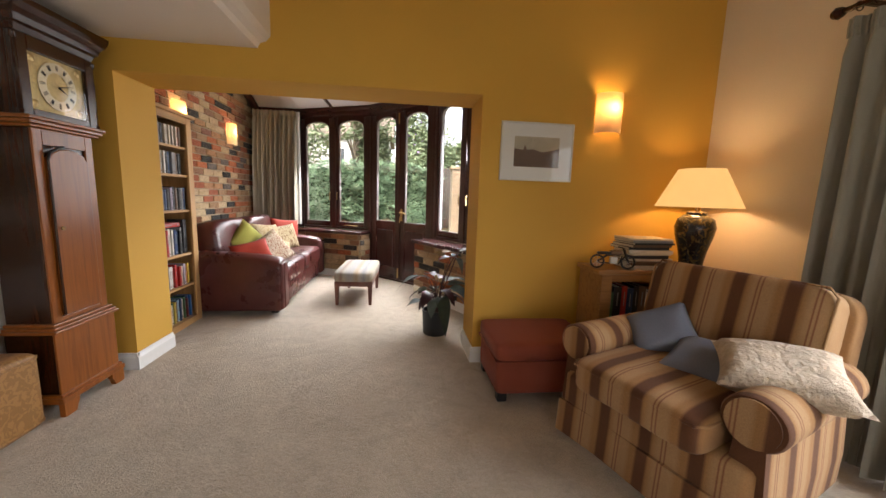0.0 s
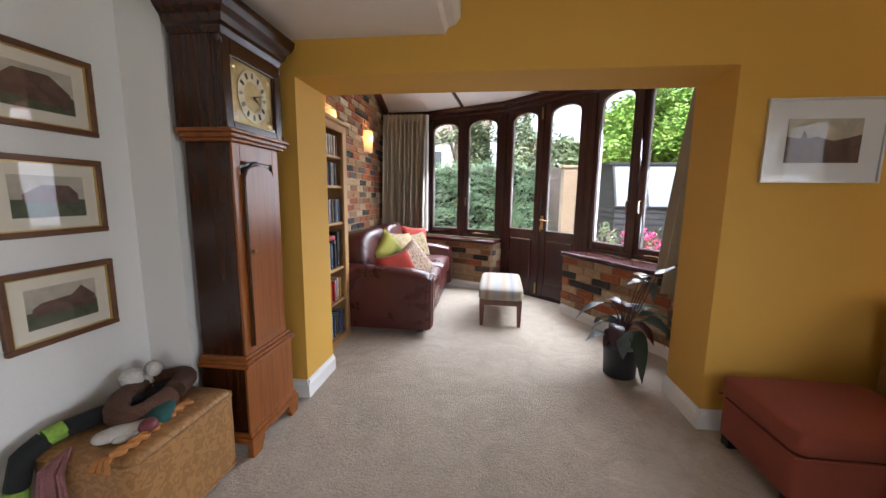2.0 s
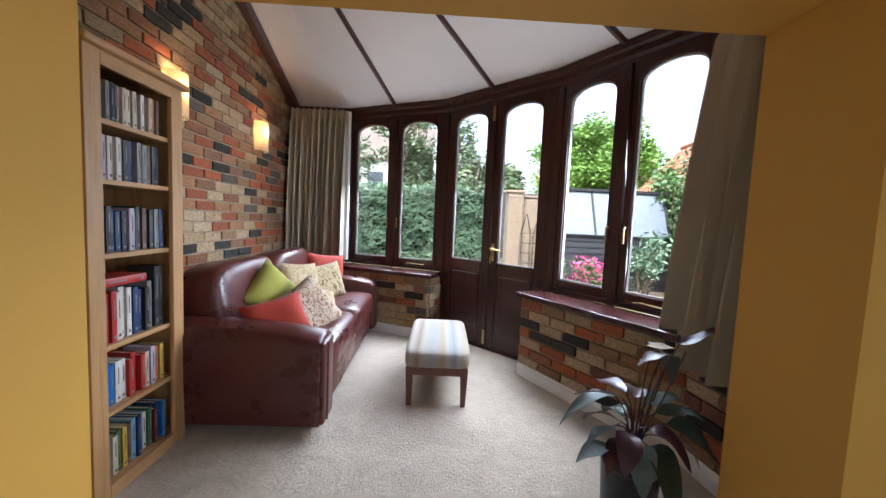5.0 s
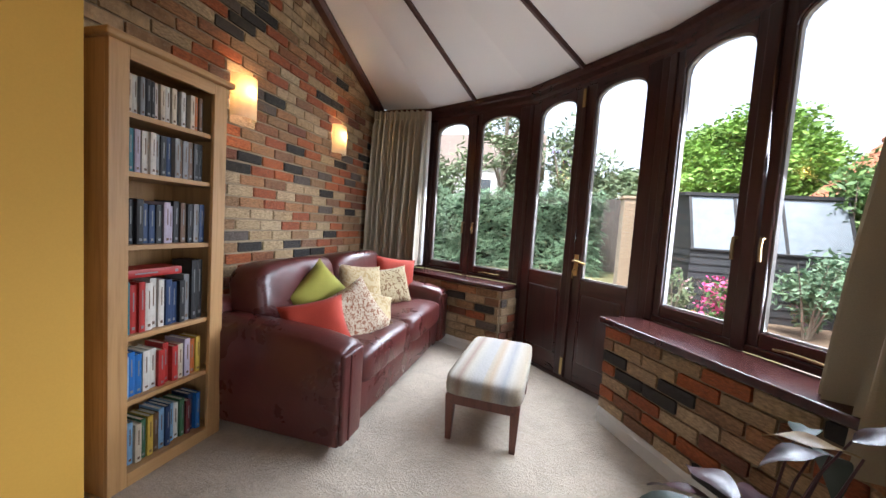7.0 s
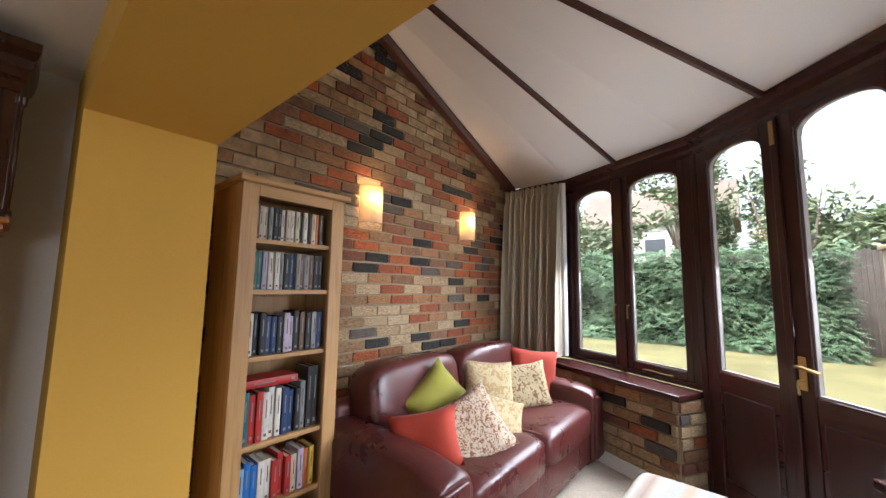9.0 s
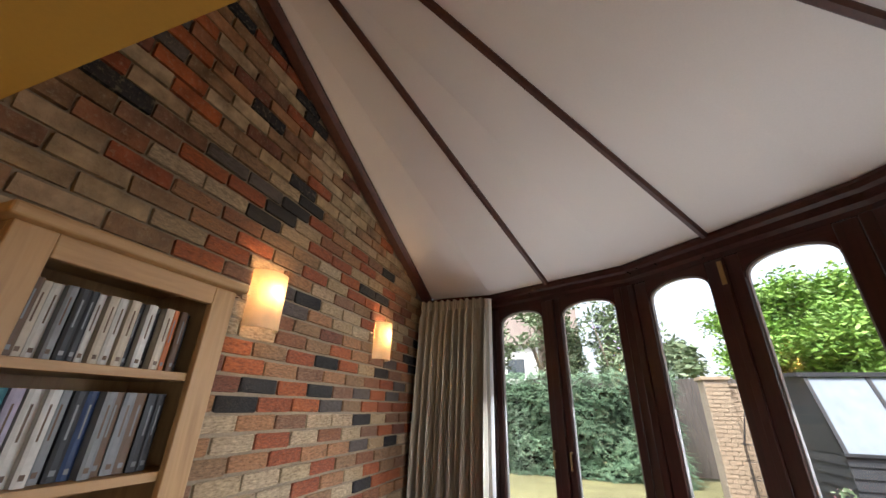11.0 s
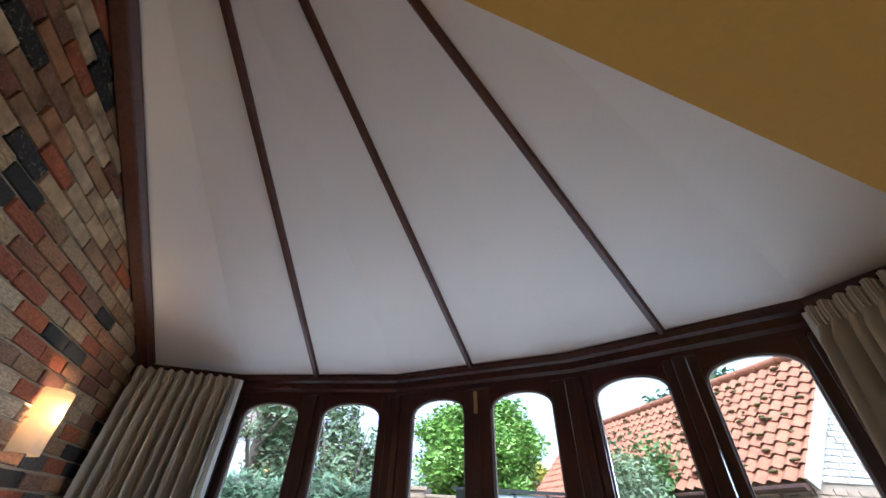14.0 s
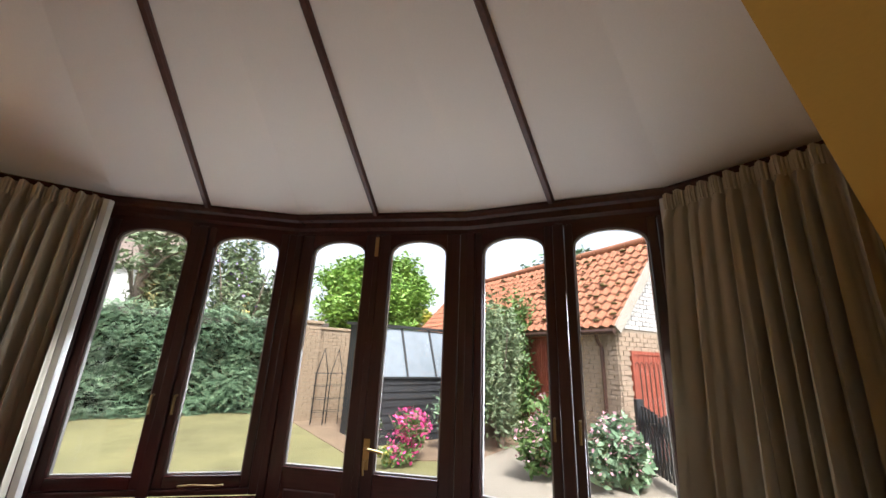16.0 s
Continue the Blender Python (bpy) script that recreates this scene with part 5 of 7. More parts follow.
part("thumb", bm, M["wool_white"], glove, smooth=True)
bag = thing("teal_pouch", pose(-2.29, 1.70, 0.392, 0, 0, 30), "small dark teal and red cloth pouch", "pouch")
bm = bmesh.new()
puff(bm, (0, 0, 0.03), (0.04, 0.07, 0.03), 0.7, 0.7, 18, 8)
part("body", bm, M["teal_cloth"], bag, smooth=True)
bm = bmesh.new()
puff(bm, (-0.02, -0.08, 0.028), (0.03, 0.035, 0.026), 0.9, 0.8, 14, 8)
part("flap", bm, BOOKS["maroon"], bag, "dark red flap", True)
rope = thing("braided_rope", pose(-2.26, 1.60, 0.392), "golden braided rope with frayed tassels", "rope")
for s in (0, 1):
    bm = bmesh.new()
    tube(bm, [(0.012 * math.sin(i * 1.3 + s * math.pi) + 0.01 * math.sin(i * 0.3), -0.13 + i * 0.018, 0.014 + 0.008 * math.cos(i * 1.3 + s * math.pi)) for i in range(20)], 0.010, 6)
    part("strand", bm, M["rope_gold"], rope, smooth=True)
bm = bmesh.new()
for i in range(16):
    a = random.uniform(-1, 1)
    tube(bm, [(0, -0.12, 0.012), (0.03 * a, -0.16, 0.014 + 0.01 * random.random()), (0.05 * a + 0.02, -0.19, 0.006)], 0.005, 4)
part("tassel", bm, M["rope_gold"], rope)
tas = thing("pink_tassel", pose(-2.46, 1.465, 0.32), "dusty pink woollen tassel hanging over the edge", "tassel")
bm = bmesh.new()
for i in range(30):
    a, r = random.uniform(0, 6.28), random.uniform(0, 0.05)
    tube(bm, [(0.02, 0.03, 0.085), (r * math.cos(a), -0.022 + 0.2 * r * math.sin(a), 0.03), (r * 1.3 * math.cos(a), -0.03 + 0.2 * r * math.sin(a), -0.08 + 0.03 * random.random())], 0.006, 4)
part("threads", bm, M["wool_pink"], tas)

# terracotta ottoman
ott = thing("ottoman", pose(0.52, 2.225, 0), "square terracotta upholstered ottoman against mustard wall", "ottoman")
bm = bmesh.new()
puff(bm, (0, 0, 0.158), (0.315, 0.242, 0.105), 0.12, 0.12, 36, 12)
part("base", bm, M["terracotta"], ott, smooth=50)
bm = bmesh.new()
puff(bm, (0, 0, 0.315), (0.325, 0.25, 0.058), 0.25, 0.14, 36, 12, bend=lambda q: q + Vector((0, 0, 0.012 * math.cos(q.x * 4) * math.cos(q.y * 5))))
part("seat_pad", bm, M["terracotta"], ott, smooth=60)
bm = bmesh.new()
tube(bm, [(x * 0.322, y * 0.247, 0.262) for x, y in ((-1, -1), (1, -1), (1, 1), (-1, 1), (-1, -1))], 0.006, 6)
part("piping", bm, M["terracotta"], ott)
for sx in (-1, 1):
    for sy in (-1, 1):
        part("foot", boxes((sx * 0.27 - 0.03, sx * 0.27 + 0.03, sy * 0.195 - 0.03, sy * 0.195 + 0.03, 0, 0.06), bevel=0.006), M["black"], ott)

# oak cabinet
cab = thing("cabinet", pose(1.38, 2.335, 0), "oak cabinet with open shelf of books", "cabinet")
part("top", boxes((-0.47, 0.47, -0.15, 0.15, 0.755, 0.785), bevel=0.006), M["cab_wood"], cab)
part("side", boxes((-0.445, -0.42, -0.14, 0.15, 0, 0.755), bevel=0.003), M["cab_wood"], cab)
part("side", boxes((0.42, 0.445, -0.14, 0.15, 0, 0.755), bevel=0.003), M["cab_wood"], cab)
part("back", boxes((-0.42, 0.42, 0.135, 0.15, 0.02, 0.755)), M["cab_wood"], cab)
for z in (0.06, 0.42):
    part("shelf", boxes((-0.42, 0.42, -0.135, 0.135, z - 0.02, z), bevel=0.002), M["cab_wood"], cab)
part("plinth", boxes((-0.42, 0.42, -0.135, -0.12, 0, 0.04)), M["cab_wood"], cab)
part("face_frame", boxes((-0.445, -0.37, -0.15, -0.14, 0, 0.755), (0.37, 0.445, -0.15, -0.14, 0, 0.755), (-0.37, 0.37, -0.15, -0.14, 0.71, 0.755), bevel=0.002), M["cab_wood"], cab)
random.seed(5)
for z, top in ((0.061, 0.40), (0.421, 0.70)):
    x = 1.02
    for c in "green black red navy black brown cream teal black maroon white black brown navy".split():
        w = random.uniform(0.032, 0.055)
        ob = book(0, 0, 0, w, random.uniform(0.19, 0.25), 0.14, c, label="%s covered book inside the cabinet" % c)
        ob.matrix_world = pose(x + w, 2.235, z, 0, 0, -90) @ pose(0, -w, 0)
        x += w + 0.002

# magazines, model motorcycle, lamp
random.seed(8)
z = 0.786
for i in range(13):
    t = random.uniform(0.010, 0.024)
    mg = thing("magazine", pose(1.29 + random.uniform(-0.02, 0.02), 2.33 + random.uniform(-0.012, 0.012), z, 0, 0, random.uniform(-7, 7)), "magazine lying in a stack on the cabinet", "magazine", "stacked magazines")
    part("cover", boxes((-0.148, 0.148, -0.108, 0.108, 0, 0.0015), (-0.148, 0.148, -0.108, 0.108, t - 0.0015, t), (-0.1482, 0.1482, -0.1085, -0.106, 0.0, t)), BOOKS[random.choice(["cream", "white", "grey", "brown", "cream", "black"])], mg)
    part("page_block", boxes((-0.145, 0.145, -0.105, 0.105, 0.0016, t - 0.0016)), M["paper"], mg)
    z += t + 0.0005

bike = thing("model_motorcycle", pose(1.03, 2.24, 0.786, 0, 0, -14), "small black metal model motorcycle on the cabinet", "model motorcycle")
for x in (-0.098, 0.098):
    bm = bmesh.new()
    tube(bm, [(x + 0.042 * math.cos(a), 0, 0.048 + 0.042 * math.sin(a)) for a in [2 * math.pi * i / 20 for i in range(21)]], 0.0065, 6)
    wheel = part("wheel", bm, M["black"], bike, smooth=True)
    for i in range(8):
        a = math.pi * i / 4
        bm = bmesh.new()
        tube(bm, [(x, 0, 0.048), (x + 0.04 * math.cos(a), 0, 0.048 + 0.04 * math.sin(a))], 0.0014, 4)
        part("spoke", bm, M["silver_frame"], wheel)
bm = bmesh.new()
for q in ([(-0.098, 0.010, 0.048), (-0.04, 0.012, 0.09), (0.05, 0.012, 0.10), (0.075, 0.012, 0.12)], [(-0.098, -0.010, 0.048), (-0.04, -0.012, 0.09), (0.05, -0.012, 0.10)], [(0.098, 0.012, 0.048), (0.066, 0.012, 0.135)], [(0.098, -0.012, 0.048), (0.066, -0.012, 0.135)],
          [(-0.05, 0, 0.04), (0.04, 0, 0.035), (0.06, 0, 0.09)], [(-0.09, 0.016, 0.038), (0.02, 0.018, 0.034)]):
    tube(bm, q, 0.0045, 6)
part("frame", bm, M["black"], bike, smooth=True)
bm = bmesh.new()
puff(bm, (0.02, 0, 0.108), (0.042, 0.016, 0.018), 0.7, 0.7, 16, 8)
part("fuel_tank", bm, BOOKS["brown"], bike, smooth=True)
bm = bmesh.new()
puff(bm, (-0.055, 0, 0.105), (0.05, 0.014, 0.010), 0.6, 0.6, 16, 8)
part("saddle", bm, M["black"], bike, smooth=True)
part("engine", boxes((-0.02, 0.03, -0.014, 0.014, 0.035, 0.082), bevel=0.006), M["silver_frame"], bike)
bm = bmesh.new()
tube(bm, [(0.045, -0.045, 0.145), (0.066, -0.02, 0.142), (0.066, 0.02, 0.142), (0.045, 0.045, 0.145)], 0.0035, 6)
part("handlebar", bm, M["black"], bike, smooth=True)

lampy = thing("table_lamp", pose(1.61, 2.25, 0.786), "lit table lamp with black ceramic vase base", "table lamp")
bm = bmesh.new()
lathe(bm, [(0.002, 0.0), (0.085, 0.0), (0.085, 0.015), (0.07, 0.022), (0.072, 0.05), (0.085, 0.13), (0.112, 0.23), (0.122, 0.29), (0.108, 0.345), (0.075, 0.37), (0.06, 0.375), (0.062, 0.39), (0.04, 0.40), (0.002, 0.40)], 36)
part("vase_base", bm, M["ceramic"], lampy, "glossy black and gold ceramic base", 60)
bm = bmesh.new()
lathe(bm, [(0.012, 0.40), (0.012, 0.46), (0.018, 0.462), (0.018, 0.475), (0.002, 0.48)], 14)
part("lamp_holder", bm, M["brass"], lampy, "brass lamp holder", True)
bm = bmesh.new()
lathe(bm, [(0.255, 0.425), (0.135, 0.675), (0.132, 0.675), (0.252, 0.425)], 40, caps=False)
bm.verts.ensure_lookup_table()
n = 40
for i in range(n):
    bm.faces.new((bm.verts[i], bm.verts[(i + 1) % n], bm.verts[3 * n + (i + 1) % n], bm.verts[3 * n + i]))
part("shade", bm, M["table_shade"], lampy, "glowing pleated cream shade", 60)
bm = bmesh.new()
lathe(bm, [(0.003, 0.48), (0.02, 0.49), (0.03, 0.52), (0.02, 0.55), (0.003, 0.56)], 14)
part("bulb", bm, M["bulb_glow"], lampy, "lit bulb", True)

# striped armchair: local -y is its front
CHAIR = pose(1.005, 1.475, 0, 0, 0, -69)
chair = thing("armchair", CHAIR @ Matrix.Diagonal((0.96, 1, 1, 1)), "low armchair upholstered in tan and plum stripes", "armchair")
bm = bmesh.new()
puff(bm, (0, 0.0, 0.20), (0.44, 0.40, 0.15), 0.15, 0.14, 36, 12)
part("base", bm, M["chair_x"], chair, smooth=50)
bm = bmesh.new()
loft(bm, [[(x, -0.408 - 0.008 * math.sin(x * 9) - o, z) for x in [-0.43 + 0.86 * i / 30 for i in range(31)]] + [(x, -0.396 - o, z) for x in [0.43 - 0.86 * i / 30 for i in range(31)]] for z, o in ((0.02, 0.012), (0.19, 0.0))])
part("valance", bm, M["chair_x"], chair, "striped skirt", 50)
bm = bmesh.new()
puff(bm, (0, -0.13, 0.40), (0.305, 0.36, 0.085), 0.3, 0.2, 36, 14, bend=lambda q: q + Vector((0, 0, 0.02 * math.cos(q.x * 4) * math.cos(q.y * 3))))
seat = part("seat_cushion", bm, M["chair_x"], chair, smooth=60)
bm = bmesh.new()
tube(bm, [(x, y, 0.455) for x, y in ((-0.30, 0.2), (-0.305, -0.44), (-0.28, -0.485), (0.28, -0.485), (0.305, -0.44), (0.30, 0.2))], 0.006, 6)
part("piping", bm, M["chair_x"], seat)
for s in (-1, 1):
    bm = bmesh.new()
    rings = []
    for y, k in ((-0.36, 0.94), (-0.35, 1.0), (0.0, 1.0), (0.36, 0.98)):
        ring = []
        for i in range(22):
            a = radians(-60 + 300 * i / 21)
            ring.append((s * (0.395 + 0.105 * k * math.cos(a)), y, 0.50 + 0.095 * k * math.sin(a)))
        ring += [(s * 0.33, y, 0.20), (s * 0.33, y, 0.06), (s * 0.455, y, 0.06), (s * 0.46, y, 0.20)]
        rings.append(ring)
    loft(bm, rings)
    arm = part("arm", bm, M["chair_arm"], chair, "rounded scroll arm", 50)
    bm = bmesh.new()
    lathe(bm, [(0.002, 0.0), (0.075, 0.0), (0.085, 0.006), (0.085, 0.014)], 24, pose(s * 0.395, -0.355, 0.50, 90, 0, 0))
    part("arm_facing", bm, M["chair_x"], arm, "", 50)
    part("foot", boxes((s * 0.37 - 0.025, s * 0.37 + 0.025, -0.36, -0.31, 0, 0.07), bevel=0.006), M["black"], chair)
    part("foot", boxes((s * 0.37 - 0.025, s * 0.37 + 0.025, 0.31, 0.36, 0, 0.07), bevel=0.006), M["black"], chair)
bm = bmesh.new()
puff(bm, (0, 0, 0), (0.43, 0.075, 0.34), 0.25, 0.2, 36, 14, m=pose(0, 0.40, 0.53, -11, 0, 0))
part("back", bm, M["chair_x"], chair, smooth=60)
bm = bmesh.new()
puff(bm, (0, 0, 0), (0.40, 0.095, 0.235), 0.28, 0.2, 36, 14, m=pose(0, 0.275, 0.665, -14, 0, 0), bend=lambda q: q + Vector((0, -0.03 * (1 - (q.x / 0.4) ** 2) if q.y < 0 else 0, 0)))
bk = part("back_cushion", bm, M["chair_x"], chair, smooth=60)
bm = bmesh.new()
mm = pose(0, 0.275, 0.665, -14, 0, 0)
tube(bm, [mm @ Vector((x, -0.085, z)) for x, z in ((-0.385, -0.2), (-0.392, 0.19), (-0.36, 0.228), (0.36, 0.228), (0.392, 0.19), (0.385, -0.2))], 0.006, 6)
part("piping", bm, M["chair_x"], bk)


def chair_cushion(x, y, z, w, h, t, mat, label, spin, lean, yaw, seed):
    ob = solid("throw_cushion", pillow_mesh(w, h, t, seed), mat, label, "cushion", smooth=60)
    ob.matrix_world = CHAIR @ pose(x, y, z, spin, lean, yaw)
    return ob


chair_cushion(-0.19, 0.05, 0.565, 0.32, 0.28, 0.14, M["blue_cloth"], "slate blue throw cushion leaning in the armchair", 30, -42, -70, 11)
chair_cushion(0.08, -0.02, 0.515, 0.36, 0.32, 0.12, M["blue_cloth"], "slate blue throw cushion lying on the seat", 0, -72, -80, 12)
chair_cushion(0.33, -0.05, 0.60, 0.42, 0.36, 0.13, M["ruched"], "ruched cream throw cushion across the chair arm", 10, -78, -70, 13)

# living-room curtain, pole and patio window
curtain("curtain", [(1.79, 1.66), (1.785, 1.40), (1.79, 1.10)], 0.02, 2.14, M["grey_curtain"], "full-length grey-green curtain at the patio window", 6, 0.06, seed=9)
pole = thing("curtain_pole", pose(1.79, 1.70, 2.2), "dark wooden curtain pole with ball finial", "curtain pole")
bm = bmesh.new()
tube(bm, [(0, 0.0, 0), (0, -2.6, 0)], 0.014, 12)
part("rod", bm, M["clock_dark"], pole, smooth=True)
bm = bmesh.new()
lathe(bm, [(0.002, 0.045), (0.02, 0.04), (0.03, 0.02), (0.024, 0.0), (0.012, -0.006), (0.016, -0.012)], 16, pose(0, 0.01, 0, -90, 0, 0))
part("finial", bm, M["clock_dark"], pole, "turned ball finial", True)
for yy in (-0.08, -2.5):
    part("bracket", boxes((0.0, 0.12, yy - 0.01, yy + 0.01, -0.012, 0.012), bevel=0.003), M["clock_dark"], pole)
for i in range(8):
    bm = bmesh.new()
    y = -0.06 - 0.07 * i
    tube(bm, [(0.022 * math.cos(a), y, -0.006 + 0.022 * math.sin(a)) for a in [2 * math.pi * k / 14 for k in range(15)]], 0.003, 5)
    part("curtain_ring", bm, M["clock_dark"], pole)
w = thing("window_3", pose(2.01, 0.275, 0), "white framed patio window beside the curtain", "window", kind="structure")
part("window_frame", boxes((-0.03, 0.03, -1.075, -1.0, 0, 2.08), (-0.03, 0.03, 1.0, 1.075, 0, 2.08), (-0.03, 0.03, -0.04, 0.04, 0.06, 2.0), (-0.03, 0.03, -1.0, 1.0, 2.0, 2.08), (-0.03, 0.03, -1.0, 1.0, 0, 0.06), bevel=0.005), M["skirting"], w)
for a, b in ((-1.0, -0.04), (0.04, 1.0)):
    part("pane", boxes((-0.004, 0.004, a, b, 0.06, 2.0)), M["glass"], w).visible_shadow = False
w = thing("window_4", pose(0, -3.6, 0), "white framed window in the back wall", "window", kind="structure")
part("window_frame", boxes((-0.9, -0.84, -0.03, 0.03, 0.8, 2.05), (0.84, 0.9, -0.03, 0.03, 0.8, 2.05), (-0.03, 0.03, -0.03, 0.03, 0.86, 1.99), (-0.84, 0.84, -0.03, 0.03, 1.99, 2.05), (-0.84, 0.84, -0.03, 0.03, 0.8, 0.86), bevel=0.005), M["skirting"], w)
for a, b in ((-0.84, -0.03), (0.03, 0.84)):
    part("pane", boxes((a, b, -0.004, 0.004, 0.86, 1.99)), M["glass"], w).visible_shadow = False


# ---- garden ----
G = -0.2
M["grass"] = surface("dry_mown_grass", (0.165, 0.155, 0.065), 0.95, 0.9, 60, 0.45, 0.8, depth=0.02)
M["gravel"] = surface("pale_gravel", (0.27, 0.24, 0.195), 0.95, 0.8, 60, 0.22, 0.8, depth=0.02)
M["earth"] = surface("bare_earth", (0.20, 0.14, 0.09), 0.95, 1.5, 40, 0.3, 0.8, depth=0.03)
M["fence"] = wood("weathered_fence_board", (0.045, 0.038, 0.033), (0.085, 0.072, 0.062), 0.85)
M["black_board"] = wood("black_stained_board", (0.010, 0.011, 0.013), (0.022, 0.023, 0.026), 0.6, 0)
M["old_mortar"] = surface("old_garden_mortar", (0.25, 0.205, 0.155), 0.95, 3.0, 60, 0.25, 0.5)
M["stone"] = surface("buff_garden_brick", (0.27, 0.205, 0.14), 0.95, 2.0, 30, 0.3, 0.6, spread=True)
M["barn_brick"] = surface("pale_barn_brick", (0.30, 0.225, 0.165), 0.95, 2.5, 30, 0.3, 0.6, spread=True)
M["white_brick"] = surface("whitewashed_brick", (0.44, 0.435, 0.43), 0.9, 2.5, 30, 0.12, 0.6, spread=True)
M["pantile"] = surface("orange_clay_pantile", (0.31, 0.125, 0.068), 0.9, 3.0, 40, 0.3, 0.5, spread=True)
M["moss"] = surface("roof_moss", (0.10, 0.085, 0.03), 1.0, 10, 60, 0.4, 0.9, depth=0.03)
M["red_door"] = wood("red_brown_door_paint", (0.20, 0.042, 0.025), (0.27, 0.06, 0.035), 0.6)
M["barge"] = surface("grey_bargeboard", (0.33, 0.30, 0.26), 0.8, 3, 40, 0.2, 0.3)
M["gutter"] = surface("brown_plastic_gutter", (0.06, 0.028, 0.02), 0.5, 3, 40, 0.2, 0.1)
M["bark"] = surface("grey_bark", (0.16, 0.13, 0.10), 0.95, 6, 30, 0.3, 0.9, depth=0.03)
M["render_wall"] = surface("white_house_render", (0.45, 0.445, 0.44), 0.9, 1, 30, 0.06, 0.2)
M["roof_far"] = surface("brown_far_roof", (0.16, 0.125, 0.105), 0.9, 2, 20, 0.2, 0.4)
M["far_glass"] = surface("far_window_glass", (0.05, 0.06, 0.07), 0.1, 2, 20, 0.1, 0.02)
F_HEDGE = foliage("conifer_hedge_foliage", (0.06, 0.125, 0.07), (0.22, 0.33, 0.20))
F_LIGHT = foliage("bright_tree_foliage", (0.09, 0.20, 0.025), (0.22, 0.36, 0.06))
F_DARK = foliage("ivy_foliage", (0.05, 0.12, 0.03), (0.15, 0.25, 0.07))
F_GREY = foliage("buddleia_foliage", (0.09, 0.14, 0.07), (0.20, 0.25, 0.14))
F_YEL = foliage("yellowing_foliage", (0.22, 0.25, 0.04), (0.50, 0.40, 0.06))
F_PINK = foliage("magenta_petals", (0.50, 0.02, 0.16), (0.75, 0.12, 0.35))
F_PALE = foliage("pale_pink_petals", (0.56, 0.24, 0.34), (0.76, 0.50, 0.58))
F_LILAC = foliage("lilac_petals", (0.25, 0.17, 0.42), (0.38, 0.28, 0.55))

bm = bmesh.new()
s = 300
vs = [bm.verts.new(p) for p in ((-s, -s, G), (s, -s, G), (s, s, G), (-s, s, G))]
bm.faces.new(vs)
solid("ground", bm, M["grass"], "lawn of short dry grass", "lawn", "structure")
bm = bmesh.new()
prism(bm, [(0.95, 2.0), (9, 0.5), (9, 6.3), (5.3, 6.5), (5.5, 8.9), (3.6, 8.4), (2.3, 7.4), (1.5, 5.4)], G - 0.05, G + 0.008)
solid("pavement", bm, M["gravel"], "pale gravel path by the gate", "path", "structure")
bm = bmesh.new()
prism(bm, [(1.5, 9.6), (2.5, 8.7), (3.4, 8.3), (5.6, 9.0), (6.2, 13.4), (1.5, 13.4)], G - 0.05, G + 0.012)
solid("flower_bed", bm, M["earth"], "bare earth flower bed by the wall", "flower bed", "structure")


def leaves(bm, centre, radii, count, size, rnd, shell=0.55, flat=0.0, lengthy=1.6, droop=0.0):
    """Scatters small bent leaves through an uneven ellipsoid."""
    c = Vector(centre)
    for _ in range(count):
        d = Vector((rnd.gauss(0, 1), rnd.gauss(0, 1), rnd.gauss(0, 1)))
        d.normalize()
        k = shell + (1 - shell) * rnd.random()
        bump_k = 0.82 + 0.36 * noise.noise(d * 2.3 + c)
        p = c + Vector((d.x * radii[0], d.y * radii[1], d.z * radii[2])) * k * bump_k
        a = Vector((rnd.gauss(0, 1), rnd.gauss(0, 1), rnd.gauss(0, 0.7 - flat) - droop)).normalized()
        b = a.orthogonal().normalized()
        b = Matrix.Rotation(rnd.uniform(0, 6.28), 3, a) @ b
        s = size * rnd.uniform(0.6, 1.4)
        v = [bm.verts.new(q) for q in (p - a * s * lengthy, p + b * s * 0.6, p + a * s * lengthy, p - b * s * 0.6)]
        bm.faces.new((v[0], v[1], v[2]))
        bm.faces.new((v[0], v[2], v[3]))


def sprays(bm, x0, x1, y0, y1, z0, z1, count, rnd):
    """Drooping conifer sprays over the front of a hedge."""
    for _ in range(count):
        x = rnd.uniform(x0, x1)
        z = z0 + (z1 - z0) * rnd.random() ** 0.85
        bulge = 0.55 * noise.noise(Vector((x * 0.9, z * 1.1, 3.0))) + 0.12 * noise.noise(Vector((x * 3, z * 3, 7.0)))
        edge = max(0.0, (z - (z0 + (z1 - z0) * 0.8)) / ((z1 - z0) * 0.2))
        y = y0 + (y1 - y0) * (0.12 * rnd.random() + 0.5 * edge * rnd.random()) - bulge
        z += 0.25 * noise.noise(Vector((x * 1.3, 0, 9.0))) * (z - z0) / (z1 - z0)
        d = Vector((rnd.uniform(-1, 1), -rnd.uniform(0.2, 1.0), rnd.uniform(-0.7, 0.25))).normalized()
        L = rnd.uniform(0.18, 0.46)
        sd = d.cross(Vector((0, 0, 1))).normalized()
        p = Vector((x, y, z))
        for q in range(6):
            t = q / 6
            for sg in (-1, 1):
                o = p + d * L * t
                tip = o + (d * 0.7 + sd * sg * 0.8 + Vector((0, 0, -0.25))) * L * 0.36 * (1.1 - t)
                w = Vector((0, 0, 1)).cross(tip - o).normalized() * 0.018
                v = [bm.verts.new(e) for e in (o - w, o + w, tip)]
                bm.faces.new(v)


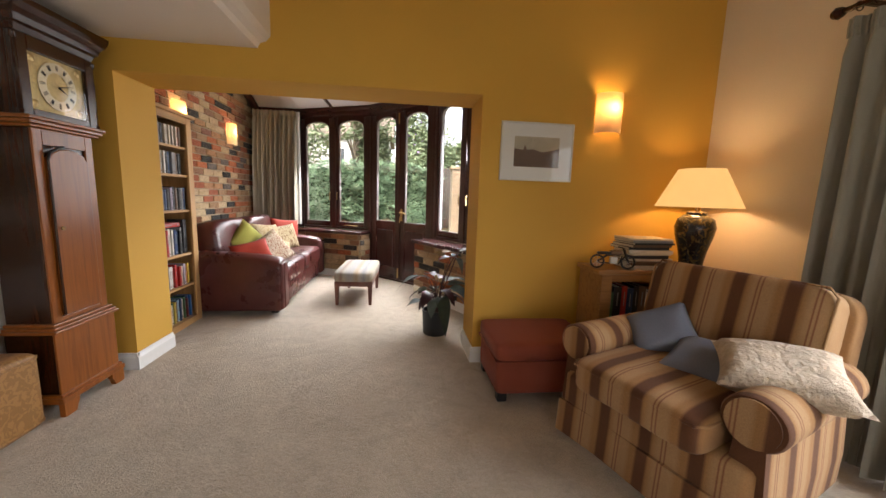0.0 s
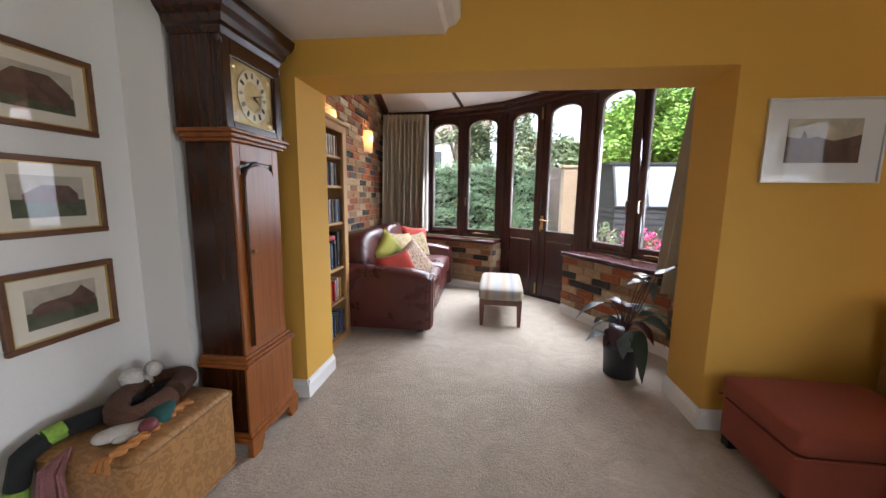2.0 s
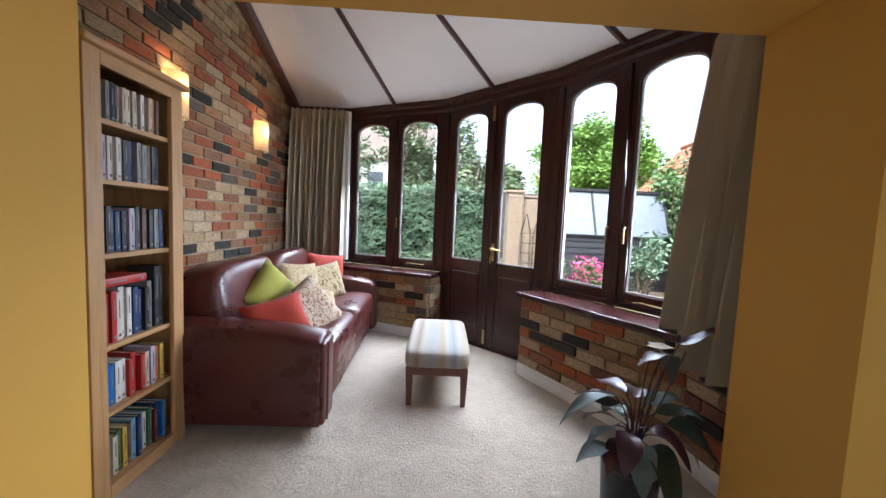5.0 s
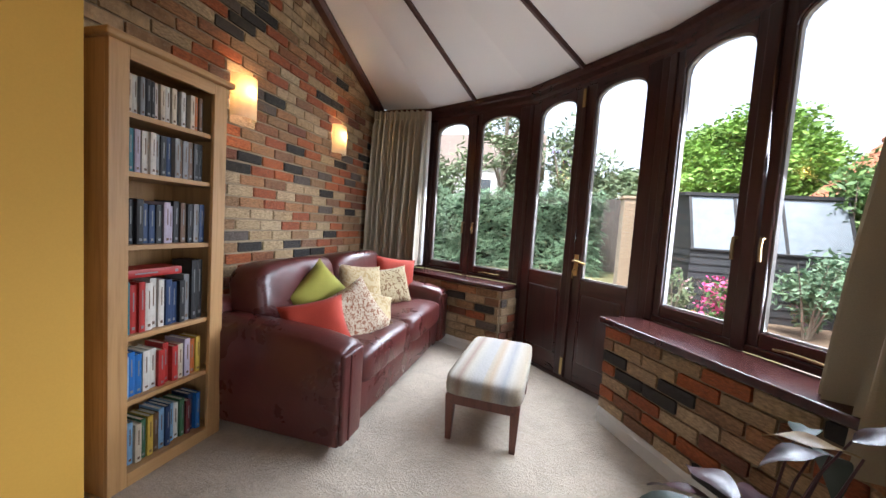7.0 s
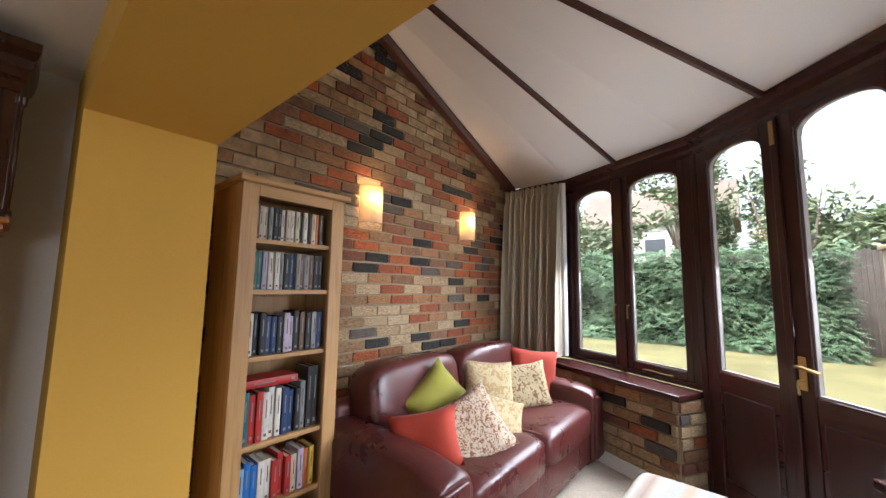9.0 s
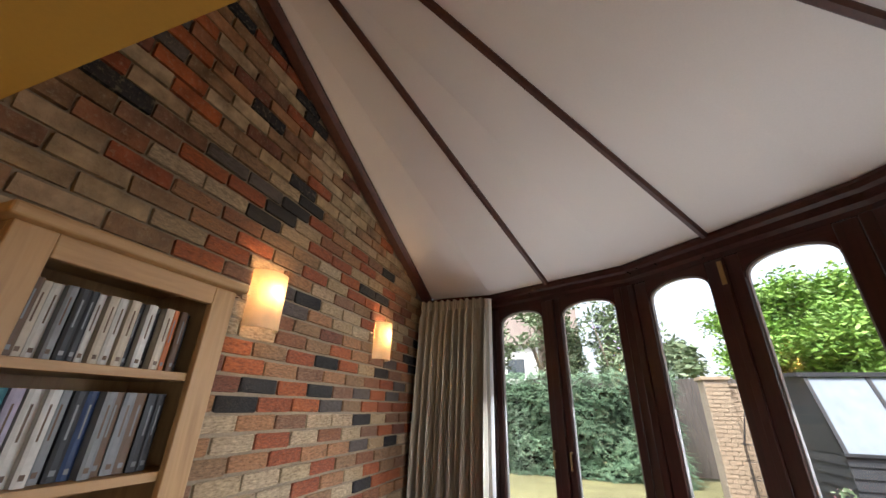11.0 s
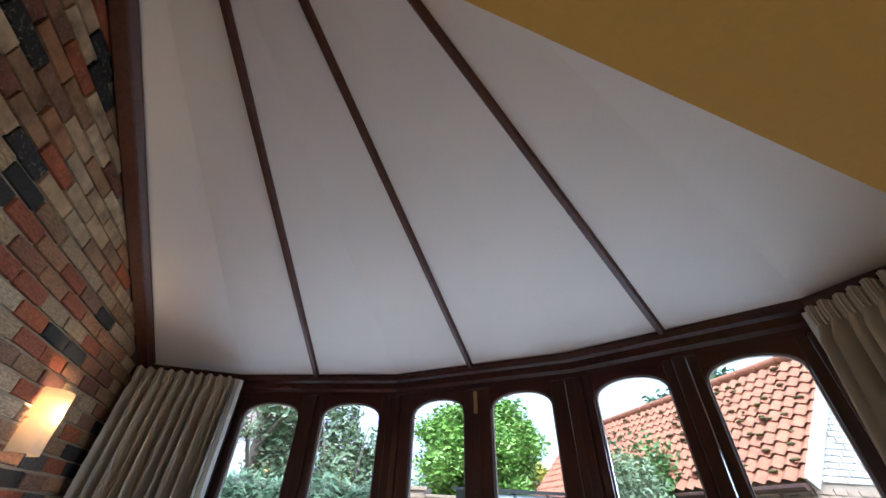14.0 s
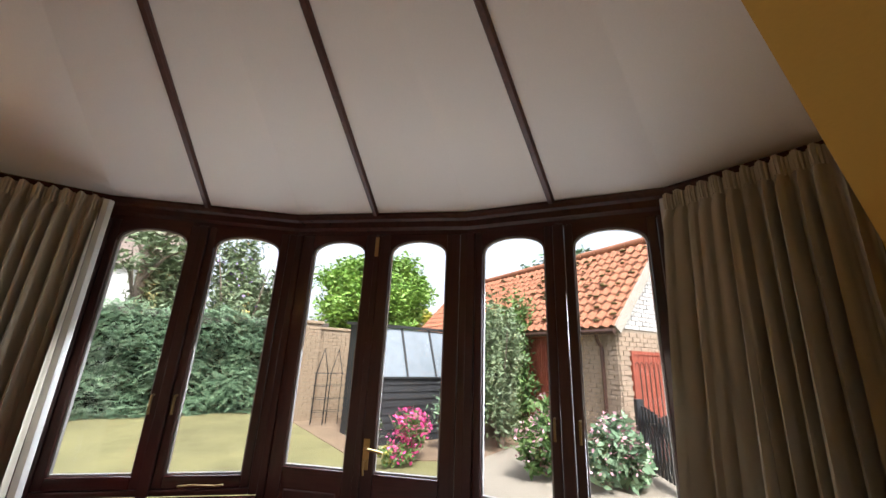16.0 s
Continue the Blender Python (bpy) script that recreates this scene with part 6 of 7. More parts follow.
rnd = random.Random(4)
hedge = thing("hedge", pose(-1.2, 15.7, G) @ Matrix.Diagonal((1, 1, 1.16, 1)), "tall dense conifer hedge along the lawn", "hedge", kind="stuff")
bm = bmesh.new()
sprays(bm, -9, 0.95, 13.9, 15.6, G, 2.25, 9000, rnd)
bmesh.ops.translate(bm, verts=bm.verts, vec=(1.5, -14.5, -G))
part("sprays", bm, F_HEDGE, hedge)
# dark block inside the sprays; its colour stands for the hedge's inner shade
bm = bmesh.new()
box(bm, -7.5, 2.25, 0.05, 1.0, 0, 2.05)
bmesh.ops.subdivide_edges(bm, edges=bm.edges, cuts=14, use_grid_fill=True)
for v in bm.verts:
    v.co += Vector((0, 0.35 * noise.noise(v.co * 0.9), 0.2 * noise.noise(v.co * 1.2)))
part("shade_core", bm, surface("hedge_inside_shade_colour", (0.02, 0.035, 0.016), 1.0, 3, 25, 0.4, 0.9, depth=0.05), hedge)

# close-boarded fence behind the hedge
fence = thing("fence", pose(-3, 16.7, G) @ Matrix.Diagonal((1, 1, 1.18, 1)), "weathered close-boarded garden fence", "fence")
for i in range(58):
    part("board", boxes((i * 0.11, i * 0.11 + 0.105, 0.008 * (i % 2), 0.02 + 0.008 * (i % 2), 0.05, 2.32 + 0.015 * math.sin(i * 2.1))), M["fence"], fence)
part("rail", boxes((0, 6.38, 0.03, 0.08, 0.4, 0.48), (0, 6.38, 0.03, 0.08, 1.8, 1.88)), M["fence"], fence)


def course_wall(parent, p0, p1, z0, z1, bl, bh, material, proud=0.006, joint=0.012, half=False, name="brick", keep=None):
    """Bricks laid along a plan line, their faces proud of it on its right-hand side."""
    a, b = Vector((*p0, 0)), Vector((*p1, 0))
    d = (b - a).normalized()
    L = (b - a).length
    n = Vector((d.y, -d.x, 0))
    ang = math.atan2(d.y, d.x)
    made = 0
    rows = int((z1 - z0) / bh)
    for r in range(rows):
        z = z0 + r * bh + joint / 2
        x = -bl / 2 if r % 2 else 0.0
        x += 0.02 * math.sin(r * 7.3)
        while x < L - 0.03:
            u0, u1 = max(0.0, x) + joint / 2, min(L, x + bl) - joint / 2
            if u1 - u0 > 0.03 and (keep is None or keep((u0 + u1) / 2, z + bh / 2)):
                key = 0 if u1 - u0 > bl * 0.8 else 1
                ob = bpy.data.objects.new(name, random.choice(BRICKS))
                scene.collection.objects.link(ob)
                ob.parent = parent
                c = a + d * ((u0 + u1) / 2) + n * (proud + random.uniform(-0.002, 0.004))
                ob.matrix_basis = parent.matrix_world.inverted() @ (Matrix.Translation((c.x, c.y, z + (bh - joint) / 2)) @ Matrix.Rotation(ang, 4, "Z") @ Matrix.Rotation(random.uniform(-0.006, 0.006), 4, "Y")
                                  @ Matrix.Diagonal((u1 - u0, 0.03, bh - joint, 1)))
                if material is not None:
                    ob.material_slots[0].link = "OBJECT"
                    ob.material_slots[0].material = material
                made += 1
            x += bl
    return made


def brick_meshes(count, material):
    """Unit bricks with worn, uneven edges."""
    out = []
    rb = random.Random(21)
    for _ in range(count):
        bm = bmesh.new()
        box(bm, -0.5, 0.5, -0.5, 0.5, -0.5, 0.5)
        bmesh.ops.bevel(bm, geom=list(bm.edges), offset=0.05, segments=1, affect="EDGES")
        for v in bm.verts:
            v.co += Vector((rb.uniform(-0.012, 0.012), rb.uniform(-0.06, 0.06), rb.uniform(-0.05, 0.05)))
        out.append(to_mesh("brick", bm, material))
    return out


BRICKS = brick_meshes(8, M["brick"])

# garden wall with a pier
gw = solid("wall_garden", boxes((1.9, 9.5, 13.35, 13.6, G, 2.12)), M["old_mortar"], "buff brick garden wall with coping", "garden wall", "structure")
pier = thing("brick_pier", pose(1.7, 13.4, G), "buff brick pier at the end of the garden wall", "pier")
part("shaft", boxes((-0.24, 0.24, -0.24, 0.24, 0, 2.45), bevel=0.01), M["old_mortar"], pier)
part("cap", boxes((-0.29, 0.29, -0.29, 0.29, 2.45, 2.53), bevel=0.015), M["stone"], pier)
random.seed(3)
course_wall(pier, (1.46, 13.16), (1.94, 13.16), G, 2.24, 0.235, 0.085, M["stone"])
course_wall(gw, (1.95, 13.35), (4.85, 13.35), G, 2.1, 0.26, 0.095, M["stone"])
part("coping", boxes((1.95, 9.5, 13.30, 13.65, 2.12, 2.19), bevel=0.012), M["stone"], gw)

# black boarded cold house with slanted glazing
shed = thing("garden_shed", pose(2.08, 9.95, G) @ Matrix.Diagonal((1, 1, 1.05, 1)), "black boarded shed with slanted glazed front", "shed")
W, DP = 2.55, 1.5
for i in range(9):
    z = i * 0.135
    bm = bmesh.new()
    loft(bm, [[(x, -0.012, z), (x, 0.012, z + 0.14), (x, 0.03, z + 0.14), (x, 0.03, z)] for x in (0, W)])
    part("board", bm, M["black_board"], shed)
    bm = bmesh.new()
    loft(bm, [[(-0.012, y, z), (0.012, y, z + 0.14), (0.03, y, z + 0.14), (0.03, y, z)] for y in (0.03, DP)])
    part("board", bm, M["black_board"], shed)
bm = bmesh.new()
loft(bm, [[(x, 0.0, 1.21), (x, 0.42, 2.2), (x, DP, 2.28), (x, DP, 1.21)] for x in (0.0, 0.03)])
part("gable", bm, M["black_board"], shed)
part("back", boxes((0, W, DP - 0.03, DP, 0, 2.25), (W - 0.03, W, 0.03, DP, 0, 1.21)), M["black_board"], shed)
bm = bmesh.new()
loft(bm, [[(x, 0.36, 2.20), (x, 0.36, 2.26), (x, DP + 0.1, 2.34), (x, DP + 0.1, 2.28)] for x in (-0.08, W + 0.08)])
part("roof", bm, M["black_board"], shed, "black felted roof")
for x in (0.0, 0.75, 1.5, W - 0.05):
    bm = bmesh.new()
    loft(bm, [[(x, -0.01, 1.2), (x + 0.05, -0.01, 1.2), (x + 0.05, 0.03, 1.2), (x, 0.03, 1.2)], [(x, 0.39, 2.2), (x + 0.05, 0.39, 2.2), (x + 0.05, 0.43, 2.2), (x, 0.43, 2.2)]])
    part("glazing_bar", bm, M["black_board"], shed)
part("sill", boxes((-0.03, W + 0.03, -0.05, 0.03, 1.19, 1.23), bevel=0.005), M["black_board"], shed)
# pale blue-grey puts the sky's reflection into the panes' colour
M["shed_glass"] = surface("shed_glass_sky_in_colour", (0.20, 0.23, 0.26), 0.12, 1.2, 8, 0.2, 0.03)
for a, b in ((0.05, 0.75), (0.80, 1.5), (1.55, W - 0.05)):
    bm = bmesh.new()
    loft(bm, [[(a, 0.01, 1.22), (b, 0.01, 1.22), (b, 0.018, 1.22), (a, 0.018, 1.22)], [(a, 0.41, 2.19), (b, 0.41, 2.19), (b, 0.418, 2.19), (a, 0.418, 2.19)]])
    part("pane", bm, M["shed_glass"], shed, "glass pane with pale sky reflection in its colour")

# wire obelisks
for k, x in enumerate((1.92, 2.3)):
    ob = thing("plant_obelisk", pose(x, 12.6, G), "rusty wire plant obelisk against the wall", "plant support", "wire obelisks")
    for q in range(4):
        a = q * math.pi / 2 + 0.4
        bm = bmesh.new()
        tube(bm, [(0.2 * math.cos(a), 0.2 * math.sin(a), 0), (0.2 * math.cos(a), 0.2 * math.sin(a), 1.2), (0, 0, 1.8)], 0.009, 5)
        part("leg", bm, M["black"], ob)
    for z in (0.3, 0.6, 0.9, 1.2):
        bm = bmesh.new()
        tube(bm, [(0.2 * math.cos(2 * math.pi * i / 12), 0.2 * math.sin(2 * math.pi * i / 12), z) for i in range(13)], 0.006, 4)
        part("hoop", bm, M["black"], ob)


def shrub(name, x, y, sx, sy, h, mat, label, count, size, seed, lobes=7, flowers=None, fcount=0, fsize=0.03, base=G, stems=True, lengthy=1.6):
    rr = random.Random(seed)
    t = thing(name, pose(x, y, base), label, "shrub")
    if stems:
        bm = bmesh.new()
        for i in range(6):
            a = rr.uniform(0, 6.28)
            tube(bm, [(0.04 * math.cos(a), 0.04 * math.sin(a), 0), (sx * 0.3 * math.cos(a), sy * 0.3 * math.sin(a), h * 0.45), (sx * 0.55 * math.cos(a), sy * 0.55 * math.sin(a), h * 0.8)], 0.015 * h, 5, 0.004)
        part("stems", bm, M["bark"], t)
    bm, fm = bmesh.new(), bmesh.new()
    for i in range(lobes):
        a = rr.uniform(0, 6.28)
        r = rr.uniform(0.1, 0.62)
        z = h * rr.uniform(0.16, 0.80)
        c = (sx * r * math.cos(a), sy * r * math.sin(a), z)
        k = rr.uniform(0.36, 0.55)
        leaves(bm, c, (sx * k, sy * k, min(h * 0.30, z)), count // lobes, size, rr, 0.35, lengthy=lengthy)
        if flowers:
            leaves(fm, (c[0], c[1], c[2] + h * 0.06), (sx * k * 1.05, sy * k * 1.05, h * 0.27), fcount // lobes, fsize, rr, 0.8, lengthy=0.9)
    part("foliage", bm, mat, t)
    if flowers:
        part("flowers", fm, flowers, t)
    else:
        fm.free()
    return t


shrub("rose_bush", 2.25, 8.75, 0.8, 0.5, 0.95, F_DARK, "rose bush covered in magenta flowers", 900, 0.03, 1, 7, F_PINK, 700, 0.036)
shrub("yellow_flowers", 1.72, 8.65, 0.22, 0.2, 0.35, F_DARK, "low clump of bright yellow flowers", 220, 0.022, 2, 5, F_YEL, 160, 0.022, stems=False)
shrub("anemone_bush", 3.75, 7.0, 0.75, 0.6, 1.4, F_DARK, "leafy bush with pale pink flowers", 2000, 0.045, 3, 9, F_PALE, 700, 0.032, stems=False)
shrub("anemone_bush", 4.2, 6.2, 0.8, 0.6, 1.3, F_HEDGE, "leafy bush with pale pink flowers", 2400, 0.055, 4, 9, F_PALE, 520, 0.032, stems=False)
shrub("green_shrub", 3.35, 8.85, 0.85, 0.6, 1.5, F_HEDGE, "rounded dark green garden shrub", 1600, 0.035, 5, 8)
shrub("grey_shrub", 1.72, 9.45, 0.35, 0.35, 0.9, F_GREY, "airy grey-green garden shrub with pale flowers", 420, 0.03, 6, 6, F_PALE, 60, 0.02)
shrub("climbing_shrub", 5.3, 9.5, 1.25, 0.95, 3.5, F_DARK, "tall climbing shrub smothering the barn wall", 9000, 0.045, 7, 20)
shrub("climbing_shrub", 4.4, 8.75, 0.8, 0.7, 3.15, F_GREY, "loose climbing shrub on a trellis", 5200, 0.035, 8, 14)
shrub("climbing_shrub", 4.9, 10.6, 0.95, 0.9, 3.3, F_DARK, "tall climbing shrub beside the shed", 5200, 0.045, 14, 16)
shrub("buddleia", 0.5, 17.8, 1.9, 1.0, 6.3, F_GREY, "tall buddleia with lilac flowers behind the hedge", 8200, 0.065, 9, 14, F_LILAC, 260, 0.06, lengthy=2.2)
shrub("buddleia", -2.0, 18.4, 1.9, 1.0, 6.0, F_GREY, "tall airy shrub behind the hedge", 5600, 0.065, 10, 12, lengthy=2.2)
shrub("buddleia", -5.4, 18.2, 2.0, 1.0, 5.6, F_GREY, "tall airy shrub behind the hedge", 3600, 0.07, 12, 10, lengthy=2.2)
shrub("vine", 7.05, 6.36, 0.28, 0.2, 2.2, F_LIGHT, "bright green vine beside the barn door", 1300, 0.05, 11, 8)


def tree(name, x, y, h, r, mat, label, count, size, seed, trunk=0.25, lobes=30, low=0.26):
    rr = random.Random(seed)
    t = thing(name, pose(x, y, G), label, "tree")
    bm = bmesh.new()
    tube(bm, [(0, 0, 0), (0.05, 0.02, h * 0.3), (0.0, 0.1, h * 0.6), (0.05, 0, h * 0.85)], trunk, 10, trunk * 0.25)
    part("trunk", bm, M["bark"], t)
    crown = bmesh.new()
    for i in range(lobes):
        a = rr.uniform(0, 6.28)
        z = h * rr.uniform(low, 0.92)
        k = math.sqrt(max(0.05, 1 - ((z / h - 0.55) / 0.5) ** 2))
        q = r * k * rr.uniform(0.25, 0.85)
        c = Vector((q * math.cos(a), q * math.sin(a), z))
        lb = bmesh.new()
        tube(lb, [(0, 0, max(h * 0.2, z - r * 0.6)), tuple(c * 0.55 + Vector((0, 0, z * 0.4))), tuple(c)], trunk * 0.28, 5, 0.02)
        if i % 3 == 0:
            part("limb", lb, M["bark"], t)
        else:
            lb.free()
        leaves(crown, c, (r * 0.36, r * 0.36, r * 0.27), count // lobes, size, rr, 0.3, 0.3)
    part("crown", crown, mat, t)
    return t


tree("tree", 10.6, 28.0, 8.6, 4.7, F_LIGHT, "broad bright green tree beyond the garden wall", 52000, 0.10, 31, lobes=60)
tree("tree", 15.0, 29.0, 5.6, 3.0, F_YEL, "small yellowing tree beyond the wall", 2600, 0.16, 32)
tree("tree", 12.0, 33.0, 5.5, 3.2, F_GREY, "grey-green tree in the distance", 2600, 0.18, 33)
tree("tree", 3.5, 30.0, 6.0, 3.0, F_GREY, "pale green tree in the distance", 3000, 0.18, 34)
tree("pine_tree", 19.0, 17.0, 9.2, 3.0, F_HEDGE, "dark pine tree behind the barn", 2600, 0.18, 35, low=0.55)
tree("pine_tree", 22.0, 11.5, 9.0, 3.2, F_HEDGE, "dark pine tree behind the barn", 2600, 0.18, 36, low=0.55)
tree("birch_tree", -2.5, 18.0, 7.5, 1.8, F_GREY, "pale-trunked tree behind the hedge", 2200, 0.07, 37, 0.24, low=0.5)

# white house beyond the hedge
house = thing("far_house", pose(-9.2, 27.0, G), "white rendered house with brick chimney beyond hedge", "house")
part("wall", boxes((0, 8, 0, 6, 0, 5.6)), M["render_wall"], house)
bm = bmesh.new()
loft(bm, [[(x, -0.3, 5.5), (x, 3, 8.4), (x, 6.3, 5.5)] for x in (-0.3, 8.3)])
roof = part("roof", bm, M["roof_far"], house, "brown tiled roof")
part("chimney", boxes((6.6, 7.4, 2.6, 3.4, 7.5, 9.3), bevel=0.03), M["barn_brick"], roof, "brick chimney stack")
for x in (1.2, 3.8, 6.2):
    for z in (1.0, 3.4):
        wn_ = part("window", boxes((x - 0.06, x, -0.06, 0.02, z, z + 1.3), (x + 1.1, x + 1.16, -0.06, 0.02, z, z + 1.3), (x, x + 1.1, -0.06, 0.02, z + 1.24, z + 1.3), (x, x + 1.1, -0.06, 0.02, z, z + 0.06)), M["skirting"], house)
        part("pane", boxes((x, x + 1.1, -0.02, -0.005, z + 0.06, z + 1.24)), M["far_glass"], wn_)

# barn with pantile roof: local x along the front towards its far end, local y into it
bw = Vector((0.13, 0.991, 0)).normalized()
bg = Vector((0.991, -0.13, 0)).normalized()
BM = Matrix(((bw.x, bg.x, 0, 5.5), (bw.y, bg.y, 0, 6.7), (0, 0, 1, G), (0, 0, 0, 1)))
barn = thing("barn", BM, "old brick barn with orange pantile roof", "barn")
BL, BD, BE, BR = 9.0, 3.6, 2.55, 4.55
bm = bmesh.new()
loft(bm, [[(x, 0, 0), (x, 0, BE), (x, BD / 2, BR), (x, BD, BE), (x, BD, 0)] for x in (0, BL)])
barn_wall = part("wall", bm, M["old_mortar"], barn, "pale old brick wall")
sl = math.hypot(BD / 2 + 0.15, BR - BE)
slope = math.atan2(BR - BE, BD / 2)
bm = bmesh.new()
cols = [(math.sin(2 * math.pi * i / 8) * 0.028 + 0.02) for i in range(8)]
nx = 39
tile_w = 0.235
rows = 11
for r in range(rows):
    s0, s1 = r * sl / rows, (r + 1) * sl / rows + 0.03
    va, vb = [], []
    for i in range(nx * 8 + 1):
        x = -0.12 + i * tile_w / 8
        hgt = 0.03 * math.sin(2 * math.pi * (i % 8) / 8)
        for lst, ss, lift in ((va, s0, 0.065), (vb, s1, 0.03)):
            y = -0.15 + ss * math.cos(slope)
            z = BE - 0.15 * math.tan(slope) + ss * math.sin(slope)
            lst.append(bm.verts.new((x, y - math.sin(slope) * (hgt + lift), z + math.cos(slope) * (hgt + lift))))
    for i in range(nx * 8):
        bm.faces.new((va[i], va[i + 1], vb[i + 1], vb[i]))
roof = part("roof", bm, M["pantile"], barn, "mossy orange clay pantile roof", 60)
bm = bmesh.new()
loft(bm, [[(x, BD / 2, BR + 0.02), (x, BD + 0.2, BE - 0.2), (x, BD + 0.2, BE - 0.1), (x, BD / 2, BR + 0.1)] for x in (-0.12, BL)])
part("far_slope", bm, M["pantile"], roof)
bm = bmesh.new()
for i in range(20):
    tube(bm, [(-0.13 + i * 0.46, BD / 2, BR + 0.05), (-0.13 + i * 0.46 + 0.45, BD / 2, BR + 0.06)], 0.10, 10, 0.09)
part("ridge_tiles", bm, M["pantile"], roof, "", 60)
rr = random.Random(77)
bm = bmesh.new()
for i in range(130):
    x, ss = rr.uniform(0, 6.5), rr.uniform(0.1, sl - 0.1)
    y = -0.15 + ss * math.cos(slope) - 0.05
    z = BE - 0.15 * math.tan(slope) + ss * math.sin(slope) + 0.06
    puff(bm, (x, y, z), (rr.uniform(0.03, 0.10), rr.uniform(0.03, 0.07), 0.03), 1, 1, 7, 4)
part("moss", bm, M["moss"], roof, "brown-green moss cushions", True)
bm = bmesh.new()
for s0, s1 in (((-0.15, BE - 0.17), (BD / 2, BR)), ((BD + 0.15, BE - 0.17), (BD / 2, BR))):
    a, b = Vector((0, *s0)), Vector((0, *s1))
    d = (b - a).normalized()
    nn = Vector((0, -d.z, d.y)) * (1 if d.y > 0 else -1)
    loft(bm, [[p + Vector((x, 0, 0)) + nn * k for x, k in ((-0.14, -0.13), (-0.10, -0.13), (-0.10, 0.07), (-0.14, 0.07))] for p in (a, b)])
part("bargeboard", bm, M["barge"], roof, "grey weathered bargeboard")
bm = bmesh.new()
tube(bm, [(-0.1, -0.2, BE - 0.22), (5, -0.2, BE - 0.24)], 0.05, 8)
gut = part("gutter", bm, M["gutter"], barn, "brown plastic gutter", True)
bm = bmesh.new()
tube(bm, [(0.32, -0.2, BE - 0.24), (0.32, -0.16, BE - 0.4), (0.32, -0.06, BE - 0.5), (0.32, -0.06, 0.02)], 0.036, 8)
part("downpipe", bm, M["gutter"], barn, "brown plastic downpipe", True)


def plank_door(x0, x1, z1, side, label, arched=False):
    """A planked door in a frame, on the front (side 0) or the gable (side 1)."""
    mm = Matrix.Identity(4) if side == 0 else Matrix(((0, 1, 0, 0), (1, 0, 0, 0), (0, 0, 1, 0), (0, 0, 0, 1)))
    d = part("door", boxes((x0 - 0.07, x0, -0.05, 0.03, 0, z1 + 0.07), (x1, x1 + 0.07, -0.05, 0.03, 0, z1 + 0.07), (x0, x1, -0.05, 0.03, z1, z1 + 0.07), m=mm), M["red_door"], barn, label)
    n = max(4, int((x1 - x0) / 0.14))
    for i in range(n):
        a, b = x0 + (x1 - x0) * i / n, x0 + (x1 - x0) * (i + 1) / n
        part("plank", boxes((a + 0.004, b - 0.004, -0.035, 0.0, 0.03, z1 - 0.005), m=mm), M["red_door"], d)
        if arched:
            bm = bmesh.new()
            c = (a + b) / 2
            tube(bm, [mm @ Vector(p) for p in ((a + 0.01, -0.037, 0.1), (a + 0.01, -0.037, z1 - 0.3), (a + 0.03, -0.037, z1 - 0.18), (c, -0.037, z1 - 0.13), (b - 0.03, -0.037, z1 - 0.18), (b - 0.01, -0.037, z1 - 0.3), (b - 0.01, -0.037, 0.1))], 0.008, 4)
            part("arched_bead", bm, M["gutter"], d)
    return d


plank_door(1.45, 2.45, 2.22, 0, "closed red-brown plank door")
plank_door(0.40, 1.45, 1.92, 1, "closed red-brown arched plank door", True)

# dark picket gate
gate = thing("picket_gate", pose(5.45, 6.35, G, 0, 0, -130), "dark stained wooden picket gate by the barn", "gate")
for i in range(11):
    x = 0.02 + i * 0.115
    h = 0.95 + 0.10 * abs(math.cos(math.pi * i / 10))
    bm = bmesh.new()
    loft(bm, [[(x + dx, dy, z) for dx, dy in ((0, -0.012), (0.06, -0.012), (0.06, 0.012), (0, 0.012))] for z in (0.08, h)])
    part("picket", bm, M["black_board"], gate)
part("rail", boxes((0, 1.24, 0.012, 0.05, 0.22, 0.31), bevel=0.004), M["black_board"], gate)
part("rail", boxes((0, 1.24, 0.012, 0.05, 0.76, 0.85), bevel=0.004), M["black_board"], gate)
bm = bmesh.new()
tube(bm, [(0.02, 0.03, 0.30), (0.62, 0.03, 0.78), (1.22, 0.03, 0.30)], 0.03, 6)
part("brace", bm, M["black_board"], gate)
for x in (-0.09, 1.33):
    part("post", boxes((x - 0.06, x + 0.06, -0.06, 0.06, 0, 1.15), bevel=0.01), M["black_board"], gate)

# telegraph pole and low far greenery
pole = thing("telegraph_pole", pose(17.5, 17.0, G), "wooden telegraph pole behind the barn", "telegraph pole")
bm = bmesh.new()
tube(bm, [(0, 0, 0), (0, 0, 6.6)], 0.12, 8, 0.09)
part("shaft", bm, M["fence"], pole)
part("crossarm", boxes((-0.5, 0.5, -0.05, 0.05, 6.2, 6.3)), M["fence"], pole)
far = thing("far_trees", pose(0, 60, G), "distant belt of hazy green trees", "woods", kind="stuff")
bm = bmesh.new()
rr = random.Random(9)
for i in range(46):
    a = rr.uniform(-0.2, 2.0)
    d = rr.uniform(55, 70)
    x, y = d * math.sin(a), d * math.cos(a)
    h = rr.uniform(2.0, 3.6)
    leaves(bm, (x, y - 60, h), (4.5, 4.5, h), 130, 0.5, rr, 0.3)
part("foliage", bm, F_GREY, far)

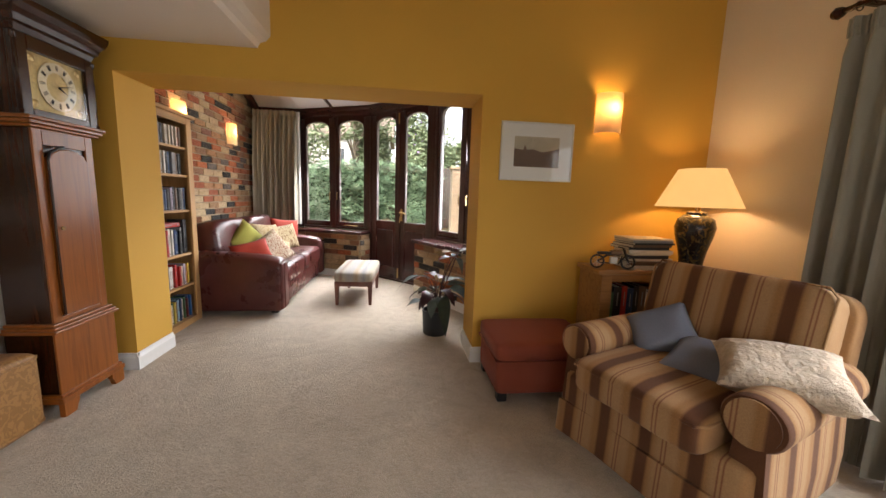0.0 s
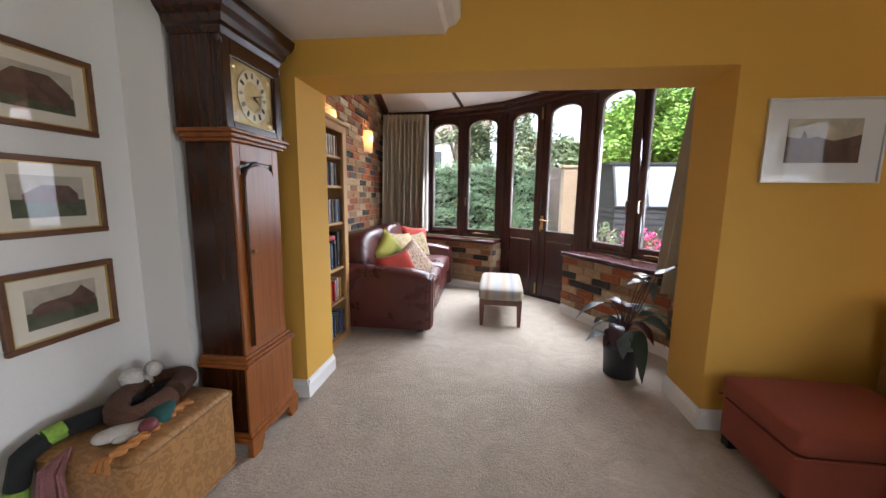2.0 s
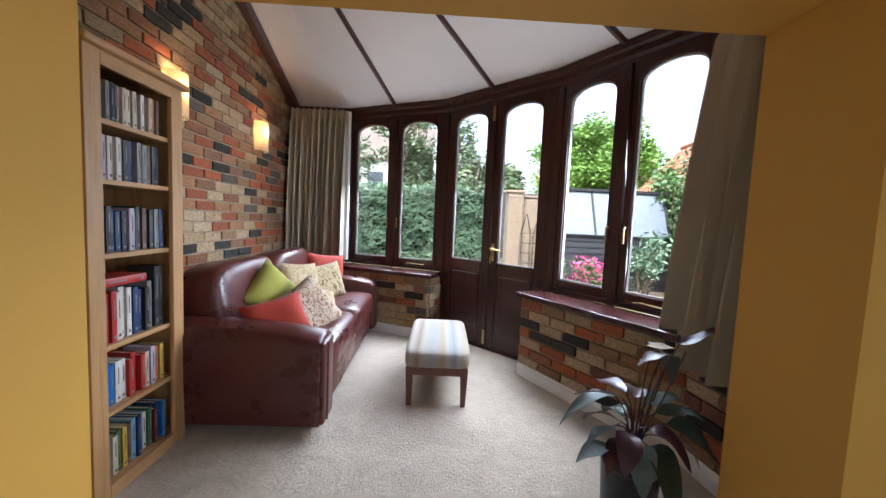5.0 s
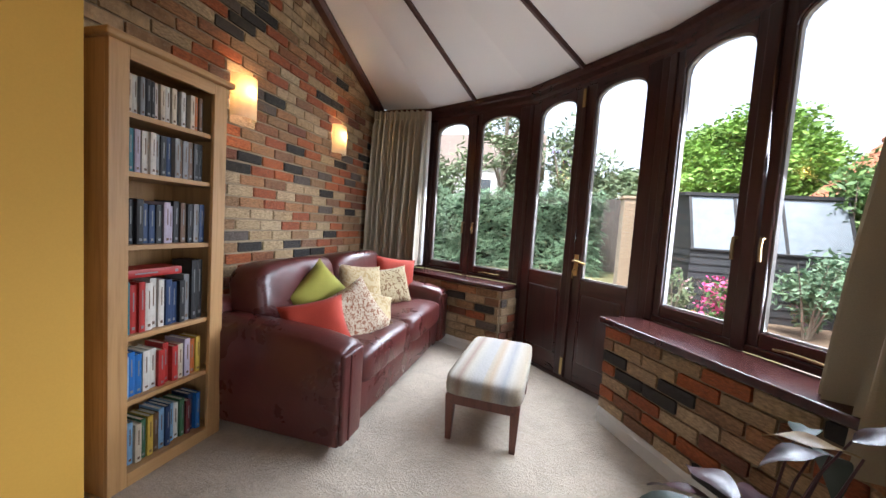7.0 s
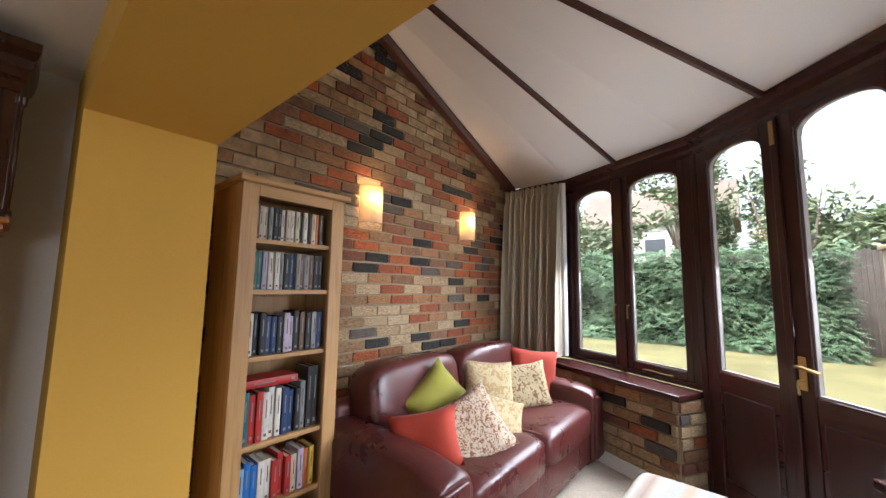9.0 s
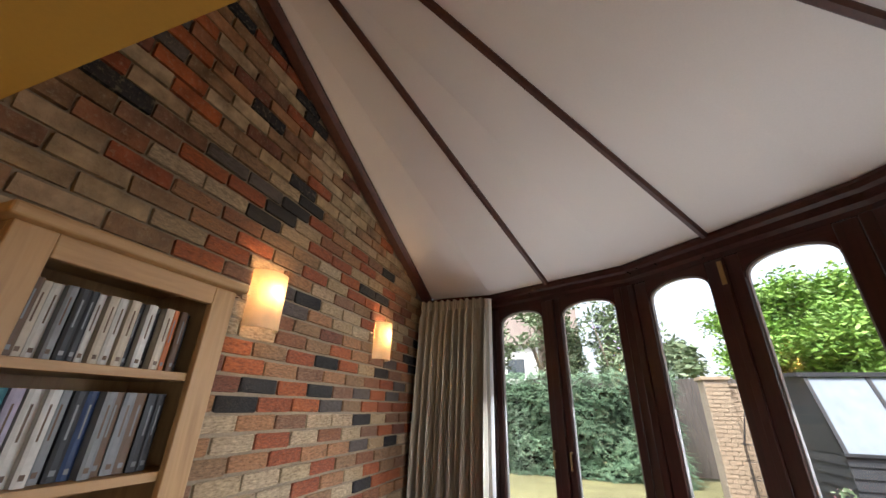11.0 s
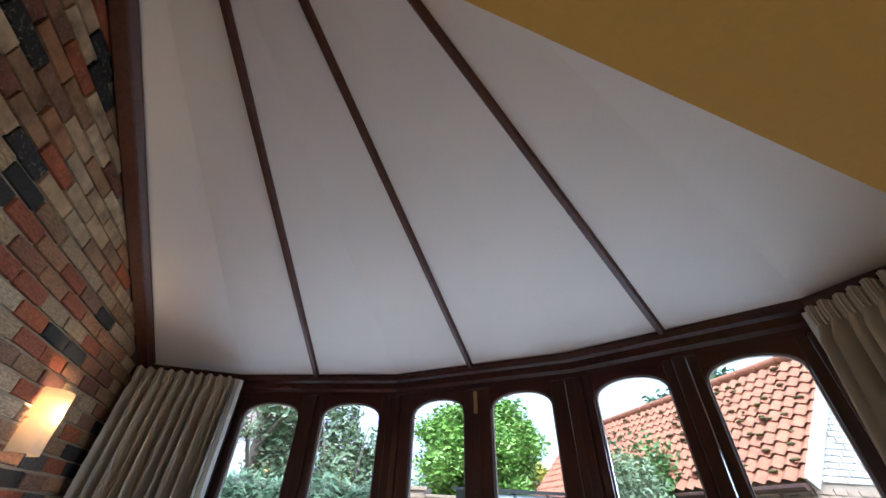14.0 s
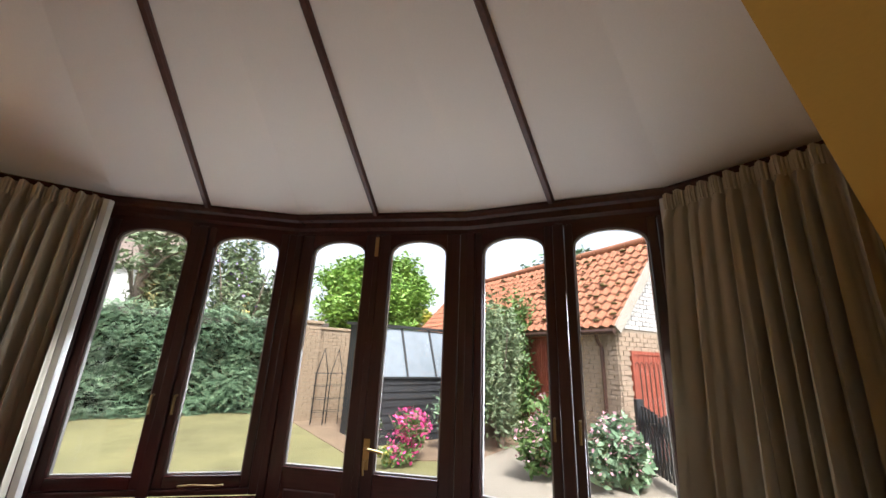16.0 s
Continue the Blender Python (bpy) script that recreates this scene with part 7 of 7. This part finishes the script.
# ---- laid bricks, indoors and out ----
M["brick_rest"] = M["brick"].copy()
nt_ = M["brick_rest"].node_tree
geo_ = nt_.nodes.new("ShaderNodeNewGeometry")
for lk in list(nt_.links):
    if lk.from_node.type == "OBJECT_INFO":
        nt_.links.new(geo_.outputs["Random Per Island"], lk.to_socket)
bpy.context.view_layer.update()
random.seed(17)
COURSE, PITCH = 0.0775, 0.228
near = lambda y, z: 0.80 < z < 2.62 and y > 0.6 and z < roof_z(y + WB) - 0.05
course_wall(wall_brick, (BX - 0.014, 6.16), (BX - 0.014, WB), 0.0, 3.7, PITCH, COURSE, None, 0.0, 0.013, keep=lambda u, z: near(6.16 - u - WB, z))
# bricks above, below and behind the bookcase, joined
bm = bmesh.new()
r = 0
while r * COURSE < 3.7:
    z = r * COURSE
    u = (-PITCH / 2 if r % 2 else 0.0) + 0.02 * math.sin(r * 7.3)
    while u < 6.16 - WB:
        u0, u1 = max(0.0, u) + 0.0065, min(6.16 - WB, u + PITCH) - 0.0065
        yy = 6.16 - (u0 + u1) / 2
        if u1 - u0 > 0.03 and not near(yy - WB, z + 0.0065 + COURSE / 2) and z + COURSE < roof_z(yy) + 0.02:
            o = random.uniform(-0.002, 0.004)
            v = box(bm, BX - 0.029 + o, BX + 0.001 + o, 6.16 - u1, 6.16 - u0, z + 0.0065, z + COURSE - 0.0065)
            for q in v:
                q.co += Vector((random.uniform(-0.002, 0.002), random.uniform(-0.003, 0.003), random.uniform(-0.003, 0.003)))
        u += PITCH
    r += 1
tagged(part("brickwork", bm, M["brick_rest"], wall_brick), kind="stuff")
for parent, runs in ((dwarf_right, ((D[4], D[5]), (D[3], D[4]), (V[3], D[3]))), (dwarf_left, ((D[2], V[2]), (D[1], D[2]), (D[0], D[1])))):
    for a, b in runs:
        course_wall(parent, a, b, 0.10, 0.645, PITCH, COURSE, None, 0.0, 0.013)
for a, b, z0, z1, mt in (((5.5 + bw.x * 1.25, 6.7 + bw.y * 1.25), (5.5, 6.7), G, BE + G - 0.1, "barn_brick"), ((5.5 + bw.x * 3.6, 6.7 + bw.y * 3.6), (5.5 + bw.x * 2.45, 6.7 + bw.y * 2.45), G, BE + G - 0.1, "barn_brick")):
    course_wall(barn_wall, a, b, z0, z1, 0.23, 0.09, M[mt])
g2 = lambda k: (5.5 + bg.x * k, 6.7 + bg.y * k)
gable_in = lambda u, z: z - G < BE + (BR - BE) * (1 - abs(u - BD / 2) / (BD / 2)) - 0.12 and not (0.31 < u < 1.54 and z - G < 2.0)
course_wall(barn_wall, g2(0.0), g2(3.0), G, 2.2, 0.23, 0.09, M["barn_brick"], keep=gable_in)
course_wall(barn_wall, g2(0.0), g2(3.6), 2.2, 4.35, 0.23, 0.09, M["white_brick"], keep=gable_in)
